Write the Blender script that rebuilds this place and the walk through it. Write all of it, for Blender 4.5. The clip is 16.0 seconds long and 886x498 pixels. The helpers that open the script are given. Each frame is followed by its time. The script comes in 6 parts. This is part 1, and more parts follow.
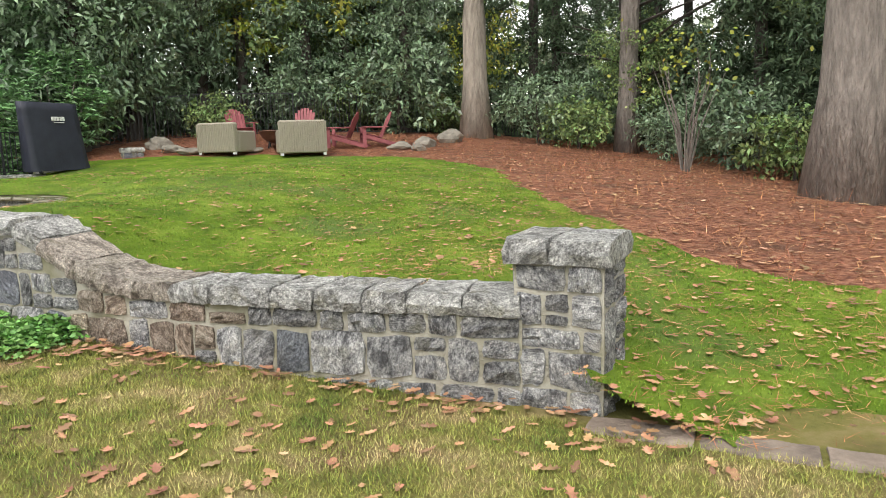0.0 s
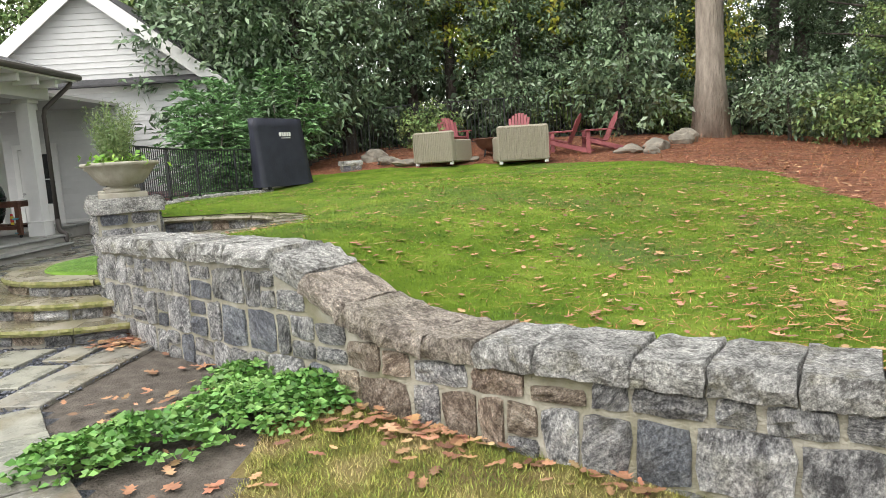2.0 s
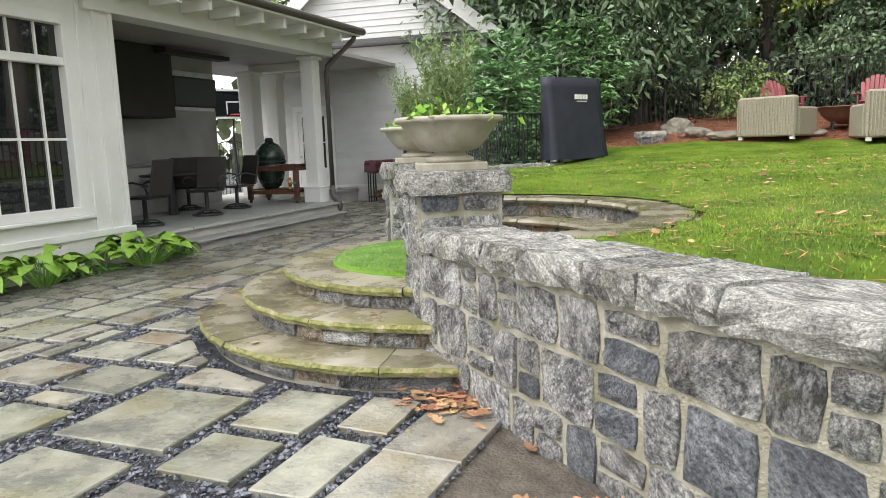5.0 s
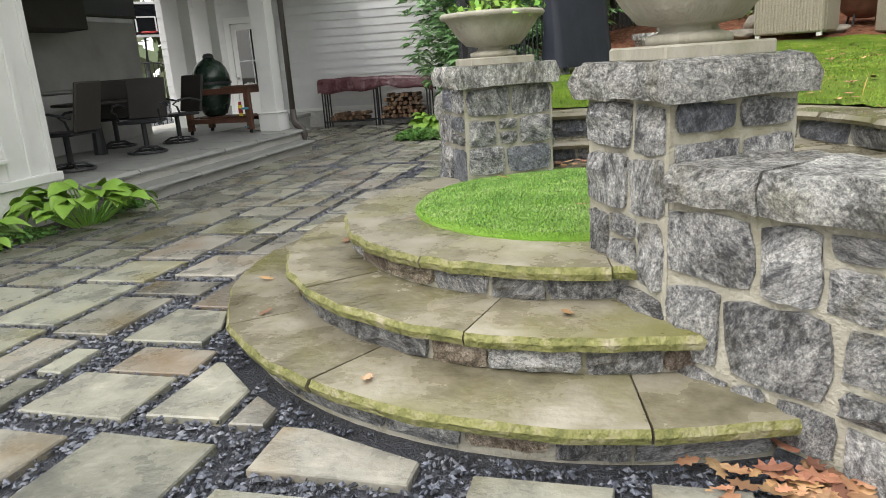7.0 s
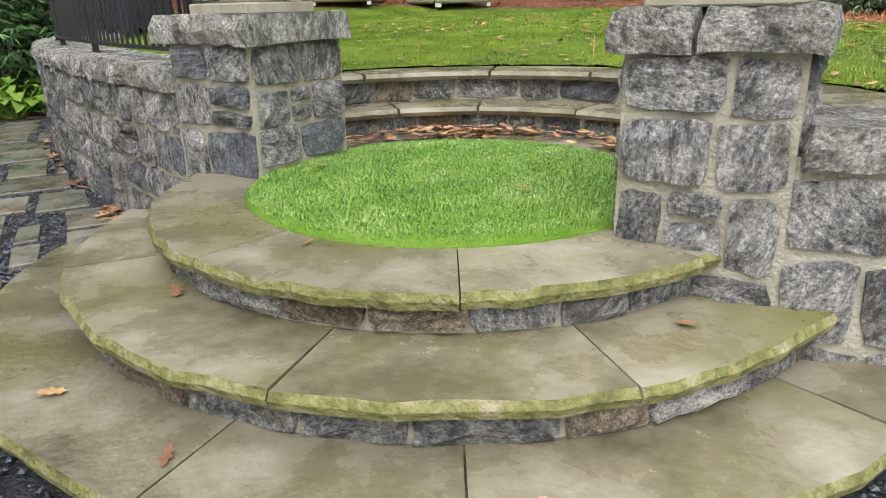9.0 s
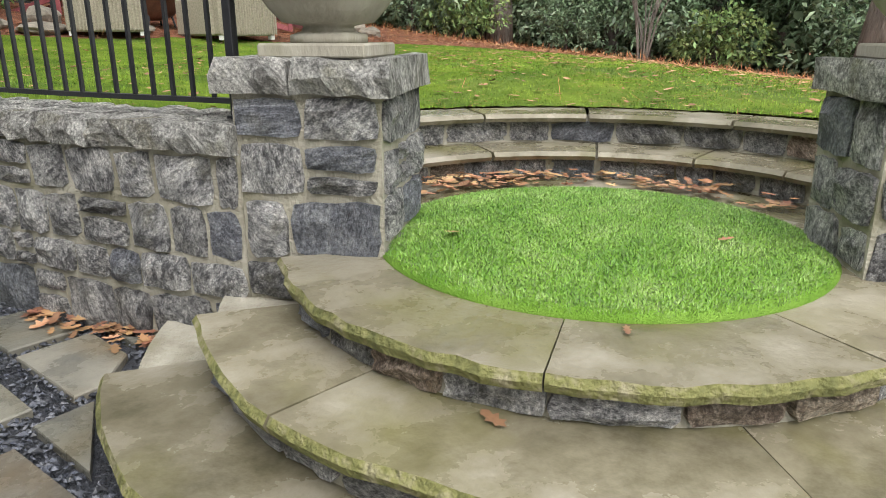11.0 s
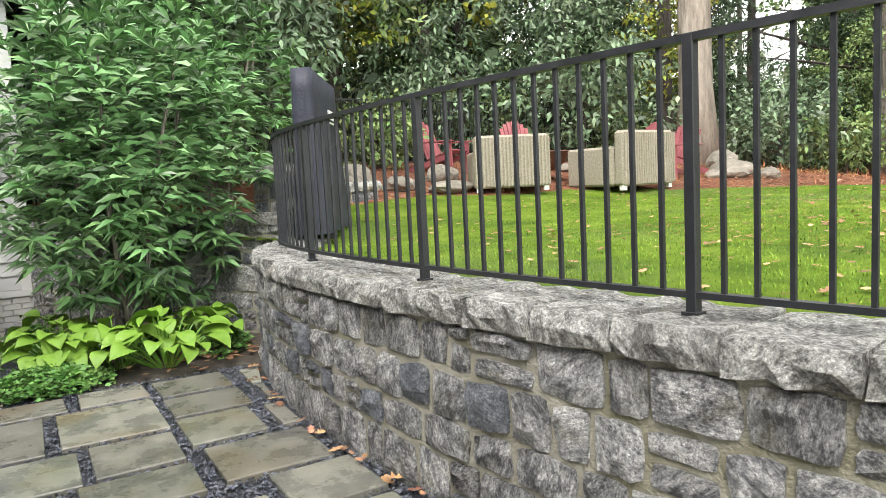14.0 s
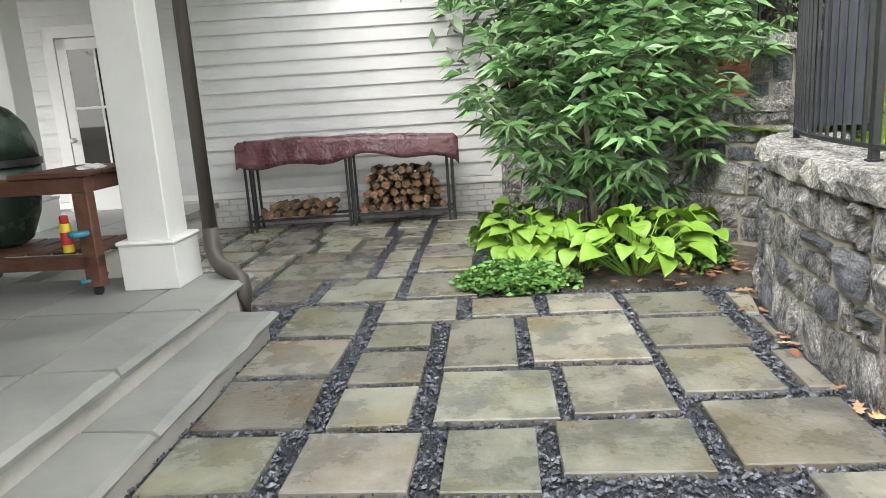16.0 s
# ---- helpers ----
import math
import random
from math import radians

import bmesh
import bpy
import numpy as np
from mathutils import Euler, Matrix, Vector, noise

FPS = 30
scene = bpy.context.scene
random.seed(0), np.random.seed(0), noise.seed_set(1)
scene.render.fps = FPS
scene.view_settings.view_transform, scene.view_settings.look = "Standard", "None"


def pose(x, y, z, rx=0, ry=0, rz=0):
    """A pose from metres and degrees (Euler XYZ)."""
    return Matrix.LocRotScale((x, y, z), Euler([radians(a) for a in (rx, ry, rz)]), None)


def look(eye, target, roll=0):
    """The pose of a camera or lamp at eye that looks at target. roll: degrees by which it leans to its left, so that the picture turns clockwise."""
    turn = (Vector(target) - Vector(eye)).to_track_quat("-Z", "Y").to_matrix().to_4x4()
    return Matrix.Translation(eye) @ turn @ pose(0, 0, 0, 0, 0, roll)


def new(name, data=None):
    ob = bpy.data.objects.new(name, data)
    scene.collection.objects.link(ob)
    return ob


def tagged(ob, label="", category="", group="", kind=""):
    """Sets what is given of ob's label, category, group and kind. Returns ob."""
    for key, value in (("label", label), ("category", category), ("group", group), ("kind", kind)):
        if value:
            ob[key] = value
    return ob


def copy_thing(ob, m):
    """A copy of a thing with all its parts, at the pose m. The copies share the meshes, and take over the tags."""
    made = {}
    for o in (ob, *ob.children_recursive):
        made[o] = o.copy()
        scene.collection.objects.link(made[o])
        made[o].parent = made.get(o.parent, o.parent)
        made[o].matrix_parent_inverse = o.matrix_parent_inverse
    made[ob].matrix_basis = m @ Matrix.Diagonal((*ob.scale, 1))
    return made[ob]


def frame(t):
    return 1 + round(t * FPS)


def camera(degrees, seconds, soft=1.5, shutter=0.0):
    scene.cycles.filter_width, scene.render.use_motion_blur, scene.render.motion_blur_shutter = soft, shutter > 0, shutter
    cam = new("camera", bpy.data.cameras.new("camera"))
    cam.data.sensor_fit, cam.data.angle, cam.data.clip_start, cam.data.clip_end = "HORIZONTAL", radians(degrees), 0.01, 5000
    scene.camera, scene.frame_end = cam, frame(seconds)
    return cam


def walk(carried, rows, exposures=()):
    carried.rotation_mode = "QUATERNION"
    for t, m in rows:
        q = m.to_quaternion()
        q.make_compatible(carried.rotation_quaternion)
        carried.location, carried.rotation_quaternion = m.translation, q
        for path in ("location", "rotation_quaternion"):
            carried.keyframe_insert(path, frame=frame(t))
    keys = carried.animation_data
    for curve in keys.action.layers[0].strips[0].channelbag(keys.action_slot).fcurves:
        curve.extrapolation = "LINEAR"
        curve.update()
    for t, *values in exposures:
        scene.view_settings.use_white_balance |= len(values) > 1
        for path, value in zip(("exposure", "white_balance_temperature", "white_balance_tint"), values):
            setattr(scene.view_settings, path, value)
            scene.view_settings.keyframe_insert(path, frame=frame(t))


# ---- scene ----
cam = camera(65.0, 16.0, soft=0.8)
PATH = [
    (0, (-0.201, 0.73, 1.423), (0.109, 2.683, 1.124), -1.6),
    (0.5, (-0.382, 1.178, 1.418), (-0.041, 3.128, 1.135), -1.6),
    (1, (-0.65, 1.613, 1.433), (-0.369, 3.573, 1.153), -2.4),
    (1.5, (-0.858, 2.004, 1.437), (-0.866, 3.987, 1.173), -3.4),
    (2, (-1.13, 2.384, 1.425), (-1.34, 4.357, 1.171), -3.6),
    (2.5, (-1.422, 2.771, 1.436), (-1.833, 4.712, 1.187), -3.4),
    (3, (-1.706, 3.168, 1.447), (-2.347, 5.047, 1.208), -3.1),
    (3.5, (-2.045, 3.543, 1.452), (-2.71, 5.414, 1.212), -2.3),
    (4, (-2.334, 3.935, 1.433), (-3.053, 5.784, 1.183), -2.3),
    (4.5, (-2.647, 4.312, 1.41), (-3.438, 6.131, 1.152), -2.1),
    (5, (-3.041, 4.667, 1.422), (-3.877, 6.459, 1.124), -1.9),
    (5.2, (-3.214, 4.819, 1.413), (-4.086, 6.594, 1.112), -2.1),
    (7.3, (-5.278, 6.164, 1.276), (-5.768, 8.009, 0.677), -4.9),
    (7.5, (-5.461, 6.289, 1.262), (-5.846, 8.144, 0.622), -5.5),
    (8, (-5.912, 6.555, 1.266), (-5.878, 8.448, 0.62), -3.6),
    (8.2, (-6.103, 6.635, 1.256), (-5.876, 8.511, 0.599), -2.9),
    (10.3, (-7.691, 7.933, 1.318), (-6.425, 9.354, 0.705), 1.0),
    (10.5, (-7.813, 8.085, 1.313), (-6.466, 9.435, 0.709), 1.5),
    (11, (-8.091, 8.5, 1.344), (-6.659, 9.764, 0.75), 0.0),
    (11.5, (-8.257, 9.035, 1.37), (-6.817, 10.299, 0.797), -0.8),
    (12, (-8.408, 9.551, 1.388), (-6.934, 10.803, 0.879), -1.3),
    (12.5, (-8.498, 10.032, 1.394), (-7.054, 11.342, 0.95), -2.2),
    (13, (-8.553, 10.466, 1.425), (-7.202, 11.888, 1.035), -2.1),
    (13.5, (-8.704, 10.876, 1.465), (-7.482, 12.433, 1.174), -2.3),
    (14, (-8.804, 11.221, 1.497), (-7.881, 12.985, 1.304), -2.9),
    (14.5, (-8.888, 11.564, 1.473), (-8.344, 13.48, 1.293), -2.5),
    (15, (-9.044, 11.881, 1.416), (-8.934, 13.846, 1.06), -3.4),
    (15.5, (-9.029, 12.131, 1.414), (-9.196, 14.082, 1.007), -4.2),
    (16, (-8.984, 12.369, 1.412), (-9.245, 14.306, 0.991), -3.7),
]
walk(cam, [(t, look(eye, target, roll)) for t, eye, target, roll in PATH],
     exposures=[(0.0, 0.6), (2.5, 0.7), (5.0, 0.78), (8.0, 0.62), (10.5, 0.6), (12.0, 1.05), (13.0, 1.22), (14.0, 1.3), (15.0, 1.4), (16.0, 1.58)])

# ---- light ----
world = bpy.data.worlds.new("overcast_sky")
scene.world = world
world.use_nodes = True
wn = world.node_tree.nodes
sky = wn.new("ShaderNodeTexSky")
sky.sky_type, sky.sun_disc = "NISHITA", False
sky.sun_elevation, sky.sun_rotation = radians(52), radians(212)
sky.air_density, sky.dust_density, sky.ozone_density = 1.0, 4.0, 1.0
wmix = wn.new("ShaderNodeMix")
wmix.data_type = "RGBA"
wmix.inputs[0].default_value = 0.8
wmix.inputs[7].default_value = (10.7, 10.6, 10.2, 1)
world.node_tree.links.new(sky.outputs[0], wmix.inputs[6])
world.node_tree.links.new(wmix.outputs[2], wn["Background"].inputs[0])
wn["Background"].inputs[1].default_value = 0.15
sun_data = bpy.data.lights.new("sun", "SUN")
sun_data.energy, sun_data.angle, sun_data.color = 1.2, radians(40), (1, 0.97, 0.92)
sun = new("sun", sun_data)
sun.matrix_world = look((-17, -16, 30), (-4, 5, 0))


# ---- materials ----
def mat(name, colors, scale=4.0, rough=0.8, bump=0.3, fine=60.0, metal=0.0, per_object=0.0, per_island=0.0, wet=0.0, spec=0.5,
        stain=None, stain_scale=1.2, stretch=(1, 1, 1), hue=0.0, bump_dist=0.02, tight=0.22):
    """A two-scale noise material: colours along a ramp, fine grain in the bump, stains of a second colour."""
    m = bpy.data.materials.new(name)
    m.use_nodes = True
    n, l = m.node_tree.nodes, m.node_tree.links
    b = n["Principled BSDF"]
    geo = n.new("ShaderNodeTexCoord")
    mp = n.new("ShaderNodeMapping")
    mp.inputs["Scale"].default_value = stretch
    l.new(geo.outputs["Object"], mp.inputs[0])
    info = n.new("ShaderNodeObjectInfo")
    off = n.new("ShaderNodeVectorMath")
    off.operation = "MULTIPLY_ADD"
    l.new(info.outputs["Random"], off.inputs[0])
    off.inputs[1].default_value = (37, 61, 23) if per_object else (0, 0, 0)
    l.new(mp.outputs[0], off.inputs[2])
    n1 = n.new("ShaderNodeTexNoise")
    n1.inputs["Scale"].default_value, n1.inputs["Detail"].default_value, n1.inputs["Roughness"].default_value = scale, 8, 0.65
    l.new(off.outputs[0], n1.inputs["Vector"])
    ramp = n.new("ShaderNodeValToRGB")
    el = ramp.color_ramp.elements
    el[0].position, el[1].position = 0.5 - tight, 0.5 + tight
    el[0].color, el[1].color = (*colors[0], 1), (*colors[-1], 1)
    for i, c in enumerate(colors[1:-1]):
        e = el.new(0.5 - tight + 2 * tight * (i + 1) / (len(colors) - 1))
        e.color = (*c, 1)
    l.new(n1.outputs[0], ramp.inputs[0])
    col = ramp.outputs[0]
    if stain:
        n3 = n.new("ShaderNodeTexNoise")
        n3.inputs["Scale"].default_value, n3.inputs["Detail"].default_value = stain_scale, 4
        l.new(off.outputs[0], n3.inputs["Vector"])
        mr = n.new("ShaderNodeMapRange")
        mr.inputs[1].default_value, mr.inputs[2].default_value = 0.5, 0.72
        l.new(n3.outputs[0], mr.inputs[0])
        mx = n.new("ShaderNodeMix")
        mx.data_type = "RGBA"
        l.new(mr.outputs[0], mx.inputs[0])
        l.new(col, mx.inputs[6])
        mx.inputs[7].default_value = (*stain, 1)
        col = mx.outputs[2]
    if per_object or per_island:
        hs = n.new("ShaderNodeHueSaturation")
        ma = n.new("ShaderNodeMapRange")
        amount = per_object or per_island
        ma.inputs[3].default_value, ma.inputs[4].default_value = 1 - amount, 1 + amount
        src = info.outputs["Random"]
        if per_island:
            src = n.new("ShaderNodeNewGeometry").outputs["Random Per Island"]
        l.new(src, ma.inputs[0])
        l.new(ma.outputs[0], hs.inputs["Value"])
        if hue:
            wn2 = n.new("ShaderNodeTexWhiteNoise")
            wn2.noise_dimensions = "1D"
            l.new(src, wn2.inputs["W"])
            mh = n.new("ShaderNodeMapRange")
            mh.inputs[3].default_value, mh.inputs[4].default_value = 0.5 - hue, 0.5 + hue
            l.new(wn2.outputs[0], mh.inputs[0])
            l.new(mh.outputs[0], hs.inputs["Hue"])
        l.new(col, hs.inputs["Color"])
        col = hs.outputs[0]
    l.new(col, b.inputs["Base Color"])
    b.inputs["Metallic"].default_value = metal
    b.inputs["Specular IOR Level"].default_value = spec
    rr = n.new("ShaderNodeMapRange")
    rr.inputs[1].default_value, rr.inputs[2].default_value = 0.35, 0.65
    rr.inputs[3].default_value, rr.inputs[4].default_value = max(rough - wet, 0.05), min(rough + 0.08, 1)
    l.new(n1.outputs[0], rr.inputs[0])
    l.new(rr.outputs[0], b.inputs["Roughness"])
    if bump:
        n2 = n.new("ShaderNodeTexNoise")
        n2.inputs["Scale"].default_value, n2.inputs["Detail"].default_value = fine, 6
        l.new(off.outputs[0], n2.inputs["Vector"])
        bp = n.new("ShaderNodeBump")
        bp.inputs["Strength"].default_value, bp.inputs["Distance"].default_value = bump, bump_dist
        l.new(n2.outputs[0], bp.inputs["Height"])
        l.new(bp.outputs[0], b.inputs["Normal"])
    return m


def granite(name, dark, mid, light, moss=(.20, .19, .13), spread=.28, hue=.012):
    """Split granite: broad tone, foliation turned differently on each stone, salt-and-pepper grain, dull stains."""
    m = bpy.data.materials.new(name)
    m.use_nodes = True
    n, l = m.node_tree.nodes, m.node_tree.links
    b = n["Principled BSDF"]

    def math_node(op, a, v):
        k = n.new("ShaderNodeMath")
        k.operation = op
        l.new(a, k.inputs[0])
        if isinstance(v, (int, float)):
            k.inputs[1].default_value = v
        else:
            l.new(v, k.inputs[1])
        return k.outputs[0]

    def noise_at(vec, scale, detail, rough):
        k = n.new("ShaderNodeTexNoise")
        k.inputs["Scale"].default_value, k.inputs["Detail"].default_value, k.inputs["Roughness"].default_value = scale, detail, rough
        l.new(vec, k.inputs["Vector"])
        return k.outputs[0]

    def span(src, a, b_, c, d):
        k = n.new("ShaderNodeMapRange")
        for i, v in enumerate((a, b_, c, d)):
            k.inputs[i + 1].default_value = v
        l.new(src, k.inputs[0])
        return k.outputs[0]

    co = n.new("ShaderNodeTexCoord")
    info = n.new("ShaderNodeObjectInfo")
    off = n.new("ShaderNodeVectorMath")
    off.operation = "MULTIPLY_ADD"
    l.new(info.outputs["Random"], off.inputs[0])
    off.inputs[1].default_value = (37, 61, 23)
    l.new(co.outputs["Object"], off.inputs[2])
    rot = n.new("ShaderNodeVectorRotate")
    rot.rotation_type = "Y_AXIS"
    l.new(co.outputs["Object"], rot.inputs["Vector"])
    l.new(math_node("MULTIPLY", info.outputs["Random"], 19.0), rot.inputs["Angle"])
    st = n.new("ShaderNodeVectorMath")
    st.operation = "MULTIPLY_ADD"
    l.new(rot.outputs[0], st.inputs[0])
    st.inputs[1].default_value = (1, 1, 2.2)
    l.new(off.outputs[0], st.inputs[2])
    broad = noise_at(off.outputs[0], 7, 5, .6)
    band = noise_at(st.outputs[0], 15, 8, .78)
    grain = noise_at(off.outputs[0], 80, 5, .8)
    tone = math_node("ADD", math_node("MULTIPLY", broad, .35), math_node("MULTIPLY", band, .65))
    ramp = n.new("ShaderNodeValToRGB")
    el = ramp.color_ramp.elements
    el[0].position, el[1].position = .43, .595
    el[0].color, el[1].color = (*dark, 1), (*light, 1)
    e = el.new(.50)
    e.color = (*mid, 1)
    l.new(tone, ramp.inputs[0])
    mx = n.new("ShaderNodeMix")
    mx.data_type = "RGBA"
    l.new(span(noise_at(off.outputs[0], 4.5, 5, .6), .56, .74, 0, .7), mx.inputs[0])
    l.new(ramp.outputs[0], mx.inputs[6])
    mx.inputs[7].default_value = (*moss, 1)
    hs = n.new("ShaderNodeHueSaturation")
    l.new(mx.outputs[2], hs.inputs["Color"])
    value = math_node("MULTIPLY", span(grain, .35, .65, .35, 1.6), span(info.outputs["Random"], 0, 1, 1 - spread, 1 + spread))
    l.new(value, hs.inputs["Value"])
    wh = n.new("ShaderNodeTexWhiteNoise")
    wh.noise_dimensions = "1D"
    l.new(info.outputs["Random"], wh.inputs["W"])
    l.new(span(wh.outputs[0], 0, 1, .5 - hue, .5 + hue), hs.inputs["Hue"])
    l.new(hs.outputs[0], b.inputs["Base Color"])
    l.new(span(grain, .3, .7, .62, .9), b.inputs["Roughness"])
    h = math_node("ADD", math_node("MULTIPLY", noise_at(st.outputs[0], 17, 8, .72), 1.0), math_node("MULTIPLY", grain, .22))
    bp = n.new("ShaderNodeBump")
    bp.inputs["Strength"].default_value, bp.inputs["Distance"].default_value = 1.0, .085
    l.new(h, bp.inputs["Height"])
    l.new(bp.outputs[0], b.inputs["Normal"])
    return m


M_STONE = granite("granite_rubble", (.12, .12, .13), (.38, .38, .39), (.74, .73, .72))
M_STONE_RUST = granite("rusty_granite", (.17, .125, .095), (.40, .32, .25), (.66, .57, .48), (.27, .20, .12))
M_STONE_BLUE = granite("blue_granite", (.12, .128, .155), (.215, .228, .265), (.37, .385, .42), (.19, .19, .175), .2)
M_CAP = granite("pale_cap_granite", (.18, .175, .165), (.46, .455, .44), (.78, .77, .74), (.32, .30, .19), .16)
M_CAP_TAN = granite("tan_cap_granite", (.20, .17, .14), (.45, .39, .33), (.74, .67, .58), (.30, .26, .16), .14)
M_MORTAR = mat("mortar", [(.27, .25, .20), (.38, .36, .30), (.47, .45, .39)], 9, .95, .7, 70, stain=(.19, .18, .11), stain_scale=2.5)
M_FLAG = mat("bluestone_flag", [(.115, .115, .105), (.20, .197, .165), (.30, .29, .245)], 3.4, .38, .45, 34, per_object=.30, hue=.035, wet=.24, stain=(.17, .145, .085), stain_scale=1.9, bump_dist=.012, tight=.17)
M_TREAD = mat("sandstone_tread", [(.105, .095, .06), (.205, .185, .13), (.32, .295, .24)], 2.4, .34, .45, 30, per_object=.2, wet=.22, stain=(.135, .13, .032), stain_scale=1.3, tight=.16, bump_dist=.01)
M_MOSS = mat("mossy_edge", [(.10, .11, .035), (.21, .21, .075), (.34, .31, .21)], 11, .85, 1.0, 40, per_object=.15, tight=.16, bump_dist=.03)
M_GRAVEL = mat("slate_gravel", [(.014, .016, .022), (.045, .05, .065), (.12, .125, .145)], 42, .5, 1.0, 90, wet=.25, bump_dist=.03)
M_PEBBLE = mat("slate_pebble", [(.03, .034, .048), (.085, .093, .118), (.19, .195, .215)], 8, .42, .3, 60, per_island=.7, wet=.25)
M_TURF = mat("lawn", [(.085, .16, .01), (.15, .245, .018), (.23, .33, .04)], 1.6, .9, 1.0, 190, stain=(.13, .20, .045), stain_scale=.6, spec=.2, bump_dist=.03, tight=.17)
M_TURF_RING = mat("synthetic_turf", [(.12, .30, .02), (.24, .47, .05), (.36, .58, .11)], 1.6, .7, 1.0, 170, spec=.3, bump_dist=.03)
M_TURF_PILE = mat("synthetic_pile", [(.09, .22, .022), (.17, .32, .05), (.33, .46, .16)], 4, .4, 0, per_island=.6, hue=.012, spec=.6)
M_GRASS = mat("rough_grass", [(.12, .125, .035), (.22, .205, .06), (.32, .25, .12)], 2.2, .95, 1.0, 150, stain=(.21, .14, .08), stain_scale=1.6, spec=.2, bump_dist=.03, tight=.16)
M_BLADE = mat("grass_blade", [(.13, .18, .03), (.27, .28, .065), (.46, .37, .18)], 2.2, .8, 0, per_island=.6, hue=.03, spec=.3, tight=.15)
M_LAWN_BLADE = mat("lawn_blade", [(.08, .165, .01), (.15, .26, .02), (.25, .37, .045)], 1.6, .65, 0, per_island=.6, hue=.02, spec=.35, tight=.17)
M_STRAW = mat("pine_straw", [(.13, .045, .025), (.34, .125, .065), (.55, .27, .16)], 9, .95, 1.0, 90, stain=(.17, .075, .04), stain_scale=1.2, stretch=(1, 2, 1), bump_dist=.06, tight=.16)
M_NEEDLE = mat("pine_needle", [(.30, .10, .045), (.47, .20, .09), (.64, .37, .19)], 3, .9, 0, per_island=.55, hue=.02)
M_DIRT = mat("dark_soil", [(.05, .042, .035), (.10, .085, .07), (.16, .14, .12)], 9, .95, .9, 60)
M_LEAF_DRY = mat("dry_oak_leaf", [(.19, .085, .045), (.36, .19, .10), (.54, .38, .22)], 5, .75, 0, per_island=.5, hue=.02)
M_BARK_PALE = mat("pale_bark", [(.17, .145, .12), (.30, .26, .22), (.42, .37, .31)], 7, .95, 1.0, 22, stretch=(1, 1, .22), bump_dist=.06)
M_BARK = mat("grey_bark", [(.10, .085, .075), (.20, .175, .155), (.31, .27, .24)], 9, .95, 1.0, 26, stretch=(1, 1, .25), bump_dist=.07)
M_BARK_DARK = mat("dark_bark", [(.035, .03, .027), (.07, .06, .052), (.12, .10, .09)], 6, .95, .8, 24, stretch=(1, 1, .3), bump_dist=.05)
M_LEAF = mat("tree_leaf", [(.10, .16, .05), (.175, .255, .085), (.27, .34, .14)], .5, .55, 0, per_island=.65, hue=.03, spec=.45)
# distance haze is mixed into this leaf colour, so it is greyer than M_LEAF
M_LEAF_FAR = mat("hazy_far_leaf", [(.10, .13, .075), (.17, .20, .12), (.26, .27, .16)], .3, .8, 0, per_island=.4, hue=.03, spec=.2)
M_LEAF_BLUE = mat("magnolia_leaf", [(.08, .135, .075), (.15, .225, .125), (.26, .33, .21)], .6, .36, 0, per_island=.65, hue=.015, spec=.6)
M_LEAF_DARK = mat("hemlock_needles", [(.045, .08, .042), (.08, .125, .066), (.13, .18, .09)], .7, .7, 0, per_island=.6, hue=.015, spec=.35)
M_LEAF_YELLOW = mat("autumn_leaf", [(.12, .18, .02), (.26, .30, .035), (.36, .28, .05)], .8, .6, 0, per_island=.35, hue=.03)
M_LEAF_LIME = mat("lime_leaf", [(.10, .25, .03), (.20, .40, .05), (.32, .52, .09)], 2, .45, 0, per_island=.25, hue=.015)
M_LEAF_RHODO = mat("rhododendron_leaf", [(.075, .17, .06), (.15, .29, .11), (.27, .41, .21)], 2, .28, 0, per_island=.6, hue=.012, spec=.6)
M_LEAF_GROUND = mat("ground_cover_leaf", [(.06, .16, .03), (.13, .28, .06), (.22, .38, .11)], 2, .5, 0, per_island=.4, hue=.015)
M_LEAF_PLANTER = mat("rosemary_sprig", [(.09, .15, .05), (.17, .24, .09), (.26, .32, .13)], 2, .6, 0, per_island=.35, hue=.02)
M_WHITE = mat("white_paint", [(.66, .66, .655), (.72, .72, .715), (.76, .76, .755)], 1.5, .5, .1, 80)
M_SIDING = mat("white_clapboard", [(.52, .525, .53), (.585, .59, .595), (.62, .625, .63)], 1.5, .55, .2, 60, per_object=.03)
M_BRICKW = mat("painted_brick", [(.58, .575, .56), (.66, .655, .64), (.70, .695, .68)], 3, .7, .5, 30, per_object=.04)
M_BROWN = mat("bronze_gutter", [(.055, .047, .043), (.075, .065, .06), (.09, .08, .075)], 2, .4, .05, 60, spec=.5)
M_ROOF = mat("dark_shingle", [(.035, .035, .038), (.06, .06, .065), (.09, .088, .09)], 8, .9, .8, 60)
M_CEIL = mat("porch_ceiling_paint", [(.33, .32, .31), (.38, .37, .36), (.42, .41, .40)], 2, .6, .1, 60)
# the grey carries part of the shade under the porch roof
M_PLASTER_SHADED = mat("shaded_porch_plaster", [(.30, .295, .29), (.36, .355, .35), (.41, .405, .40)], 1.5, .8, .2, 60)
M_HOOD = mat("dark_hood", [(.02, .017, .016), (.03, .026, .024), (.04, .036, .034)], 2, .6, .1, 60)
M_IRON = mat("black_iron", [(.012, .013, .016), (.02, .021, .025), (.03, .031, .036)], 6, .38, .1, 90, spec=.5)
M_COVER = mat("navy_cover", [(.014, .016, .028), (.022, .025, .042), (.034, .038, .058)], 3, .55, .3, 30)
M_CLOTH_W = mat("white_print", [(.7, .7, .7), (.75, .75, .75), (.8, .8, .8)], 3, .7, 0)
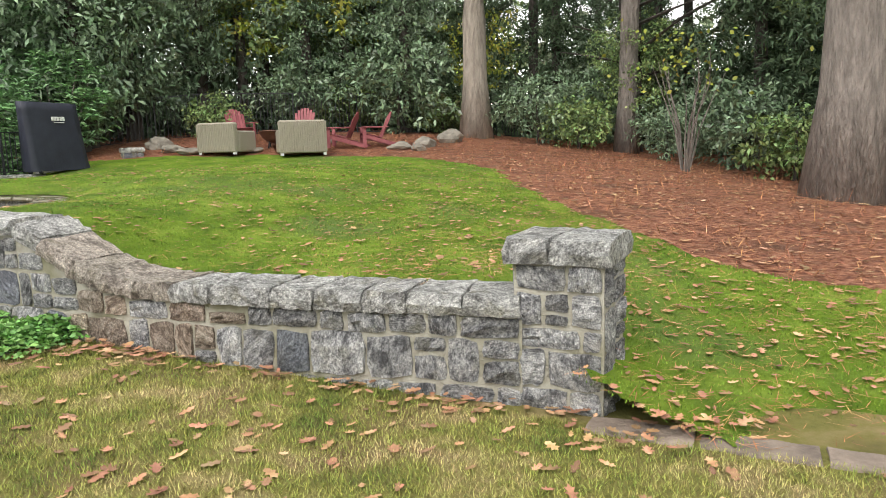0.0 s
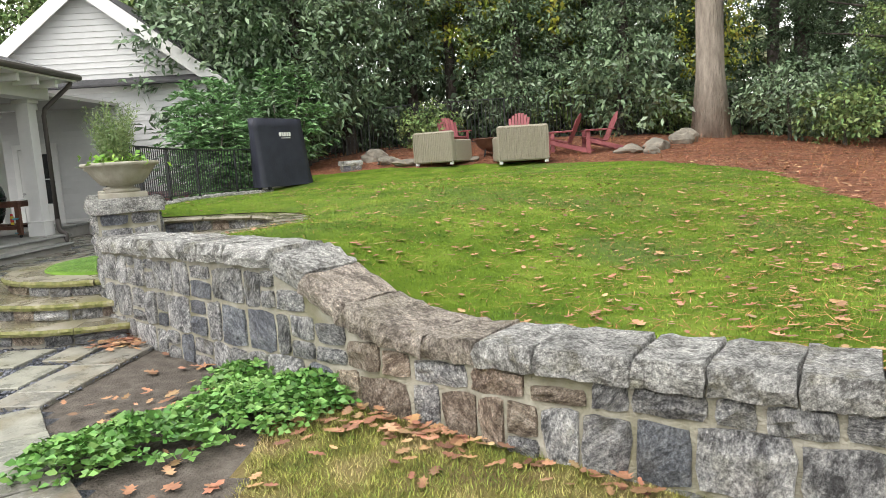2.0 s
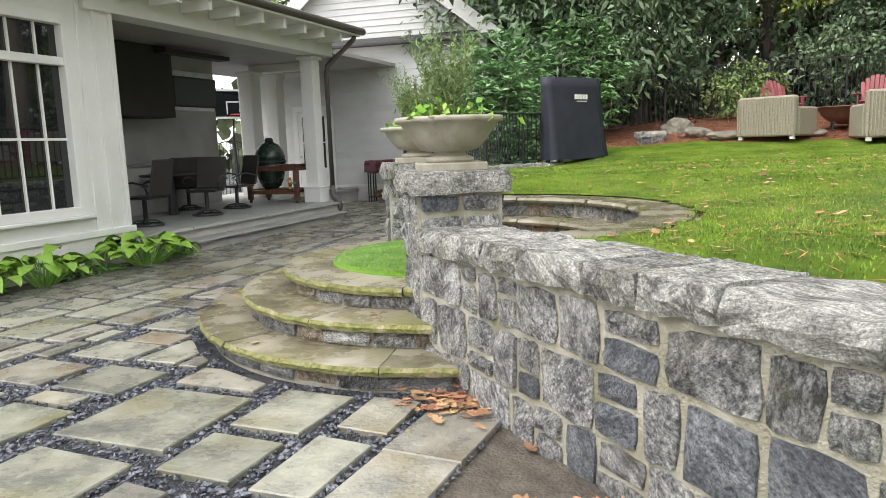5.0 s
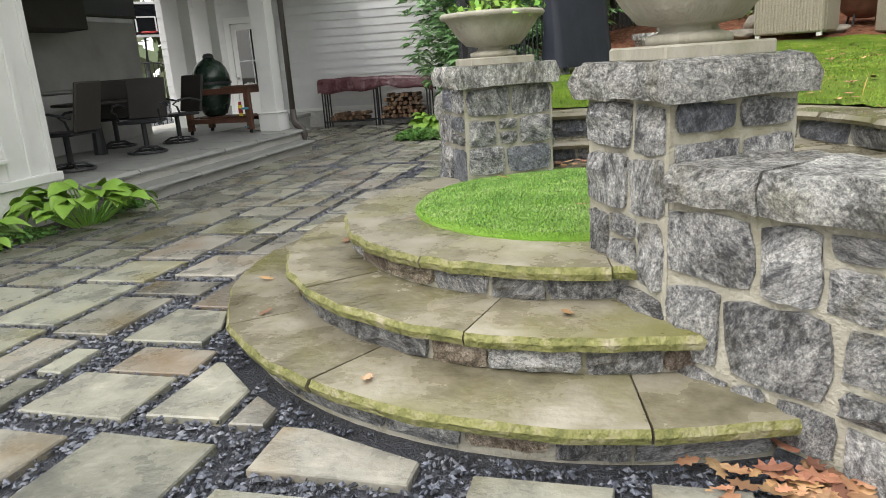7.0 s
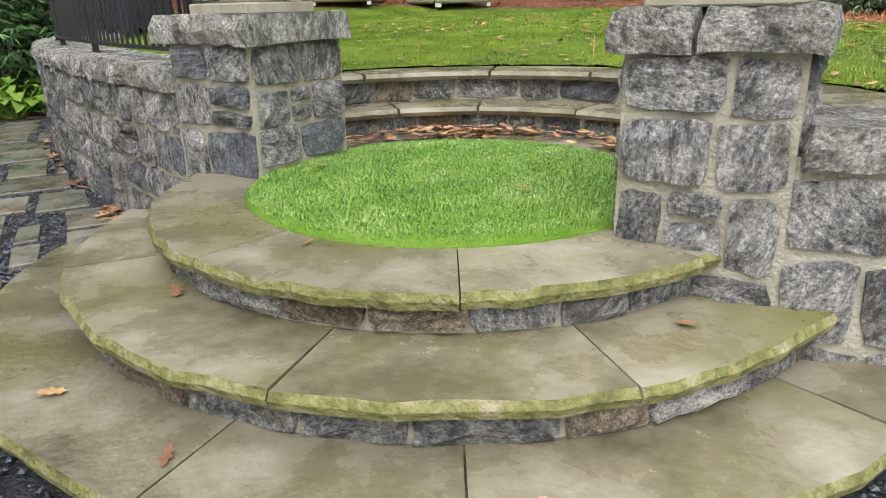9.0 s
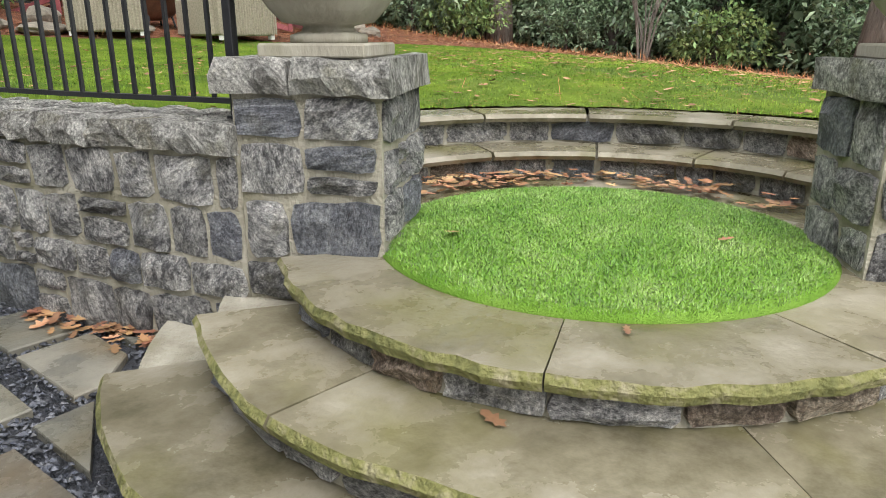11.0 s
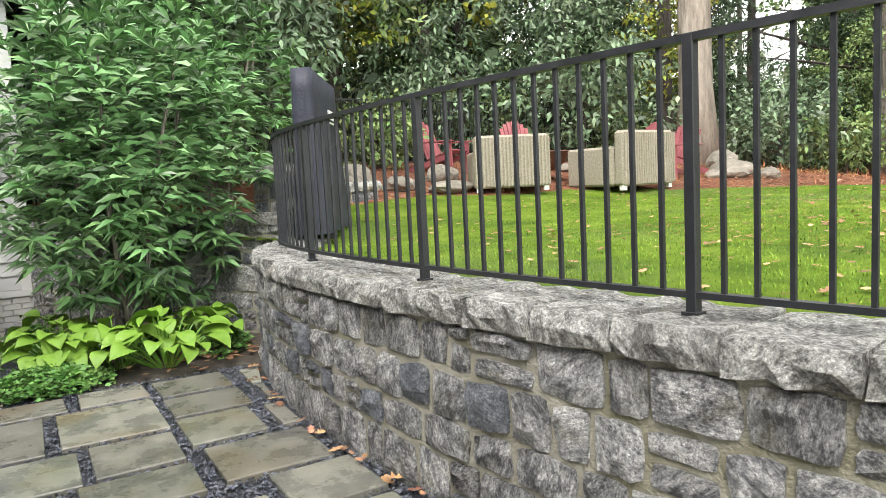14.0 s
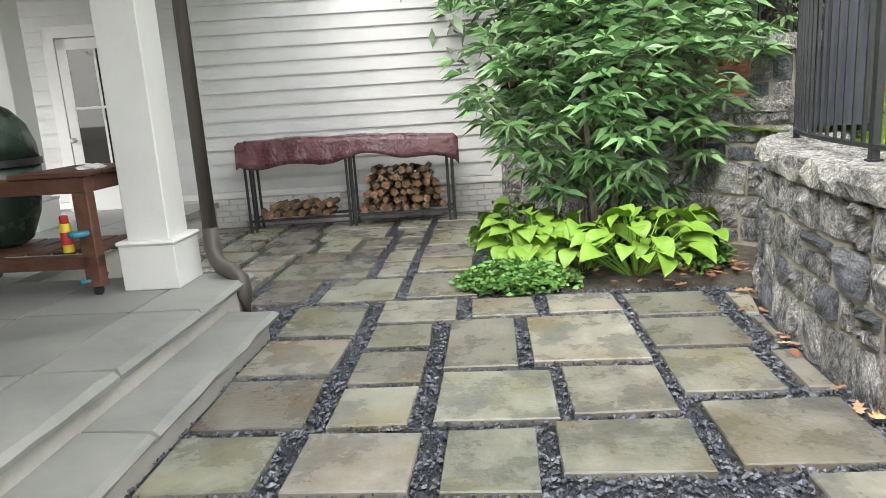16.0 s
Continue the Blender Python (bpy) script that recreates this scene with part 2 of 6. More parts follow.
M_VINYL = mat("burgundy_vinyl", [(.06, .022, .03), (.105, .04, .05), (.16, .07, .08)], 4, .32, .6, 14, wet=.15, bump_dist=.03)
M_LOG = mat("split_log", [(.065, .038, .024), (.15, .088, .052), (.30, .19, .115)], 12, .85, .6, 50, per_object=.4, stretch=(1, .3, 1), tight=.16)
M_WICKER = mat("beige_wicker", [(.21, .185, .14), (.31, .28, .22), (.39, .355, .285)], 40, .75, .6, 120)
M_REDWOOD = mat("burgundy_paint", [(.19, .045, .055), (.27, .075, .085), (.34, .12, .125)], 4, .6, .2, 60, per_object=.1)
M_CONC = mat("cast_stone", [(.24, .225, .18), (.36, .34, .285), (.46, .44, .38)], 4, .85, .4, 50, stain=(.24, .23, .16), stain_scale=3, stretch=(1, 1, .4))
M_ROCK = mat("field_rock", [(.12, .11, .09), (.22, .20, .165), (.33, .30, .25)], 4, .9, .9, 20)
M_WOOD = mat("stained_cart_wood", [(.07, .03, .02), (.12, .055, .036), (.18, .085, .055)], 6, .5, .3, 40, stretch=(1, .2, 1))
M_GREEN = mat("green_ceramic", [(.012, .026, .02), (.02, .04, .03), (.03, .055, .042)], 5, .22, .15, 60, spec=.6)
M_STEEL = mat("brushed_steel", [(.35, .35, .36), (.45, .45, .46), (.55, .55, .56)], 3, .3, .05, 80, metal=.9)
M_RED = mat("red_plastic", [(.5, .03, .03), (.6, .05, .05), (.65, .08, .07)], 3, .4, 0)
M_YELLOW = mat("yellow_label", [(.7, .5, .03), (.8, .6, .05), (.85, .65, .08)], 3, .4, 0)
M_TEAL = mat("teal_plastic", [(.02, .16, .24), (.03, .22, .32), (.05, .28, .38)], 3, .4, 0)
M_PORCH = mat("porch_bluestone", [(.20, .205, .20), (.27, .275, .265), (.33, .33, .315)], 2, .55, .2, 30, per_object=.1, wet=.12, bump_dist=.006)
M_RISER = mat("painted_riser", [(.40, .39, .36), (.48, .47, .44), (.54, .53, .50)], 3, .8, .3, 40)
M_BRICK = mat("brown_brick", [(.20, .12, .09), (.27, .17, .13), (.33, .22, .17)], 5, .9, .4, 40)
M_EDGE = mat("brown_edging", [(.11, .085, .07), (.19, .15, .12), (.28, .225, .18)], 6, .8, .6, 40, per_object=.15)


def glass_mat(name, tint, rough=0.02):
    m = bpy.data.materials.new(name)
    m.use_nodes = True
    b = m.node_tree.nodes["Principled BSDF"]
    b.inputs["Base Color"].default_value = (*tint, 1)
    b.inputs["Roughness"].default_value = rough
    b.inputs["Specular IOR Level"].default_value = 0.8
    return m


M_GLASS = glass_mat("dark_window_glass", (.012, .014, .016))
M_SCREEN = glass_mat("tv_screen", (.006, .010, .014), .4)


# ---- mesh helpers ----
def rng(seed):
    return random.Random(seed)


def mesh_ob(name, me, material, parent=None, label=""):
    ob = new(name, me)
    for m in material if isinstance(material, (list, tuple)) else [material]:
        me.materials.append(m)
    if parent:
        ob.parent = parent
    if label:
        tagged(ob, label)
    return ob


def part(name, bm, material, parent=None, label="", smooth=False):
    me = bpy.data.meshes.new(name)
    bm.normal_update()
    bm.to_mesh(me)
    bm.free()
    if smooth:
        me.polygons.foreach_set("use_smooth", [True] * len(me.polygons))
    return mesh_ob(name, me, material, parent, label)


def empty(name, m, label, category, group="", kind=""):
    ob = new(name)
    ob.empty_display_size = 0.1
    ob.matrix_world = m
    return tagged(ob, label, category, group, kind)


def box(bm, x0, y0, z0, x1, y1, z1, bevel=0.0, m=None):
    r = bmesh.ops.create_cube(bm, size=1)
    vs = r["verts"]
    for v in vs:
        v.co = Vector(((x0 + x1) / 2 + v.co.x * (x1 - x0), (y0 + y1) / 2 + v.co.y * (y1 - y0), (z0 + z1) / 2 + v.co.z * (z1 - z0)))
    if bevel:
        es = list({e for v in vs for e in v.link_edges})
        b = bmesh.ops.bevel(bm, geom=es, offset=bevel, segments=1, affect="EDGES")
        vs = list({v for f in b["faces"] for v in f.verts} | {v for v in vs if v.is_valid})
    if m is not None:
        bmesh.ops.transform(bm, matrix=m, verts=vs)
    return bm


def bx(x0, y0, z0, x1, y1, z1, bevel=0.0):
    return box(bmesh.new(), x0, y0, z0, x1, y1, z1, bevel)


def lathe(profile, seg=32, bm=None, c=(0, 0)):
    bm = bm or bmesh.new()
    rings = []
    for r, z in profile:
        rings.append([bm.verts.new((c[0] + r * math.cos(2 * math.pi * i / seg), c[1] + r * math.sin(2 * math.pi * i / seg), z)) for i in range(seg)])
    for a, b in zip(rings, rings[1:]):
        for i in range(seg):
            bm.faces.new((a[i], a[(i + 1) % seg], b[(i + 1) % seg], b[i]))
    bm.faces.new(list(reversed(rings[0])))
    bm.faces.new(rings[-1])
    return bm


def tube(points, radius, seg=8, bm=None):
    """A round bar along points; radius may be a list."""
    bm = bm or bmesh.new()
    pts = [Vector(p) for p in points]
    rads = radius if isinstance(radius, (list, tuple)) else [radius] * len(pts)
    rings = []
    for i, p in enumerate(pts):
        d = (pts[min(i + 1, len(pts) - 1)] - pts[max(i - 1, 0)]).normalized()
        q = d.to_track_quat("Z", "Y")
        rings.append([bm.verts.new(p + q @ Vector((rads[i] * math.cos(2 * math.pi * k / seg), rads[i] * math.sin(2 * math.pi * k / seg), 0))) for k in range(seg)])
    for a, b in zip(rings, rings[1:]):
        for k in range(seg):
            bm.faces.new((a[k], a[(k + 1) % seg], b[(k + 1) % seg], b[k]))
    bm.faces.new(list(reversed(rings[0])))
    bm.faces.new(rings[-1])
    return bm


def raw(name, verts, faces, material, parent=None, label=""):
    me = bpy.data.meshes.new(name)
    me.from_pydata(verts, [], faces)
    me.update()
    return mesh_ob(name, me, material, parent, label)


def smooth01(a, b, x):
    t = np.clip((x - a) / (b - a), 0, 1)
    return t * t * (3 - 2 * t)


# ---- plan ----
UB, VB = Vector((0.835, -0.550, 0)), Vector((0.550, 0.835, 0))
B0 = Vector((-4.97, 8.53, 0))
RING = (-5.47, 9.93)
WALL_C = [(-6.565, 10.93), (-6.72, 11.36), (-6.95, 12.06), (-7.20, 13.1), (-7.45, 14.3), (-7.57, 15.4), (-7.60, 16.5), (-7.42, 17.45), (-6.95, 18.15)]
LAWN_Z = [(-4.4, 8.7, .80), (-2.47, 7.6, .82), (-1.72, 7.1, .45), (-.97, 6.6, .41), (-.05, 6.0, .42), (1.04, 5.3, .40), (1.9, 4.5, -.17), (2.7, 3.7, -.25), (3, 5.2, -.08), (2.0, 5.6, .12),
          (-6.5, 11.8, .95), (-6.9, 14, .97), (-7.1, 16.5, .95), (-6.7, 17.6, .94), (-5.9, 18.8, 1.07), (-2.7, 19.3, 1.18), (-.5, 19.3, 1.16), (-3.5, 12, .97),
          (-3.6, 9.5, .84), (-4.3, 11.5, .86), (0, 12, .95), (3, 12, .75), (4.5, 23.2, 1.6), (8.1, 19.8, .92), (9.7, 12.9, .15), (8.4, 11.25, .3), (5, 9, .3), (3, 7.5, .3), (6, 5, -.2),
          (12, 9, -.2), (0, 23, 1.7), (-6, 23, 1.7), (10, 30, 1.5), (-6, 30, 2.2), (20, 20, .5), (0, 40, 2.5), (20, 5, -.5), (3, 17, 1.1), (-10, 24, 1.2), (2, 9, .55)]
_P = np.array(LAWN_Z)


def _kern(d):
    return np.sqrt(d * d + 1.5)


_A = _kern(np.hypot(_P[:, None, 0] - _P[None, :, 0], _P[:, None, 1] - _P[None, :, 1])) + np.eye(len(_P)) * -0.02
_W = np.linalg.solve(_A, _P[:, 2] - 0.8)


def lawn_z(x, y):
    """Height of the raised lawn."""
    x, y = np.asarray(x, float), np.asarray(y, float)
    d = _kern(np.hypot(x[..., None] - _P[:, 0], y[..., None] - _P[:, 1]))
    w = smooth01(1.8, 2.9, np.hypot(x - RING[0], y - RING[1]))
    return .858 + (d @ _W - .058) * w


def base_z(x, y):
    """Height of the patio and the rough grass."""
    x, y = np.asarray(x, float), np.asarray(y, float)
    s = (x - B0.x) * UB.x + (y - B0.y) * UB.y
    return -0.21 * smooth01(3.2, 7.6, s) - 0.02


def bow(s):
    """How far the garden wall's face stands off its straight line, s metres from the steps."""
    return np.interp(s, (0, 1, 2, 3, 3.8, 4.8, 5.35, 5.83, 6.67, 7.2), (-.03, -.14, -.21, -.235, -.235, -.18, -.10, -.05, .075, .16))


EDGE_Y = (2.0, 5.6, 6.17, 6.51, 6.8, 7.35, 8.41, 9.48, 11.62, 13.94, 15.36, 17.63, 19.8, 20.4)
EDGE_X = (13.0, 6.4, 4.89, 4.16, 3.75, 3.43, 3.26, 2.92, 2.85, 3.10, 2.67, 1.71, -0.49, -2.0)


def bed_edge(x, y):
    """Below zero inside the lawn, above zero in the pine straw beds."""
    x, y = np.asarray(x, float), np.asarray(y, float)
    wob = 0.10 * np.sin(2.7 * x + .5 * y) + 0.07 * np.sin(5.9 * y - x)
    return np.maximum(y - 20.05, x - np.interp(y, EDGE_Y, EDGE_X)) + wob


# ---- ground ----
def grid_mesh(name, xs, ys, zf, keep, material, label, category, which=None, kind="structure"):
    X, Y = np.meshgrid(xs, ys, indexing="ij")
    Z = zf(X, Y)
    K = keep(X, Y)
    nx, ny = X.shape
    idx = np.arange(nx * ny).reshape(nx, ny)
    ok = K[:-1, :-1] & K[1:, :-1] & K[1:, 1:] & K[:-1, 1:]
    f = np.stack([idx[:-1, :-1], idx[1:, :-1], idx[1:, 1:], idx[:-1, 1:]], -1)[ok]
    me = bpy.data.meshes.new(name)
    me.from_pydata(np.stack([X, Y, Z], -1).reshape(-1, 3).tolist(), [], f.tolist())
    bm = bmesh.new()
    bm.from_mesh(me)
    bmesh.ops.delete(bm, geom=[v for v in bm.verts if not v.link_faces], context="VERTS")
    bm.to_mesh(me)
    bm.free()
    me.polygons.foreach_set("use_smooth", [True] * len(me.polygons))
    ob = mesh_ob(name, me, material)
    if which is not None:
        cen = np.zeros(len(me.polygons) * 3)
        me.polygons.foreach_get("center", cen)
        cen = cen.reshape(-1, 3)
        me.polygons.foreach_set("material_index", which(cen[:, 0], cen[:, 1]).astype(int).tolist())
    return tagged(ob, label, category, kind=kind)


def axis(a, b, fine, lo, hi, n=14):
    mid = np.arange(a, b + fine / 2, fine)
    left = a - np.geomspace(fine, a - lo, n)[::-1]
    right = b + np.geomspace(fine, hi - b, n)
    return np.concatenate([left, mid, right])


def in_wall_c(x, y):
    """Distance east of the face of the curved wall."""
    px = np.array([p[0] for p in WALL_C])
    py = np.array([p[1] for p in WALL_C])
    return np.asarray(x) - np.interp(y, py, px)


def lawn_side(x, y):
    d_ab = (x - B0.x) * VB.x + (y - B0.y) * VB.y
    s_ab = (x - B0.x) * UB.x + (y - B0.y) * UB.y
    rr = np.hypot(x - RING[0], y - RING[1])
    ok_c = (in_wall_c(x, y) > .22) | (y > 18.2)
    ok_c &= (y < 18.2) | (x > -6.95 - .9 * (y - 18.15))
    ok_ab = (d_ab - bow(s_ab) > .2) | (s_ab > 7.35)
    ok_low = (s_ab < 7.35) | (d_ab > -.1)
    return ok_c & ok_ab & ok_low & (rr > 1.93) & (x > -14)


BORDER = [(-4.22, 8.0), (-4.22, 6.42), (-3.87, 6.0), (-3.33, 5.39), (-1.5, 3.58), (3.5, -1.4)]


def patio_side(x, y):
    """Above zero on the rough grass and the soil, right of the flagstone border."""
    py = np.array([p[1] for p in BORDER][::-1])
    px = np.array([p[0] for p in BORDER][::-1])
    return np.asarray(x) - np.interp(y, py, px)


def ground_kind(x, y):
    p = patio_side(x, y)
    d_ab = (x - B0.x) * VB.x + (y - B0.y) * VB.y
    s_ab = (x - B0.x) * UB.x + (y - B0.y) * UB.y
    soil = (p > 0) & (s_ab < 3.6 + .35 * np.sin(3 * d_ab)) & (d_ab < 2)
    bed = (x < -10.4) & (y < 12.0)
    bed2 = (x > -9.4) & (x < -6.9) & (y > 17.3)
    k = np.where(p > 0, np.where(soil, 2, 1), 0)
    return np.where(bed | bed2, 2, k)


ground = grid_mesh("ground", axis(-13, 5, .12, -250, 250), axis(-2, 22, .12, -200, 260), base_z, lambda x, y: np.ones_like(x, bool),
                   [M_GRAVEL, M_GRASS, M_DIRT], "flat ground of dark slate gravel, soil and rough autumn grass", "ground", ground_kind)
lawn = grid_mesh("lawn", axis(-8, 13, .12, -14, 120, 12), axis(2.5, 26, .12, -60, 140, 12), lawn_z, lawn_side,
                 [M_TURF, M_STRAW], "raised green lawn sloping up to beds of rust pine straw", "lawn", lambda x, y: (bed_edge(x, y) > 0))


# ---- stone walls ----
def stone_block(w, h, d, seed, nx=4, nz=3, rough=.024):
    """One rubble stone: x along the wall, z up, its face towards -y, with uneven corners and a broken face."""
    r = rng(seed)
    verts, faces = [], []
    skew = [(r.uniform(-.012, .012), r.uniform(-.012, .012)) for _ in range(4)]
    for j in range(nz + 1):
        for i in range(nx + 1):
            u, v = i / nx, j / nz
            sx = (1 - u) * (1 - v) * skew[0][0] + u * (1 - v) * skew[1][0] + u * v * skew[2][0] + (1 - u) * v * skew[3][0]
            sz = (1 - u) * (1 - v) * skew[0][1] + u * (1 - v) * skew[1][1] + u * v * skew[2][1] + (1 - u) * v * skew[3][1]
            rim = i in (0, nx) or j in (0, nz)
            y = -d + (.016 if rim else 0) + r.uniform(-rough, rough * .6) * (.6 if rim else 1)
            corner = i in (0, nx) and j in (0, nz)
            pull = .16 if corner else 0
            verts.append(((u - .5) * w * (1 - pull * .4) + sx + (r.uniform(-.008, .008)), y, (v - .5) * h * (1 - pull * .6) + sz + r.uniform(-.007, .007)))
    k = nx + 1
    for j in range(nz):
        for i in range(nx):
            a = j * k + i
            faces.append((a, a + 1, a + k + 1, a + k))
    loop = list(range(0, nx)) + [nx + j * k for j in range(nz)] + [nz * k + i for i in range(nx, 0, -1)] + [j * k for j in range(nz, 0, -1)]
    base = len(verts)
    for a in loop:
        verts.append((verts[a][0], .03, verts[a][2]))
    n = len(loop)
    for i in range(n):
        faces.append((loop[(i + 1) % n], loop[i], base + i, base + (i + 1) % n))
    return verts, faces


def rubble(length, height, seed, hmin=.16, hmax=.31, wmin=.19, wmax=.42):
    """Cells (s0, s1, z0, z1) of roughly coursed rubble."""
    r = rng(seed)
    z, cells = 0, []
    while z < height - .05:
        h = min(r.uniform(hmin, hmax), height - z)
        if height - z - h < .09:
            h = height - z
        s = 0
        while s < length - .02:
            w = min(r.uniform(wmin, wmax) * (1.25 if h < .16 else 1), length - s)
            if length - s - w < .12:
                w = length - s
            q = r.random()
            if h > .22 and q < .2:
                c = r.uniform(.35, .65) * h
                cells += [(s, s + w, z, z + c), (s, s + w, z + c, z + h)]
            elif w > .34 and h > .17 and q < .42:
                c = r.uniform(.4, .6)
                d = r.uniform(.35, .65) * h
                cells += [(s, s + w * c, z, z + h), (s + w * c, s + w, z, z + d), (s + w * c, s + w, z + d, z + h)]
            else:
                cells.append((s, s + w, z, z + h))
            s += w
        z += h
    return cells


STONES = [bpy.data.meshes.new("stone") for _ in range(28)]
_r = rng(5)
STONE_SIZE = []
for _i, _me in enumerate(STONES):
    _w, _h = ((.30, .2), (.2, .2), (.36, .12), (.18, .26))[_i % 4]
    _v, _f = stone_block(_w, _h, .035, 100 + _i)
    _me.from_pydata(_v, [], _f)
    _me.update()
    STONE_SIZE.append((_w, _h))


def lay(name, meshes, sizes, cells, place, parent, mats, seed, joint=.028, kinds=None, near=0.02):
    """Lays stones, each an object of its own, over the cells of a wall."""
    r = rng(seed)
    for s0, s1, z0, z1 in cells:
        w, h = s1 - s0 - joint, z1 - z0 - joint
        if w < .03 or h < .03:
            continue
        aspect = w / h
        best = sorted(range(len(meshes)), key=lambda i: abs(math.log(sizes[i][0] / sizes[i][1] / aspect)) + r.random() * .35)[0]
        m = place((s0 + s1) / 2, (z0 + z1) / 2)
        sx = (w / sizes[best][0]) * (1 if r.random() < .5 else -1)
        ob = new(name, meshes[best])
        ob.parent = parent
        flip = Matrix.Diagonal((abs(sx), r.uniform(.55, 1.15), h / sizes[best][1], 1))
        ob.matrix_world = m @ flip
        q = r.random()
        material = mats[0] if q < .72 else mats[1 if q < .84 else 2]
        if ob.data.materials:
            ob.material_slots[0].link = "OBJECT"
            ob.material_slots[0].material = material
        else:
            ob.data.materials.append(material)
            ob.material_slots[0].link = "OBJECT"
            ob.material_slots[0].material = material


def prism(poly, z0, z1, bevel=0.0):
    bm = bmesh.new()
    lo = [bm.verts.new((x, y, z0)) for x, y in poly]
    hi = [bm.verts.new((x, y, z1)) for x, y in poly]
    n = len(poly)
    bm.faces.new(list(reversed(lo)))
    bm.faces.new(hi)
    for i in range(n):
        bm.faces.new((lo[i], lo[(i + 1) % n], hi[(i + 1) % n], hi[i]))
    bmesh.ops.recalc_face_normals(bm, faces=bm.faces)
    if bevel:
        bmesh.ops.bevel(bm, geom=bm.edges[:], offset=bevel, segments=1, affect="EDGES")
    return bm


def rough_slab(w, d, h, seed, cuts=5, amp=.02):
    """A rock-faced cap stone: w along x, d along y, h up, with split uneven edges."""
    r = rng(seed)
    bm = bmesh.new()
    box(bm, -w / 2, -d / 2, 0, w / 2, d / 2, h)
    bmesh.ops.subdivide_edges(bm, edges=[e for e in bm.edges if abs(e.verts[0].co.x - e.verts[1].co.x) > .01], cuts=cuts)
    bmesh.ops.subdivide_edges(bm, edges=[e for e in bm.edges if abs(e.verts[0].co.y - e.verts[1].co.y) > .01], cuts=2)
    bmesh.ops.subdivide_edges(bm, edges=[e for e in bm.edges if abs(e.verts[0].co.z - e.verts[1].co.z) > .01], cuts=1)
    for v in bm.verts:
        rim_y = abs(abs(v.co.y) - d / 2) < .001
        rim_x = abs(abs(v.co.x) - w / 2) < .001
        top = v.co.z > h - .001
        mid = .001 < v.co.z < h - .001
        if rim_y:
            v.co.y += r.uniform(-amp, amp) + (math.copysign(.014, v.co.y) if mid else (-math.copysign(.014, v.co.y) if top else 0))
        if rim_x:
            v.co.x += r.uniform(-amp, amp) * .5 - (math.copysign(.008, v.co.x) if top else 0)
        v.co.z += r.uniform(-amp, amp) * (.55 if top else .4)
    return bm


def pillar(name, c, angle, half, z0, z1, cap, seed, label):
    """A square stone pillar with a two-piece rock-faced cap."""
    root = empty(name, pose(c[0], c[1], 0, 0, 0, angle), label, "stone pillar", "stone pillars of the garden wall", "structure")
    bm = bx(-half - .006, -half - .006, z0 - .3, half + .006, half + .006, z1 - cap + .01)
    part("core", bm, M_MORTAR, root, "mortar core")
    base = root.matrix_world.copy()
    for k in range(4):
        turn = base @ pose(0, 0, 0, 0, 0, 90 * k)
        cells = rubble(2 * half, z1 - cap - z0, seed + k, .14, .3, .18, .36)
        lay("stone", STONES, STONE_SIZE, cells, lambda s, z: turn @ pose(s - half, -half - .002, z0 + z), root, [M_STONE, M_STONE, M_STONE_BLUE], seed + 9 * k, .026)
    bpy.context.view_layer.update()
    big = half + .055
    for k, (x0, x1) in enumerate(((-big, -big * .15), (-big * .15 + .012, big))):
        ob = part("cap_stone", rough_slab(x1 - x0, 2 * big, cap, seed + 31 + k), M_CAP, root, "rock-faced pale granite cap stone")
        ob.matrix_world = base @ pose((x0 + x1) / 2, 0, z1 - cap)
    return root


def b_top(s):
    return float(np.interp(s, (0, 2.4, 2.95, 3.26, 3.57, 3.86, 4.22, 4.7, 7.2), (.915, .93, .915, .71, .585, .51, .485, .485, .485)))


def on_ab(s, off=0.0):
    """Point on the garden wall at run s, off metres behind its face, and the heading there in degrees."""
    a, b = (B0 + UB * t + VB * float(bow(t)) for t in (s - .05, s + .05))
    d = (b - a).normalized()
    return (a + b) / 2 + Vector((-d.y, d.x, 0)) * off, math.degrees(math.atan2(d.y, d.x))


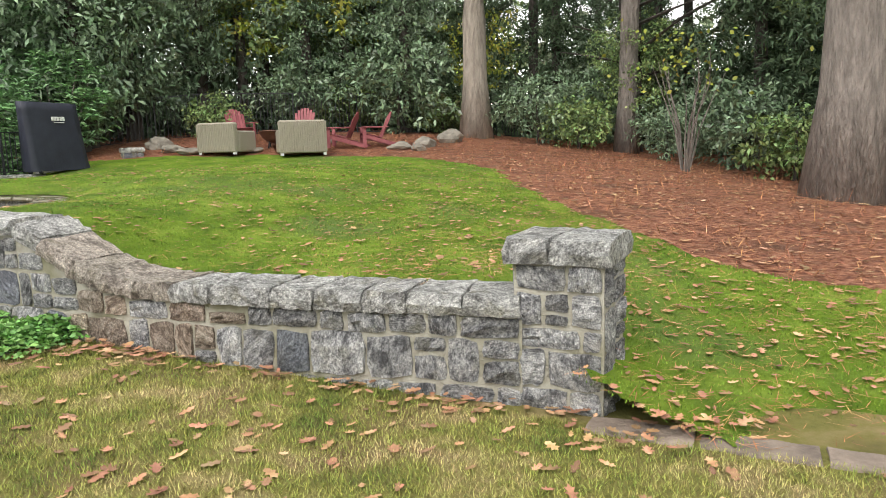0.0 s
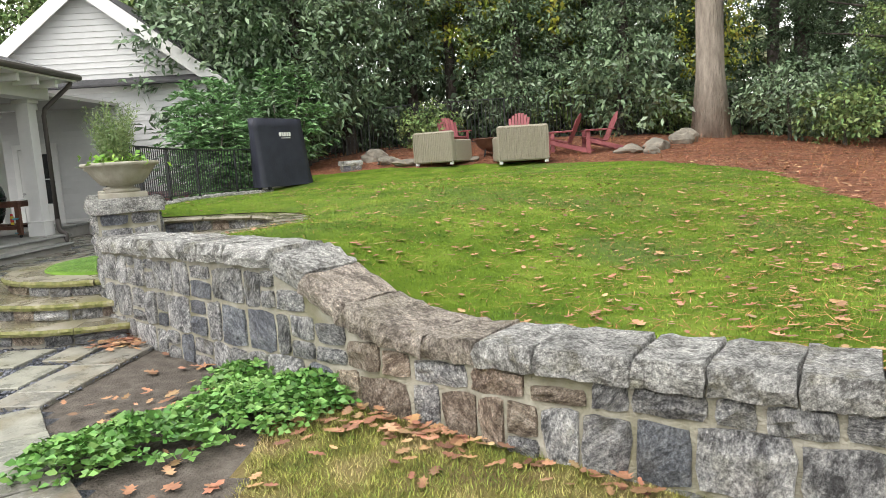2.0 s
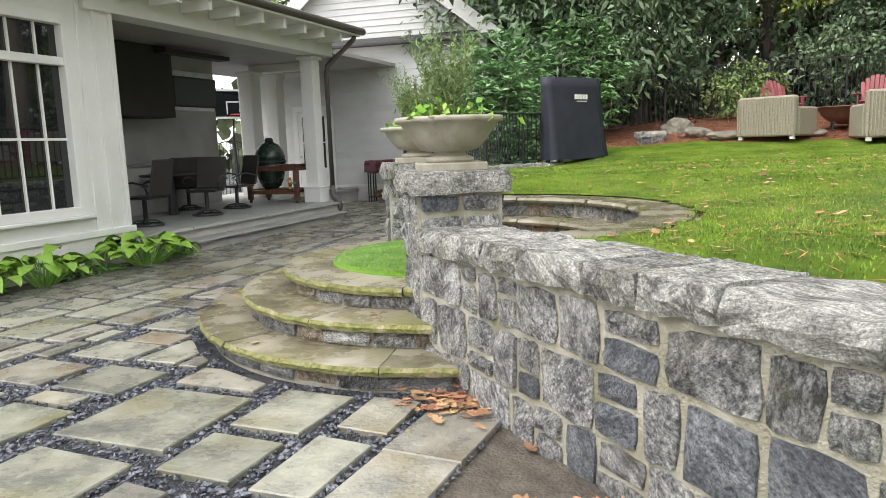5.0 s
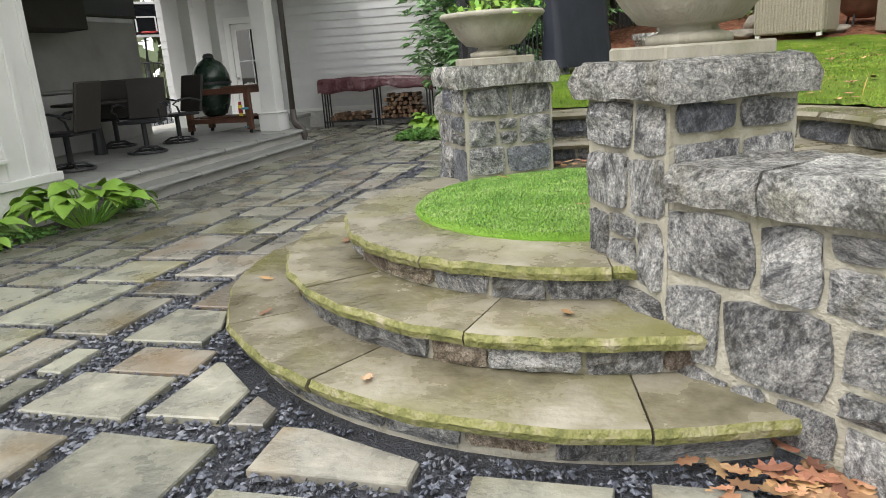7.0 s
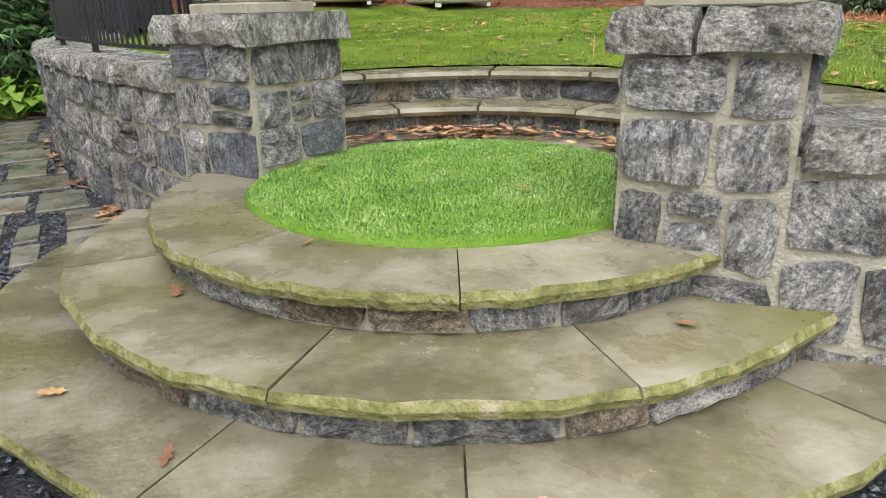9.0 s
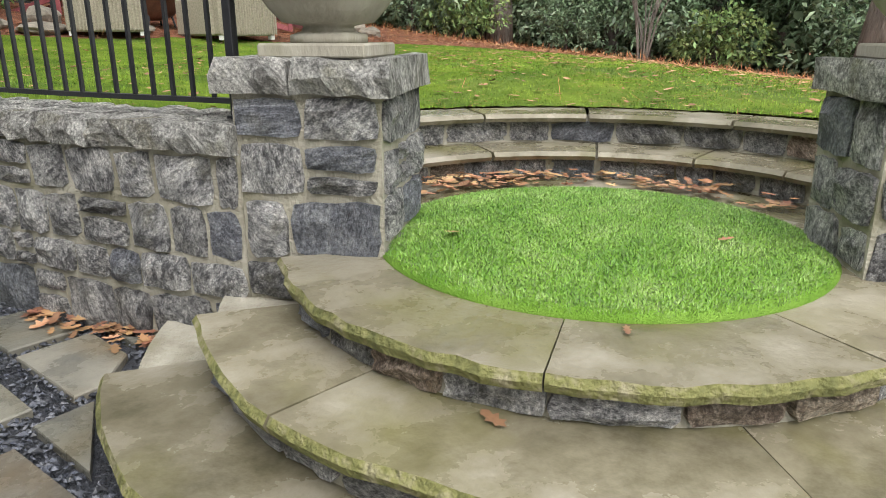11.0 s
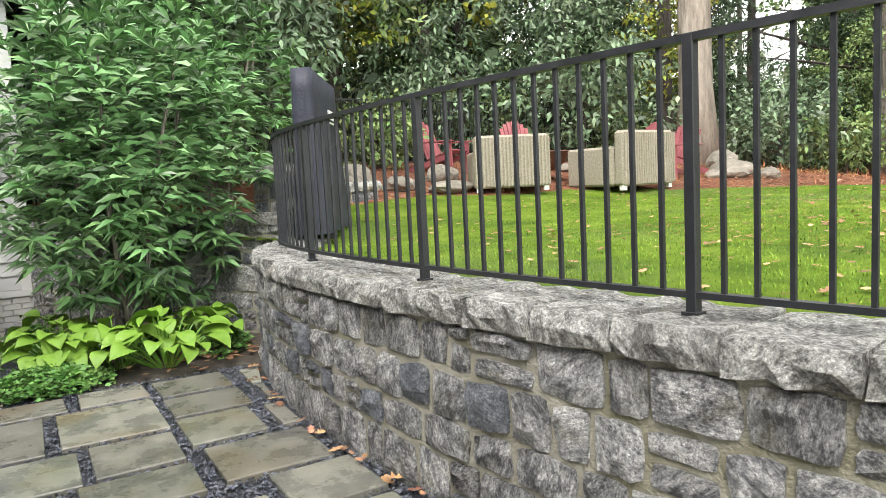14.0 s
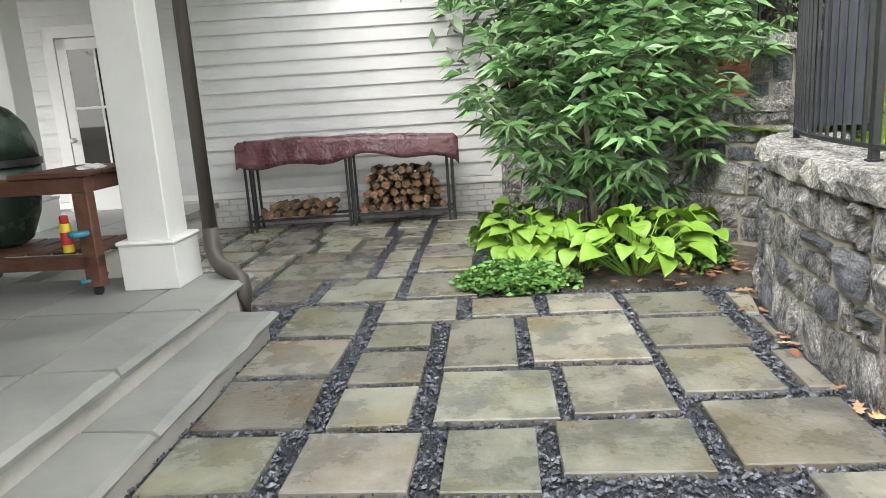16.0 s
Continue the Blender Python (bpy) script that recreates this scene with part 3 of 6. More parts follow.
def wall_ab():
    length, thick = 6.98, .40
    root = tagged(new("wall_garden"), "low grey rubble granite retaining wall with a swept cap", "stone wall", kind="structure")
    bm = bmesh.new()
    prev = None
    n = 70
    for i in range(n + 1):
        s = length * i / n
        f, b = on_ab(s, -.006)[0], on_ab(s, thick)[0]
        zt = b_top(s) - .1
        ring = [bm.verts.new((p.x, p.y, z)) for p, z in ((f, -.5), (b, -.5), (b, zt), (f, zt))]
        if prev:
            for k in range(4):
                bm.faces.new((prev[k], prev[(k + 1) % 4], ring[(k + 1) % 4], ring[k]))
        else:
            bm.faces.new(ring)
        prev = ring
    bm.faces.new(list(reversed(prev)))
    bmesh.ops.recalc_face_normals(bm, faces=bm.faces)
    part("core", bm, M_MORTAR, root, "sandy mortar core")

    def place(s, z):
        p, ang = on_ab(s, -.002)
        return pose(p.x, p.y, z, 0, 0, ang)

    cells = []
    for s0, s1, z0, z1 in rubble(length, 1.3, 11):
        z0, z1 = z0 - .33, z1 - .33
        lim = min(b_top(s0), b_top(s1)) - .125
        if z0 < lim - .04:
            cells.append((s0, s1, z0, min(z1, lim)))
    brown = [c for c in cells if 3.25 < c[0] < 4.9 and c[2] < .55]
    lay("stone", STONES, STONE_SIZE, [c for c in cells if c not in brown], place, root, [M_STONE, M_STONE_BLUE, M_STONE], 4)
    lay("stone", STONES, STONE_SIZE, brown, place, root, [M_STONE_RUST, M_STONE_RUST, M_STONE], 4)
    r, s, k = rng(8), 0.02, 0
    while s < length - .1:
        w = min(r.uniform(.3, .52), length - s) * (.8 if 2.7 < s < 4.2 else 1)
        zc0, zc1 = b_top(s), b_top(s + w)
        tilt = math.degrees(math.atan2(zc1 - zc0, w))
        p, ang = on_ab(s + w / 2, thick / 2)
        ob = part("cap_stone", rough_slab(w / math.cos(radians(tilt)) - .006, thick + .1, .13, 300 + k), M_CAP_TAN if 2.9 < s < 4.3 else M_CAP, root, "rock-faced pale cap stone")
        ob.matrix_world = pose(p.x, p.y, (zc0 + zc1) / 2 - .13, 0, 0, ang) @ pose(0, 0, 0, 0, -tilt, 0)
        s, k = s + w, k + 1
    return root


def curve_c(n=400):
    pts = np.array(WALL_C)
    t = np.arange(len(pts))
    # smooth the plan of the curved wall with a running mean
    tt = np.linspace(0, len(pts) - 1, n)
    x, y = np.interp(tt, t, pts[:, 0]), np.interp(tt, t, pts[:, 1])
    k = 41
    for _ in range(2):
        xp, yp = np.pad(x, k // 2, "reflect", reflect_type="odd"), np.pad(y, k // 2, "reflect", reflect_type="odd")
        x, y = np.convolve(xp, np.ones(k) / k, "valid"), np.convolve(yp, np.ones(k) / k, "valid")
    d = np.concatenate([[0], np.cumsum(np.hypot(np.diff(x), np.diff(y)))])
    return x, y, d


CX, CY, CD = curve_c()
LEN_C = float(CD[-1])


def on_c(s, off=0.0):
    """Point on the curved wall at run s, off metres behind its face, and the heading of the run in degrees."""
    x, y = np.interp(s, CD, CX), np.interp(s, CD, CY)
    x2, y2 = np.interp(min(s + .05, LEN_C), CD, CX), np.interp(min(s + .05, LEN_C), CD, CY)
    x1, y1 = np.interp(max(s - .05, 0), CD, CX), np.interp(max(s - .05, 0), CD, CY)
    d = Vector((x2 - x1, y2 - y1, 0)).normalized()
    back = Vector((d.y, -d.x, 0))
    return Vector((x, y, 0)) + back * off, d, back


TOP_C = 1.0


def wall_c():
    thick = .42
    root = tagged(new("wall_curved"), "curved grey rubble granite retaining wall with a rock-faced cap", "stone wall", kind="structure")
    bm, prev, n = bmesh.new(), None, 90
    for i in range(n + 1):
        s = LEN_C * i / n
        ring = []
        for off, z in ((-.006, -.4), (thick, -.4), (thick, TOP_C - .1), (-.006, TOP_C - .1)):
            p, _, _ = on_c(s, off)
            ring.append(bm.verts.new((p.x, p.y, z)))
        if prev:
            for k in range(4):
                bm.faces.new((prev[k], prev[(k + 1) % 4], ring[(k + 1) % 4], ring[k]))
        else:
            bm.faces.new(ring)
        prev = ring
    bm.faces.new(list(reversed(prev)))
    bmesh.ops.recalc_face_normals(bm, faces=bm.faces)
    part("core", bm, M_MORTAR, root, "sandy mortar core")

    def place(s, z):
        p, d, b = on_c(LEN_C - s, -.002)
        return pose(p.x, p.y, z - .045, 0, 0, math.degrees(math.atan2(-d.y, -d.x)))

    cells = rubble(LEN_C, TOP_C - .08, 23, .17, .30, .17, .38)
    lay("stone", STONES, STONE_SIZE, cells, place, root, [M_STONE, M_STONE_BLUE, M_STONE], 6)
    r, s, k = rng(18), 0.0, 0
    while s < LEN_C - .1:
        w = min(r.uniform(.28, .5), LEN_C - s)
        p, d, b = on_c(s + w / 2, thick / 2 - .01)
        ob = part("cap_stone", rough_slab(w - .006, thick + .07, .12, 500 + k), M_CAP, root, "rock-faced pale cap stone")
        ob.matrix_world = pose(p.x, p.y, TOP_C - .12, 0, 0, math.degrees(math.atan2(d.y, d.x)))
        s, k = s + w, k + 1
    return root


wall_ab()
wall_c()
PA = pillar("pillar_end", (1.28, 4.91), -35, .275, -.3, .84, .15, 40, "square grey granite end pillar with a rock-faced cap")
PB = pillar("pillar_stair", (-4.93, 8.87), -54, .265, -.1, 1.25, .13, 50, "square grey granite pillar beside the round steps carrying a planter")
PC = pillar("pillar_stair", (-6.157, 10.832), -60, .295, -.1, 1.25, .13, 60, "square grey granite pillar beside the round steps carrying a planter")


# ---- round steps ----
def arc_slab(r0, r1, a0, a1, z0, z1, seed, amp=.012, face_moss=False):
    """A curved tread between two radii, angles in degrees, with a rock-faced outer edge."""
    r = rng(seed)
    n = max(3, int(abs(a1 - a0) / 3.5))
    bm = bmesh.new()
    cols = []
    for i in range(n + 1):
        a = radians(a0 + (a1 - a0) * i / n)
        def at(rad, z):
            return bm.verts.new((rad * math.cos(a), rad * math.sin(a), z))
        j = r.uniform(-amp, amp)
        cols.append([at(r0, z0), at(r0, z1), at(r1 - .012 + j, z1 + r.uniform(-.003, .003)), at(r1 + j + r.uniform(0, .008), z1 - (z1 - z0) * .45), at(r1 - .008 + j, z0)])
    for c, d in zip(cols, cols[1:]):
        for k in range(5):
            f = bm.faces.new((c[k], c[(k + 1) % 5], d[(k + 1) % 5], d[k]))
            if face_moss and k in (2, 3):
                f.material_index = 1
    bm.faces.new(cols[0])
    bm.faces.new(list(reversed(cols[-1])))
    bmesh.ops.recalc_face_normals(bm, faces=bm.faces)
    return bm


def round_steps():
    root = empty("round_steps", pose(RING[0], RING[1], 0), "round sandstone garden steps with mossy rock-faced edges", "steps", kind="structure")
    part("core", lathe([(1.90, -.3), (1.90, .11), (1.60, .11), (1.60, .275), (1.27, .275), (1.27, .435), (.5, .435)], 72), M_MORTAR, root, "stone rubble core")
    for k, (ro, ri, zt, a0, a1) in enumerate(((2.00, 1.55, .165, 150, 300), (1.67, 1.2, .33, 148, 298), (1.34, .90, .49, 143, 300))):
        cuts = [a0]
        r = rng(70 + k)
        fixed = ((222, 246, 283), (178, 228, 262), (204, 246, 282))[k]
        for a, b in zip((a0, *fixed), (*fixed, a1)):
            ob = part("tread", arc_slab(ri, ro, a + .12, b - .12, zt - .055, zt, 80 + k * 10 + int(a), face_moss=True), [M_TREAD, M_MOSS], root, "mossy sandstone tread")
    for k, (rad, z0, z1, a0, a1) in enumerate(((1.91, 0, .11, 150, 300), (1.61, .165, .275, 148, 298), (1.28, .33, .435, 143, 300))):
        r = rng(90 + k)
        a = a0
        while a < a1 - 2:
            w = min(r.uniform(7, 16), a1 - a)
            am = radians(a + w / 2)
            width = 2 * rad * math.sin(radians(w) / 2)
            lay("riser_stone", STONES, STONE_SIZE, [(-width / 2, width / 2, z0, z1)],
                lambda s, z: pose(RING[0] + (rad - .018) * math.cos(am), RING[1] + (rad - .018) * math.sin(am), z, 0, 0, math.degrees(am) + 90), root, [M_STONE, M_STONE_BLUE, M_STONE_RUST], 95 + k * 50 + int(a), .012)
            a += w
    # the sunken half ring behind the turf
    part("floor_ring", arc_slab(.88, 1.40, -48, 114, .43, .488, 131), M_TREAD, root, "sandstone floor ring")
    for k, (ri, ro, z0, z1) in enumerate(((1.27, 1.72, .61, .66), (1.58, 1.97, .80, .85))):
        r, a = rng(140 + k), -50.0
        while a < 115:
            w = min(r.uniform(22, 34), 116 - a)
            part("ring_cap", ring_slab(ri, ro, a + .35, a + w - .35, z0, z1, 160 + k * 400 + int(a)), M_TREAD, root, "sandstone ring cap")
            a += w
    for k, (rad, z0, z1) in enumerate(((1.33, .488, .61), (1.64, .66, .80))):
        part("ring_core", ring_slab(rad + .03, rad + .4, -50, 116, z0 - .2, z1, 3, 0), M_MORTAR, root, "mortar core")
        r, a = rng(170 + k), -50.0
        while a < 114:
            w = min(r.uniform(8, 15), 116 - a)
            am = radians(a + w / 2)
            width = 2 * rad * math.sin(radians(w) / 2)
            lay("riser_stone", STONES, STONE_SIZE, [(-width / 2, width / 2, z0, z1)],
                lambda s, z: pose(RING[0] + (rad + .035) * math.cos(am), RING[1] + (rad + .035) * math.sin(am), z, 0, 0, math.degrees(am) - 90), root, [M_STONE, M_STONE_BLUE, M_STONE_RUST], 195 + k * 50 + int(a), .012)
            a += w
    return root


def ring_slab(ri, ro, a0, a1, z0, z1, seed, amp=.01):
    """A curved slab whose inner edge is rock-faced."""
    r = rng(seed)
    n = max(3, int(abs(a1 - a0) / 3.5))
    bm, cols = bmesh.new(), []
    for i in range(n + 1):
        a = radians(a0 + (a1 - a0) * i / n)
        def at(rad, z):
            return bm.verts.new((rad * math.cos(a), rad * math.sin(a), z))
        j = r.uniform(-amp, amp)
        cols.append([at(ro, z0), at(ri + j + amp, z0), at(ri + j - amp, (z0 + z1) / 2), at(ri + j + amp, z1), at(ro, z1)])
    for c, d in zip(cols, cols[1:]):
        for k in range(5):
            bm.faces.new((c[k], c[(k + 1) % 5], d[(k + 1) % 5], d[k]))
    bm.faces.new(cols[0])
    bm.faces.new(list(reversed(cols[-1])))
    bmesh.ops.recalc_face_normals(bm, faces=bm.faces)
    return bm


round_steps()
bm = lathe([(.935, .45), (.945, .495), (.90, .52), (.6, .545), (.3, .555), (.01, .557)], 64)
turf = tagged(part("turf_circle", bm, M_TURF_RING, smooth=True), "round bright green synthetic turf pad on the top step", "turf", kind="structure")
turf.location = (RING[0], RING[1], 0)


# ---- house ----
HR = 3.0
HM = pose(-10.85, 15.0, 0, 0, 0, HR)
house = empty("house", HM, "white clapboard house wing with a covered porch and a gabled end", "house", kind="structure")


def hp(name, bm, material, label="", parent=None, smooth=False):
    return part(name, bm, material, parent or house, label, smooth)


WX = -0.25          # face of the wing wall
GY = 5.58           # face of the gabled wall
BX = -3.35          # face of the porch's back wall
GM = pose(-3.4, GY, 0, 0, 0, 5.0) @ pose(3.4, -GY, 0)      # the gabled wall stands a little askew
# porch platform and steps
hp("porch_slab", bx(-3.6, -3.5, -.3, -.02, 1.85, .27), M_RISER, "painted porch base")
hp("porch_slab", bx(-5.2, 1.852, -.3, -1.78, GY + .12, .27), M_RISER)
hp("porch_step", bx(-.4, -3.5, -.3, .24, 1.42, .115), M_RISER, "painted step riser")
for k in range(6):
    y0, y1 = -3.5 + 5.35 * k / 6, -3.5 + 5.35 * (k + 1) / 6
    sl = hp("porch_edge", rough_slab(y1 - y0 - .012, .42, .06, 700 + k, 5, .008), M_PORCH, "split-faced bluestone porch edge")
    sl.matrix_local = pose(-.19, (y0 + y1) / 2, .27, 0, 0, 90)
for k in range(3):
    y0, y1 = -3.5 + 4.93 * k / 3, -3.5 + 4.93 * (k + 1) / 3
    sl = hp("step_slab", rough_slab(y1 - y0 - .01, .40, .055, 720 + k, 7, .01), M_PORCH, "split-faced bluestone step")
    sl.matrix_local = pose(.10, (y0 + y1) / 2, .115, 0, 0, 90)
flag_r = rng(33)
for i in range(5):
    y, end = -3.5, 1.85 if i < 2 else GY + .1
    while y < end - .05:
        d = min(flag_r.uniform(.6, 1.1), end - y)
        hp("porch_flag", bx(-.405 - .66 * (i + 1) + .006, y + .006, .26, -.405 - .66 * i - .006, y + d - .006, .327, .003), M_PORCH)
        y += d
# column, beam, ceiling, roof


def column(x, y, h=3.25, w=.28):
    c = hp("column", bx(x - w / 2, y - w / 2, .33, x + w / 2, y + w / 2, h, .006), M_WHITE, "square white porch column")
    part("plinth", bx(x - w / 2 - .045, y - w / 2 - .045, .328, x + w / 2 + .045, y + w / 2 + .045, .62, .006), M_WHITE, c)
    part("plinth_moulding", bx(x - w / 2 - .06, y - w / 2 - .06, .62, x + w / 2 + .06, y + w / 2 + .06, .65, .012), M_WHITE, c)
    part("capital", bx(x - w / 2 - .05, y - w / 2 - .05, h - .08, x + w / 2 + .05, y + w / 2 + .05, h - .003, .012), M_WHITE, c)


column(-.51, 1.646)
column(-3.2, 3.25, w=.36)
column(-3.2, 4.25, w=.32)
hp("beam", bx(-.56, -4.0, 3.25, -.17, 2.0, 3.6, .005), M_WHITE, "white porch beam")
hp("side_beam", bx(-3.4, 3.5, 3.25, -1.6, 3.82, 3.42, .005), M_WHITE, "white porch side beam")
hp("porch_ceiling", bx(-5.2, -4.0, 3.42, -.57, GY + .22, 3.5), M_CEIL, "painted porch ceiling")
hp("soffit", bx(-.165, -8.0, 3.60, .46, 2.05, 3.64), M_WHITE, "white eave soffit")
hp("gutter", tube([(.47, -8, 3.70), (.47, 2.15, 3.70)], .07, 10), M_BROWN, "bronze gutter")
bm = bmesh.new()
q = [bm.verts.new(v) for v in ((.5, -8, 3.74), (.5, 2.2, 3.74), (-4.4, 2.2, 5.3), (-4.4, -8, 5.3), (.5, -8, 3.66), (.5, 2.2, 3.66), (-4.4, 2.2, 5.2), (-4.4, -8, 5.2))]
for f in ((0, 1, 2, 3), (7, 6, 5, 4), (0, 4, 5, 1), (1, 5, 6, 2), (2, 6, 7, 3), (3, 7, 4, 0)):
    bm.faces.new([q[i] for i in f])
hp("roof", bm, M_ROOF, "dark shingle porch roof")
for k in range(9):
    bmr = bx(-.16, -3.55 + k * .62, 3.44, .36, -3.47 + k * .62, 3.60, .004)
    hp("rafter_tail", bmr, M_WHITE)
# downspout
ds = hp("downspout", tube([(.40, 1.9, 3.66), (.40, 1.9, 3.55), (-.18, 1.8, 3.05), (-.22, 1.8, 2.9), (-.22, 1.8, .64)], .05, 10), M_BROWN, "bronze downspout", smooth=True)
part("elbow", tube([(-.22, 1.8, .66), (-.215, 1.795, .52), (-.19, 1.77, .44), (-.14, 1.74, .39), (-.06, 1.70, .365), (0, 1.67, .32), (.02, 1.66, .22), (.02, 1.66, .01)], [.055, .058, .054, .058, .054, .058, .055, .056], 10), M_BROWN, ds, "corrugated bronze elbow", smooth=True)
# wing wall with its window
WY0, WY1, WZ0, WZ1 = -5.66, -4.27, .74, 3.06
wing = hp("wing_wall", bx(WX - .3, -8.0, .45, WX, WY0, 3.62), M_WHITE, "white panelled wing wall")
hp("wing_wall", bx(WX - .3, WY1, .45, WX, -3.5, 3.62), M_WHITE)
hp("wing_wall", bx(WX - .3, WY0, .45, WX, WY1, WZ0), M_WHITE)
hp("wing_wall", bx(WX - .3, WY0, WZ1, WX, WY1, 3.62), M_WHITE)
hp("wing_return", bx(-3.2, -3.8, .27, WX - .302, -3.5, 3.6), M_PLASTER_SHADED, "porch side wall")
hp("foundation", bx(WX - .32, -8.0, -.3, WX + .02, -3.48, .38), M_BRICKW, "painted brick foundation")
hp("skirt_board", bx(WX - .3, -8.0, .38, WX + .05, -3.47, .47, .008), M_WHITE)
for y in (-3.56, -3.82, -4.06):
    hp("batten", bx(WX, y - .03, .47, WX + .025, y + .03, 3.6, .003), M_WHITE)
win = hp("window", bx(WX - .12, WY0 + .002, WZ0 + .002, WX - .09, WY1 - .002, WZ1 - .002), M_GLASS, "tall white divided-light window")
for b in ((WX - .1, WY0, WZ0 - .06, WX + .04, WY1, WZ0 + .05), (WX - .1, WY0, WZ1 - .05, WX + .03, WY1, WZ1 + .1),
          (WX - .1, WY1 - .05, WZ0, WX + .03, WY1 + .09, WZ1), (WX - .1, WY0 - .09, WZ0, WX + .03, WY0 + .05, WZ1), (WX - .1, WY0 + .05, 2.52, WX + .01, WY1 - .05, 2.62)):
    part("window_frame", bx(*b, .006), M_WHITE, win)
for y in np.linspace(WY0, WY1, 5)[1:-1]:
    part("glazing_bar", bx(WX - .09, y - .012, WZ0, WX - .06, y + .012, WZ1), M_WHITE, win)
part("glazing_bar", bx(WX - .092, WY0, 1.62, WX - .055, WY1, 1.65), M_WHITE, win)
part("window_sill", bx(WX - .1, WY0 - .15, WZ0 - .1, WX + .09, WY1 + .15, WZ0 - .06, .008), M_WHITE, win)
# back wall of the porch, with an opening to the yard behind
hp("back_wall", bx(BX - .2, -3.5, .27, BX, 2.16, 3.42), M_PLASTER_SHADED, "porch back wall in plaster darkened for the roof's shade")
hood = hp("range_hood", prism([(BX + .02, -3.0), (BX + .75, -2.8), (BX + .75, .1), (BX + .02, .3)], 2.1, 3.41, .01), M_HOOD, "dark brown range hood")
tv = hp("television", bx(BX + .031, .80, 2.38, BX + .09, 2.13, 3.0, .01), M_HOOD, "black wall television")
part("screen", bx(BX + .091, .84, 2.42, BX + .096, 2.09, 2.96), M_SCREEN, tv)
part("bracket_frame", bx(BX + .001, .72, 2.3, BX + .03, 2.08, 3.12, .005), M_STEEL, tv)
heater = hp("patio_heater", bx(BX + .8, -.4, 3.26, BX + 1.1, 1.4, 3.34, .01), M_HOOD, "dark ceiling heater")


# gabled end wall in lapped boards
def gable():
    x0, x1 = -5.2, 1.83
    peak_x, peak_z, eave_z = -1.0, 8.0, 3.9
    root = hp("gable_wall", bx(x0, GY, -.3, -3.42, GY + .3, 3.95), M_SIDING, "white clapboard gabled wall")
    part("wall_body", bx(-2.5, GY, -.3, x1, GY + .3, 3.95), M_SIDING, root)
    part("wall_body", bx(-3.42, GY, 2.4, -2.5, GY + .3, 3.95), M_SIDING, root)
    r = rng(77)
    z = .45
    while z < 3.80:
        for a, b in ((x0, -3.56), (-2.36, x1 - .12)) if z < 2.36 else ((x0, x1 - .12),):
            bm = bmesh.new()
            v = [bm.verts.new(p) for p in ((a, GY - .001, z), (b, GY - .001, z), (b, GY - .030, z), (a, GY - .030, z), (a, GY - .001, z + .176), (b, GY - .001, z + .176), (b, GY - .008, z + .176), (a, GY - .008, z + .176))]
            for f in ((0, 1, 2, 3), (3, 2, 6, 7), (7, 6, 5, 4), (0, 3, 7, 4), (1, 5, 6, 2)):
                bm.faces.new([v[i] for i in f])
            bmesh.ops.recalc_face_normals(bm, faces=bm.faces)
            part("clapboard", bm, M_SIDING, root)
        z += .170
    part("corner_board", bx(x1 - .12, GY - .03, .42, x1 + .03, GY + .3, 3.95, .004), M_WHITE, root)
    part("water_table", bx(x0, GY - .045, .36, -3.56, GY, .44, .006), M_WHITE, root)
    part("water_table", bx(-2.36, GY - .045, .36, x1 + .04, GY, .44, .006), M_WHITE, root)
    for k in range(5):
        for j in range(20):
            a = -2.2 + j * .2 + (.1 if k % 2 else 0)
            part("brick", bx(a + .004, GY - .03, k * .072 - .005, min(a + .192, x1 + .02), GY - .002, k * .072 + .06, .003), M_BRICKW, root)
    part("frieze", bx(x0, GY - .04, 3.80, x1 + .02, GY, 3.96, .006), M_WHITE, root)
    # pent roof strip and the gable above it
    bm = bmesh.new()
    v = [bm.verts.new(p) for p in ((x0, GY - .45, 3.98), (x1 + .3, GY - .45, 3.98), (x1 + .3, GY + .1, 4.2), (x0, GY + .1, 4.2), (x0, GY - .45, 3.93), (x1 + .3, GY - .45, 3.93), (x1 + .3, GY + .1, 3.96), (x0, GY + .1, 3.96))]
    for f in ((0, 1, 2, 3), (7, 6, 5, 4), (0, 4, 5, 1), (1, 5, 6, 2), (3, 7, 4, 0)):
        bm.faces.new([v[i] for i in f])
    part("pent_roof", bm, M_ROOF, root, "dark flashed pent roof")
    z = 4.15
    xl, xr = -4.55, x1 + .25
    pk = (xl + xr) / 2
    slope = .78
    while z < 4.1 + (pk - xl) * slope:
        half = (pk - xl) - (z - 4.1) / slope
        part("clapboard", box(bx(pk - half, GY + .05, z + .012, pk + half, GY + .075, z + .16), pk - half, GY + .03, z, pk + half, GY + .074, z + .011), M_SIDING, root)
        z += .162
    for sgn in (-1, 1):
        bm = bmesh.new()
        L = (pk - xl) + .5
        a = math.atan(slope)
        box(bm, 0, -.3, 0, L / math.cos(a), 3.5, .12, m=pose(pk + sgn * L, GY + .05, 4.1 + (pk - xl) * slope - L * slope, 0, 0, 0 if sgn < 0 else 180) @ pose(0, 0 if sgn < 0 else -3.2, 0, 0, -math.degrees(a), 0))
        part("gable_roof", bm, M_ROOF, root)
        bm = bmesh.new()
        box(bm, 0, -.34, -.24, L / math.cos(a), -.31, .10, m=pose(pk + sgn * L, GY + .05, 4.1 + (pk - xl) * slope - L * slope, 0, 0, 0) @ (Matrix.Identity(4) if sgn < 0 else Matrix.Diagonal((-1, 1, 1, 1))) @ pose(0, 0, 0, 0, -math.degrees(a), 0))
        bmesh.ops.recalc_face_normals(bm, faces=bm.faces)
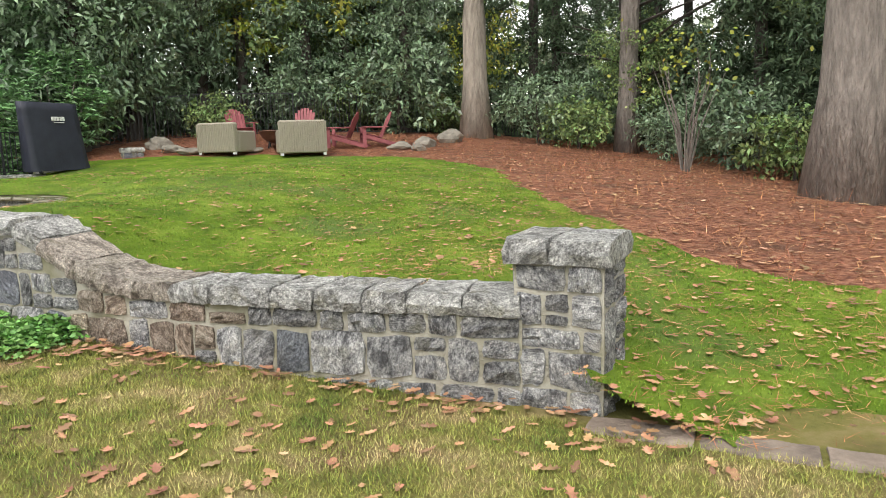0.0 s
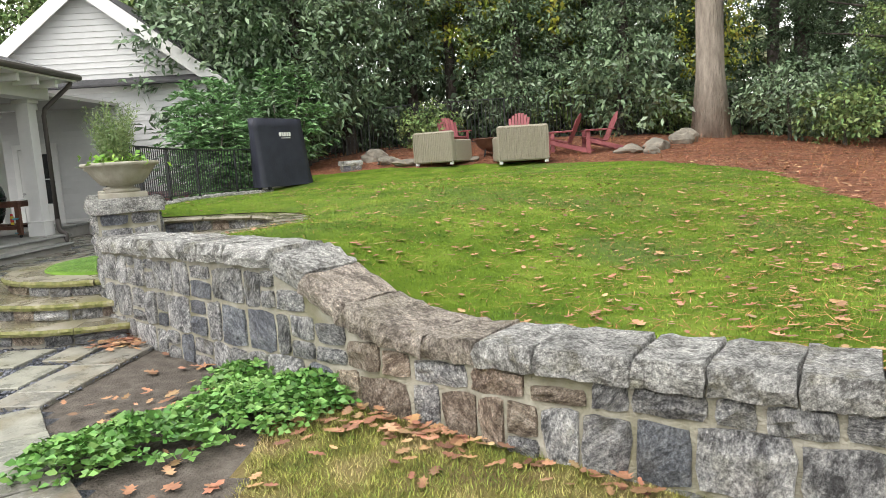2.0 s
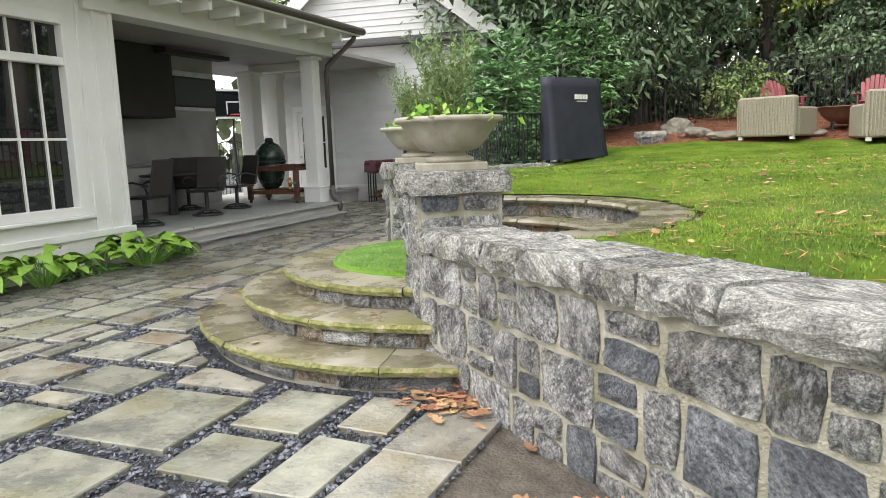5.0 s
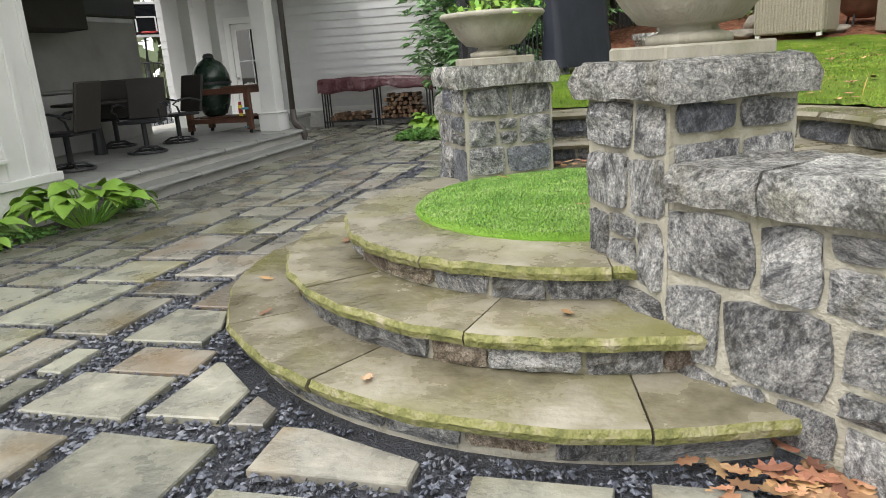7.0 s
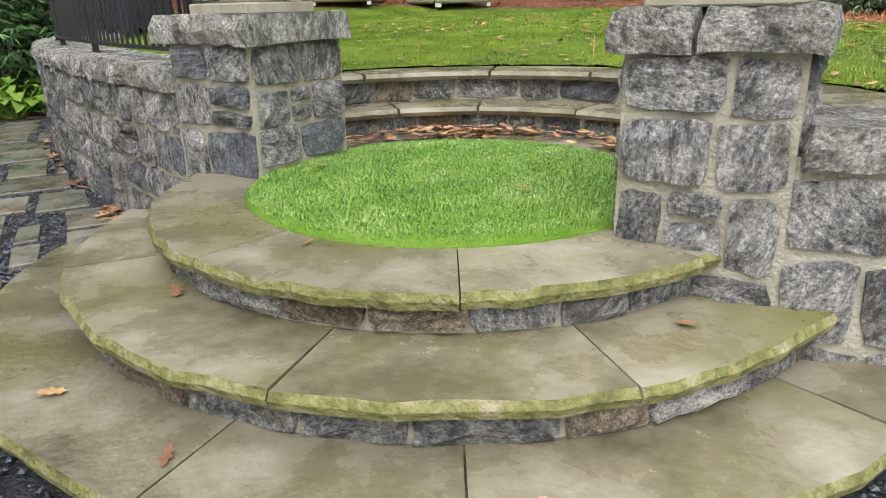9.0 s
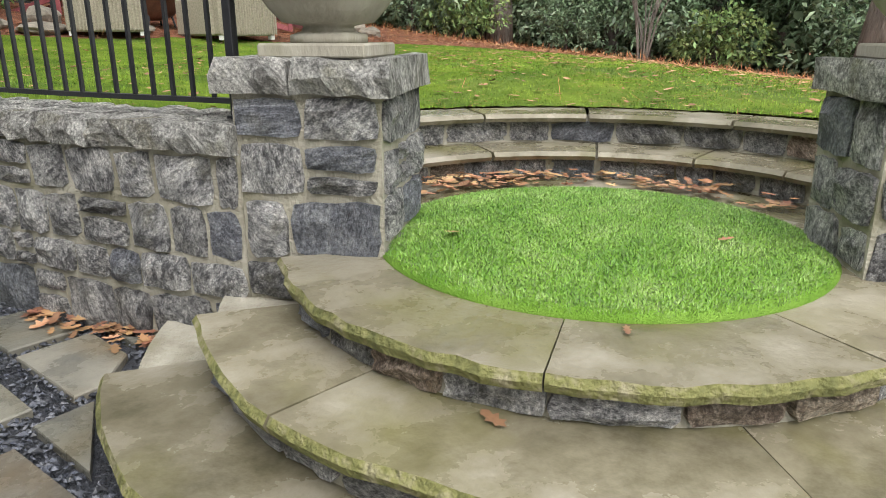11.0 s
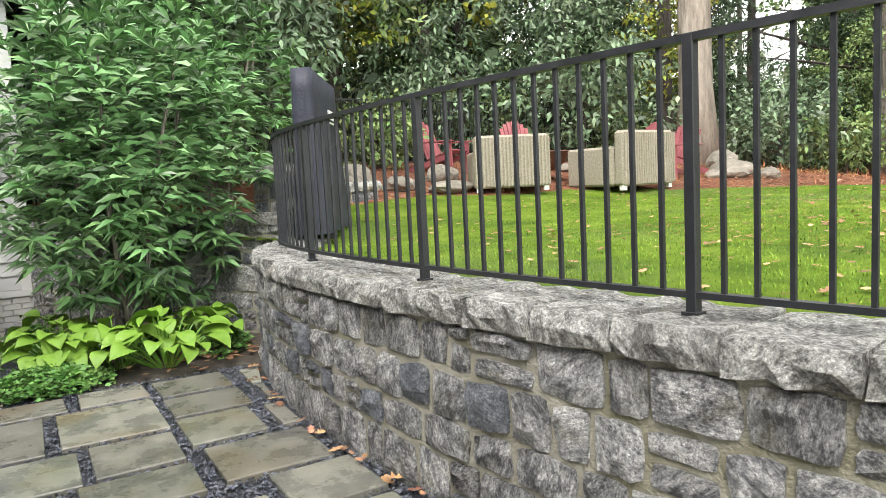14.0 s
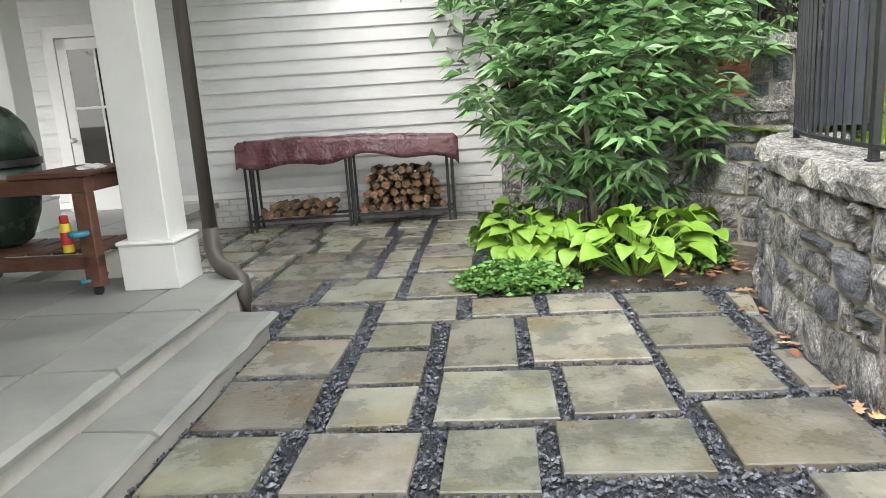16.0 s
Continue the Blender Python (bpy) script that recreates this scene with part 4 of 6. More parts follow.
        part("rake_board", bm, M_WHITE, root)
    root.matrix_local = GM
    return root


gable()
gd = hp("garden_door", bx(-3.31, GY - .05, .9, -2.61, GY - .03, 2.28), M_GLASS, "half-glazed white garden door")
for b in ((-3.56, GY - .06, .3, -3.42, GY + .02, 2.52), (-2.5, GY - .06, .3, -2.36, GY + .02, 2.52), (-3.56, GY - .06, 2.4, -2.36, GY + .02, 2.54), (-3.41, GY - .055, .32, -2.51, GY - .022, .9),
          (-3.41, GY - .055, .9, -3.29, GY - .022, 2.39), (-2.63, GY - .055, .9, -2.51, GY - .022, 2.39), (-3.41, GY - .055, 2.26, -2.51, GY - .022, 2.39),
          (-2.98, GY - .054, .9, -2.95, GY - .026, 2.26), (-3.3, GY - .054, 1.56, -2.62, GY - .026, 1.59)):
    part("door_frame", bx(*b, .004), M_WHITE, gd)
bm = lathe([(.012, 0), (.03, .005), (.03, .012), (.014, .02), (.014, .04), (.032, .05), (.034, .07), (.02, .085)], 14)
bmesh.ops.transform(bm, matrix=pose(-3.36, GY - .056, 1.2, 90), verts=bm.verts)
part("door_knob", bm, M_STEEL, gd, "nickel door knob")
gd.matrix_local = GM


# ---- garden things ----
def fence_run(points, name, label, group, height=.86, gap=.105, post_every=16, foot=.06, posts=()):
    """An iron picket fence along points (x, y, z of the ground), built post by post; posts: their runs, if uneven."""
    root = tagged(new(name), label, "fence", group)
    pts = [Vector(p) for p in points]
    d = [0.0]
    for a, b in zip(pts, pts[1:]):
        d.append(d[-1] + (b - a).length)

    def at(s):
        return Vector([float(np.interp(s, d, [p[k] for p in pts])) for k in range(3)])

    n = int(d[-1] / gap)
    picket = bpy.data.meshes.new("picket")
    bm = bx(-.008, -.008, foot, .008, .008, height)
    bm.to_mesh(picket)
    bm.free()
    picket.materials.append(M_IRON)
    post = bpy.data.meshes.new("post")
    bm = bx(-.02, -.02, 0, .02, .02, height + .02, .003)
    box(bm, -.03, -.03, 0, .03, .03, .012)
    bm.to_mesh(post)
    bm.free()
    post.materials.append(M_IRON)
    bars = [(i * d[-1] / n, i % post_every == 0) for i in range(n + 1)]
    if posts:
        bars = []
        for a, b in zip(posts, list(posts[1:]) + [d[-1]]):
            k = max(1, round((b - a) / gap))
            bars += [(a + (b - a) * i / k, i == 0) for i in range(k)]
    for s, is_post in bars:
        p, q = at(s), at(min(s + .05, d[-1])) - at(max(s - .05, 0))
        ob = new("post" if is_post else "picket", post if is_post else picket)
        ob.parent = root
        ob.matrix_world = pose(p.x, p.y, p.z, 0, 0, math.degrees(math.atan2(q.y, q.x)))
    k = max(2, int(d[-1] / .25))
    for z, h in ((foot, .022), (height - .005, .026)):
        bm, prev = bmesh.new(), None
        for i in range(k + 1):
            s = d[-1] * i / k
            p, q = at(s), (at(min(s + .05, d[-1])) - at(max(s - .05, 0))).normalized()
            w = Vector((-q.y, q.x, 0)).normalized() * .019
            ring = [bm.verts.new(p + w * sx + Vector((0, 0, z + dz))) for sx, dz in ((-1, 0), (1, 0), (1, h), (-1, h))]
            if prev:
                for j in range(4):
                    bm.faces.new((prev[j], prev[(j + 1) % 4], ring[(j + 1) % 4], ring[j]))
            else:
                bm.faces.new(ring)
            prev = ring
        bm.faces.new(list(reversed(prev)))
        bmesh.ops.recalc_face_normals(bm, faces=bm.faces)
        part("rail", bm, M_IRON, root)
    return root


run = []
for s in np.linspace(.10, LEN_C, 60):
    p, _, _ = on_c(float(s), .18)
    run.append((p.x, p.y, TOP_C))
fence_run(run, "iron_fence", "black iron picket fence standing on the curved stone wall", "black iron fences", .92, .112, posts=(.03, 1.90, 3.40, 4.88, 6.4))
rear = [(x, y, float(lawn_z(x, y)) - .02) for x, y in ((-9.5, 22.4), (-7, 23.4), (-4, 24.4), (0, 25.2), (4, 25.8), (7, 26.2))]
fence_run(rear, "iron_fence", "black iron picket fence along the edge of the woods", "black iron fences", 1.35, .12, 18)

# retaining wall behind the shrub bed
rb = tagged(new("wall_rear"), "dark weathered granite retaining wall behind the shrub bed", "stone wall", kind="structure")
ra, rbp = Vector((-6.85, 18.35, 0)), Vector((-9.35, 21.0, 0))
rd = (rbp - ra).normalized()
rl = (rbp - ra).length
rang = math.degrees(math.atan2(-rd.y, -rd.x))
bm = bx(-rl, -.006, -.3, 0, .4, 1.15)
ob = part("core", bm, M_MORTAR, rb, "mortar core")
ob.matrix_world = pose(ra.x, ra.y, 0, 0, 0, rang)
bpy.context.view_layer.update()
lay("stone", STONES, STONE_SIZE, rubble(rl, 1.15, 61), lambda s, z: pose(ra.x, ra.y, 0, 0, 0, rang) @ pose(s - rl, -.002, z), rb, [M_STONE, M_STONE_BLUE, M_STONE], 62)
for k in range(7):
    ob = part("cap_stone", rough_slab(rl / 7 - .012, .5, .12, 800 + k), M_CAP, rb, "rock-faced cap stone")
    ob.matrix_world = pose(ra.x, ra.y, 1.14, 0, 0, rang) @ pose(-rl + rl * (k + .5) / 7, .21, 0)
pillar("pillar_rear", (-6.75, 18.75), 25, .24, .6, 1.75, .12, 66, "square weathered granite pier beside the iron fence")
pillar("pillar_lawn", (-5.35, 20.45), 20, .24, 1.0, 1.55, .12, 68, "low stacked stone pier at the edge of the pine straw")


def urn(c, z, name_label):
    root = empty("planter", pose(c[0], c[1], z, 0, 0, 30), name_label, "planter", "cast stone planters on the pillars")
    part("base_slab", bx(-.22, -.22, 0, .22, .22, .055, .008), M_CONC, root, "square cast stone slab")
    bm = lathe([(.17, .055), (.17, .085), (.12, .10), (.11, .12), (.20, .135), (.255, .19), (.30, .25), (.345, .305), (.375, .31), (.385, .33), (.375, .345), (.34, .345), (.32, .30), (.02, .29)], 80)
    for v in bm.verts:
        a, rad = math.atan2(v.co.y, v.co.x), math.hypot(v.co.x, v.co.y)
        flute = .93 * (1 + (.022 * abs(math.cos(10 * a)) - .011 if .13 < v.co.z < .29 and rad > .15 else 0))
        v.co.x, v.co.y = v.co.x * flute, v.co.y * flute
    part("bowl", bm, M_CONC, root, "weathered shallow cast stone bowl", True)
    part("soil", lathe([(.29, .29), (.285, .315), (.01, .325)], 32), M_DIRT, root, "dark potting soil", True)
    return root


PBC, PCC = (-4.93, 8.87), (-6.157, 10.832)
urn(PBC, 1.25, "wide cast stone bowl planter on a granite pillar, with rosemary")
urn(PCC, 1.25, "wide cast stone bowl planter on a granite pillar, with rosemary")


def table_cover():
    root = empty("covered_table", pose(-6.47, 18.33, float(lawn_z(-6.47, 18.33)), 0, 0, 62), "folded game table under a dark navy cover on the lawn", "covered table")
    bm = bmesh.new()
    nx, nz = 10, 8
    def ringz(z, w, d, lean):
        out = []
        for sx, sy in [(-1 + 2 * i / nx, -1) for i in range(nx)] + [(1, -1 + 2 * i / 3) for i in range(3)] + [(1 - 2 * i / nx, 1) for i in range(nx)] + [(-1, 1 - 2 * i / 3) for i in range(3)]:
            fold = .012 * math.sin(11 * sx + 5 * z) * (1.6 - z) * .8
            out.append(bm.verts.new((sx * w + lean, sy * d + fold, z)))
        return out
    prev = None
    for k in range(nz + 1):
        z = .06 + 1.55 * k / nz
        q = ringz(z + (.02 * math.sin(k) if k == 0 else 0), .78 - .05 * k / nz, .17 - .08 * min(1, 1.25 * k / nz), -.12 * k / nz)
        if prev:
            for i in range(len(q)):
                bm.faces.new((prev[i], prev[(i + 1) % len(q)], q[(i + 1) % len(q)], q[i]))
        prev = q
    bm.faces.new(prev)
    bmesh.ops.recalc_face_normals(bm, faces=bm.faces)
    part("cover", bm, M_COVER, root, "dark navy fabric cover", True)
    bm = bmesh.new()
    # plain bars in place of a printed name
    for i in range(5):
        box(bm, -.14 + i * .075, -.118, 1.20, -.085 + i * .075, -.105, 1.29, m=Matrix.Identity(4))
    box(bm, -.08, -.12, 1.155, .2, -.105, 1.17)
    bmesh.ops.transform(bm, matrix=pose(0, 0, 0, 0, 0, 0) @ pose(0, -.012, 0), verts=bm.verts)
    part("print", bm, M_CLOTH_W, root, "white printed bars")
    for x in (-.6, .6):
        for y in (-.16, .16):
            bm = lathe([(.02, -.02), (.05, -.02), (.05, .02), (.02, .02)], 14)
            bmesh.ops.transform(bm, matrix=pose(x, y, .05, 0, 90, 0), verts=bm.verts)
            part("caster", bm, M_IRON, root, "black caster wheel")
    return root


table_cover()


def wicker_chair():
    root = empty("wicker_chair", Matrix.Identity(4), "boxy beige wicker lounge chair on the lawn by the fire bowl", "lounge chair", "chairs round the fire bowl")
    part("seat", bx(-.42, -.40, .06, .42, .42, .36, .03), M_WICKER, root)
    bm = bx(-.45, -.46, .05, .45, -.30, .74, .035)
    back = part("backrest", bm, M_WICKER, root)
    for i in range(22):
        part("rib", tube([(-.43 + i * .041, -.465, .07), (-.43 + i * .041, -.468, .71)], .012, 6), M_WICKER, back)
    for s in (-1, 1):
        part("arm", bx(s * .45 - .09 * (s > 0) - 0, -.29, .05, s * .45 + .09 * (s < 0), .44, .55, .03), M_WICKER, root)
    part("cushion", bx(-.33, -.28, .362, .33, .40, .46, .03), M_WICKER, root, "beige seat cushion")
    for x in (-.40, .40):
        for y in (-.40, .38):
            part("foot", bx(x - .03, y - .03, 0, x + .03, y + .03, .06), M_WHITE, root, "pale foot")
    return root


def adirondack():
    root = empty("adirondack_chair", Matrix.Identity(4), "burgundy painted slatted wooden garden chair on the pine straw", "garden chair", "chairs round the fire bowl")
    for i in range(5):
        bm = bx(-.27, 0, -.011, .27, .085, .011, .003)
        bmesh.ops.transform(bm, matrix=pose(0, -.22 + i * .11, .27 + i * .028, 14), verts=bm.verts)
        part("seat_slat", bm, M_REDWOOD, root)
    for i in range(7):
        x = -.27 + i * .09
        h = .80 - .018 * (i - 3) ** 2
        bm = bx(-.04, -.011, 0, .04, .011, h, .004)
        bmesh.ops.transform(bm, matrix=pose(x * .88, -.22, .26, 24, x * 12, 0), verts=bm.verts)
        part("back_slat", bm, M_REDWOOD, root)
    for s in (-1, 1):
        bm = bx(-.07, -.42, -.012, .07, .34, .012, .01)
        bmesh.ops.transform(bm, matrix=pose(s * .34, .02, .56), verts=bm.verts)
        part("arm", bm, M_REDWOOD, root)
        part("front_leg", bx(s * .30 - .015, .22, 0, s * .30 + .015, .32, .55, .004), M_REDWOOD, root)
        bm = bx(-.013, -.85, -.05, .013, .30, .05, .004)
        bmesh.ops.transform(bm, matrix=pose(s * .27, 0, .24, 16), verts=bm.verts)
        part("back_leg", bm, M_REDWOOD, root)
    return root


def stand(ob, x, y, turn, sink=.01, z=None):
    ob.matrix_world = pose(x, y, (float(lawn_z(x, y)) if z is None else z) - sink, 0, 0, turn)
    return ob


wc = stand(wicker_chair(), -2.87, 20.3, -24)
wc.matrix_world = wc.matrix_world @ Matrix.Diagonal((1.25, 1.2, 1.12, 1))
copy_thing(wc, pose(-.92, 19.95, float(lawn_z(-.92, 19.95)) - .01, 0, 0, 8) @ Matrix.Diagonal((1.1, 1.1, 1.1, 1)))
ad = stand(adirondack(), -2.75, 22.5, -150, 0)
for x, y, a in ((-.95, 22.6, 170), (.15, 20.9, 75), (1.05, 20.75, 95)):
    copy_thing(ad, pose(x, y, float(lawn_z(x, y)), 0, 0, a))

fb = empty("fire_bowl", pose(-1.6, 21.2, float(lawn_z(-1.6, 21.2)), 0, 0, 0), "dark rusted steel fire bowl on short legs", "fire bowl")
part("bowl", lathe([(.10, .12), (.30, .18), (.44, .30), (.52, .46), (.55, .47), (.52, .49), (.42, .36), (.05, .22)], 32), M_WOOD, fb, "rusted steel bowl", True)
for k in range(4):
    a = radians(45 + 90 * k)
    part("leg", tube([(.3 * math.cos(a), .3 * math.sin(a), .24), (.36 * math.cos(a), .36 * math.sin(a), 0)], .02, 6), M_IRON, fb)


def boulder(x, y, sx, sy, sz, seed, base=None):
    r = rng(seed)
    bm = bmesh.new()
    bmesh.ops.create_icosphere(bm, subdivisions=3, radius=1)
    o = Vector((r.random() * 50, r.random() * 50, 0))
    for v in bm.verts:
        n = noise.noise(v.co * 1.1 + o) * .35 + noise.noise(v.co * 3 + o) * .12
        v.co = Vector((v.co.x * sx, v.co.y * sy, v.co.z * sz)) * (1 + n)
    ob = part("boulder", bm, M_ROCK)
    ob.matrix_world = pose(x, y, (float(lawn_z(x, y)) if base is None else base) + sz * .3, 0, 0, r.uniform(0, 180))
    return tagged(ob, "weathered tan field boulder resting in pine straw", "boulder", "boulders round the fire bowl")


for k, (x, y, a, b, c) in enumerate(((1.75, 20.1, .4, .25, .14), (2.5, 20.6, .42, .3, .2), (2.2, 19.6, .25, .2, .14), (-3.75, 20.5, .5, .3, .12), (-4.4, 20.9, .35, .3, .14), (-3.4, 21.5, .35, .25, .2),
                                     (-2.2, 20.6, .25, .2, .1), (3.4, 21.6, .4, .35, .28), (-4.9, 21.6, .4, .3, .25), (-.2, 22.0, .3, .25, .15))):
    boulder(x, y, a, b, c, 900 + k)


# ---- porch and patio things ----
def wood_rack():
    root = empty("firewood_rack", HM @ GM @ pose(0, GY - .46, 0), "long black steel firewood rack under a burgundy vinyl cover", "firewood rack")
    L = 1.2
    for x in (-L, -L + .06, -.03, .03, L - .06, L):
        for y in (-.17, .17):
            part("upright", bx(x - .014, y - .014, .0, x + .014, y + .014, .98, .003), M_IRON, root)
    for x0, x1 in ((-L, -.03), (.03, L)):
        for y in (-.17, .17):
            part("rail", bx(x0, y - .014, .13, x1, y + .014, .16, .003), M_IRON, root)
    bm = bmesh.new()
    nx, ny = 60, 14
    r = rng(3)
    grid = []
    for j in range(ny + 1):
        v = j / ny
        row = []
        for i in range(nx + 1):
            u = i / nx
            x = -L - .08 + u * (2 * L + .16)
            w = abs(2 * v - 1)
            over = max(0, w - .45) / .55
            y = math.copysign(min(w / .45, 1) * .20 + over * .03, 2 * v - 1)
            z = 1.02 + .05 * math.sin(3.1 * u + 1) + .03 * u - over * (.26 + .05 * math.sin(7 * u) + .03 * math.sin(19 * u))
            n1 = noise.noise(Vector((x * 2.2, v * 9, 3))) * .03 + noise.noise(Vector((x * 6, v * 14, 7))) * .016
            z += n1 * (1 if over == 0 else .4)
            y += math.copysign(abs(noise.noise(Vector((x * 5, z * 3, 1)))) * .05 * over, y)
            if i in (0, nx):
                z -= .04
            row.append(bm.verts.new((x, y, z)))
        grid.append(row)
    for a, b in zip(grid, grid[1:]):
        for i in range(nx):
            bm.faces.new((a[i], a[i + 1], b[i + 1], b[i]))
    bmesh.ops.recalc_face_normals(bm, faces=bm.faces)
    bmesh.ops.solidify(bm, geom=bm.faces[:], thickness=.006)
    part("cover", bm, M_VINYL, root, "crumpled wet burgundy vinyl cover", True)
    return root


wood_rack()
log_meshes = []
for k in range(6):
    r = rng(400 + k)
    bm = bmesh.new()
    n = 5
    prof = [(r.uniform(.75, 1) * .055 * math.cos(a) * (1 if k % 2 else .8), r.uniform(.7, 1) * .055 * math.sin(a)) for a in np.linspace(0, 2 * math.pi, n, endpoint=False)]
    a = [bm.verts.new((x, -.19, z)) for x, z in prof]
    b = [bm.verts.new((x * .95, .19, z * .95)) for x, z in prof]
    bm.faces.new(a)
    bm.faces.new(list(reversed(b)))
    for i in range(n):
        bm.faces.new((a[i], b[i], b[(i + 1) % n], a[(i + 1) % n]))
    bmesh.ops.recalc_face_normals(bm, faces=bm.faces)
    me = bpy.data.meshes.new("log")
    bm.to_mesh(me)
    bm.free()
    me.materials.append(M_LOG)
    log_meshes.append(me)
r = rng(12)
for x0, x1, rows in ((-1.06, -.18, 2), (.14, 1.08, 6)):
    for j in range(rows):
        x = x0 + (.05 if j % 2 else 0) + (.1 * j if rows == 2 else .025 * j)
        while x < x1 - .03 * j:
            ob = new("log", r.choice(log_meshes))
            ob.matrix_world = HM @ GM @ pose(x + r.uniform(-.012, .012), GY - .46 + r.uniform(-.06, .04), .212 + j * .086 + r.uniform(-.008, .008), 0, r.uniform(0, 360), r.uniform(-16, 16))
            tagged(ob, "split firewood log stacked in the rack", "log", "stacked firewood logs")
            x += .098


def swivel_chair():
    root = empty("patio_chair", Matrix.Identity(4), "dark wrought iron swivel patio chair with a mesh back", "chair", "porch dining chairs")
    part("seat", bx(-.26, -.25, .42, .26, .27, .46, .02), M_IRON, root)
    bm = bx(-.26, -.02, 0, .26, .02, .56, .015)
    bmesh.ops.transform(bm, matrix=pose(0, -.27, .46, 12), verts=bm.verts)
    part("backrest", bm, M_HOOD, root, "dark mesh back")
    for s in (-1, 1):
        part("arm", tube([(s * .28, -.28, .62), (s * .31, -.05, .68), (s * .31, .15, .66), (s * .30, .24, .60), (s * .28, .16, .56), (s * .27, .12, .45)], .016, 6), M_IRON, root)
    part("stem", tube([(0, 0, .43), (0, 0, .08)], .035, 8), M_IRON, root)
    part("base_ring", tube([(.25 * math.cos(a), .25 * math.sin(a), .03) for a in np.linspace(0, 2 * math.pi, 25)], .018, 6), M_IRON, root)
    for k in range(4):
        a = radians(45 + 90 * k)
        part("base_arm", tube([(0, 0, .1), (.14 * math.cos(a), .14 * math.sin(a), .09), (.25 * math.cos(a), .25 * math.sin(a), .03)], .015, 6), M_IRON, root)
    return root


ch = swivel_chair()
ch.matrix_world = HM @ pose(-1.0, -1.1, .327, 0, 0, 200)
copy_thing(ch, HM @ pose(-1.35, .15, .327, 0, 0, 160))
copy_thing(ch, HM @ pose(-2.2, -.2, .327, 0, 0, 40))
copy_thing(ch, HM @ pose(-.9, -2.6, .327, 0, 0, 100))
tb = empty("patio_table", HM @ pose(-1.85, -1.0, .327), "dark round wrought iron porch table", "table")
part("tabletop", lathe([(.05, .69), (.5, .69), (.52, .71), (.5, .73), (.05, .73)], 32), M_HOOD, tb)
part("pedestal", tube([(0, 0, .70), (0, 0, .0)], [.05, .09], 10), M_IRON, tb)
gr = empty("gas_grill", HM @ pose(BX + .5, -1.9, .327), "built-in stainless gas grill under the hood", "grill")
part("cabinet", bx(-.4, -1.1, 0, .35, 2.2, .86, .01), M_PLASTER_SHADED, gr, "pale masonry counter")
part("worktop", bx(-.42, -1.13, .862, .39, 2.23, .90, .008), M_PORCH, gr, "stone worktop")
bm = lathe([(.32, -.42), (.32, .42)], 20)
bmesh.ops.transform(bm, matrix=pose(0, .1, 1.0, 90) , verts=bm.verts)
part("lid", bm, M_STEEL, gr, "steel grill lid", True)


def egg_cart():
    root = empty("grill_cart", HM @ pose(-1.28, 1.72, .327), "dark stained wooden cart holding a green ceramic grill", "grill cart")
    for b in ((-.75, -.36, .66, .50, -.27, .76), (-.75, .27, .66, .50, .36, .76), (-.75, -.265, .66, -.66, .265, .76), (.41, -.265, .66, .50, .265, .76), (-.75, -.36, .18, .50, -.27, .26), (-.75, .27, .18, .50, .36, .26)):
        part("rail", bx(*b, .005), M_WOOD, root)
    for i in range(4):
        part("top_board", bx(.02, -.38 + i * .19, .762, .53, -.20 + i * .19, .79, .004), M_WOOD, root)
    for i in range(7):
        part("shelf_slat", bx(-.73 + i * .175, -.262, .262, -.575 + i * .175, .262, .285, .004), M_WOOD, root)
    for x in (-.70, .45):
        for y in (-.315, .315):
            lg = part("leg", bx(x - .05, y - .045, .06, x + .05, y + .045, .66, .006), M_WOOD, root)
            bm = lathe([(.01, -.015), (.035, -.015), (.035, .015), (.01, .015)], 12)
            bmesh.ops.transform(bm, matrix=pose(x, y, .035, 0, 90, 0), verts=bm.verts)
            part("caster", bm, M_IRON, lg, "black caster")
    return root


egg_cart()
egg = empty("ceramic_grill", HM @ pose(-1.66, 1.72, .327), "dark green egg-shaped ceramic charcoal grill", "grill")
part("base", lathe([(.14, .29), (.20, .33), (.27, .5), (.31, .7), (.32, .83)], 32), M_GREEN, egg, "dimpled green ceramic base", True)
part("dome", lathe([(.32, .87), (.31, .98), (.27, 1.1), (.19, 1.2), (.10, 1.25), (.09, 1.27)], 32), M_GREEN, egg, "dimpled green ceramic dome", True)
part("band", lathe([(.315, .83), (.335, .83), (.335, .875), (.315, .875)], 32), M_IRON, egg, "black steel band")
part("chimney_cap", lathe([(.09, 1.27), (.095, 1.3), (.07, 1.34), (.04, 1.35)], 20), M_IRON, egg, "black vent cap", True)
can = empty("spray_can", HM @ pose(-.98, 1.40, .615), "red and yellow spray can on the cart shelf", "spray can")
part("body", lathe([(.032, 0), (.034, .005), (.034, .17), (.028, .185)], 16), M_YELLOW, can, "", True)
part("label", lathe([(.0345, .05), (.0352, .05), (.0352, .13), (.0345, .13)], 16), M_RED, can, "red label band")
part("cap", lathe([(.026, .185), (.026, .23), (.02, .235)], 14), M_RED, can, "red cap", True)
tape = empty("hose_tool", HM @ pose(-.86, 1.335, .74), "teal plastic tool hanging from the cart rail", "tool")
part("strap", tube([(0, 0, .04), (.01, -.012, -.08), (-.005, -.012, -.2), (.0, -.012, -.26)], .012, 6), M_TEAL, tape)
part("reel", lathe([(.02, -.015), (.06, -.015), (.065, 0), (.06, .015), (.02, .015)], 18), M_TEAL, tape)
tape.children[1].matrix_local = pose(0, -.02, -.3, 90)
rag = empty("rag", HM @ pose(-.88, 1.62, 1.117), "crumpled pale cloth lying on the cart", "rag")
bm = bmesh.new()
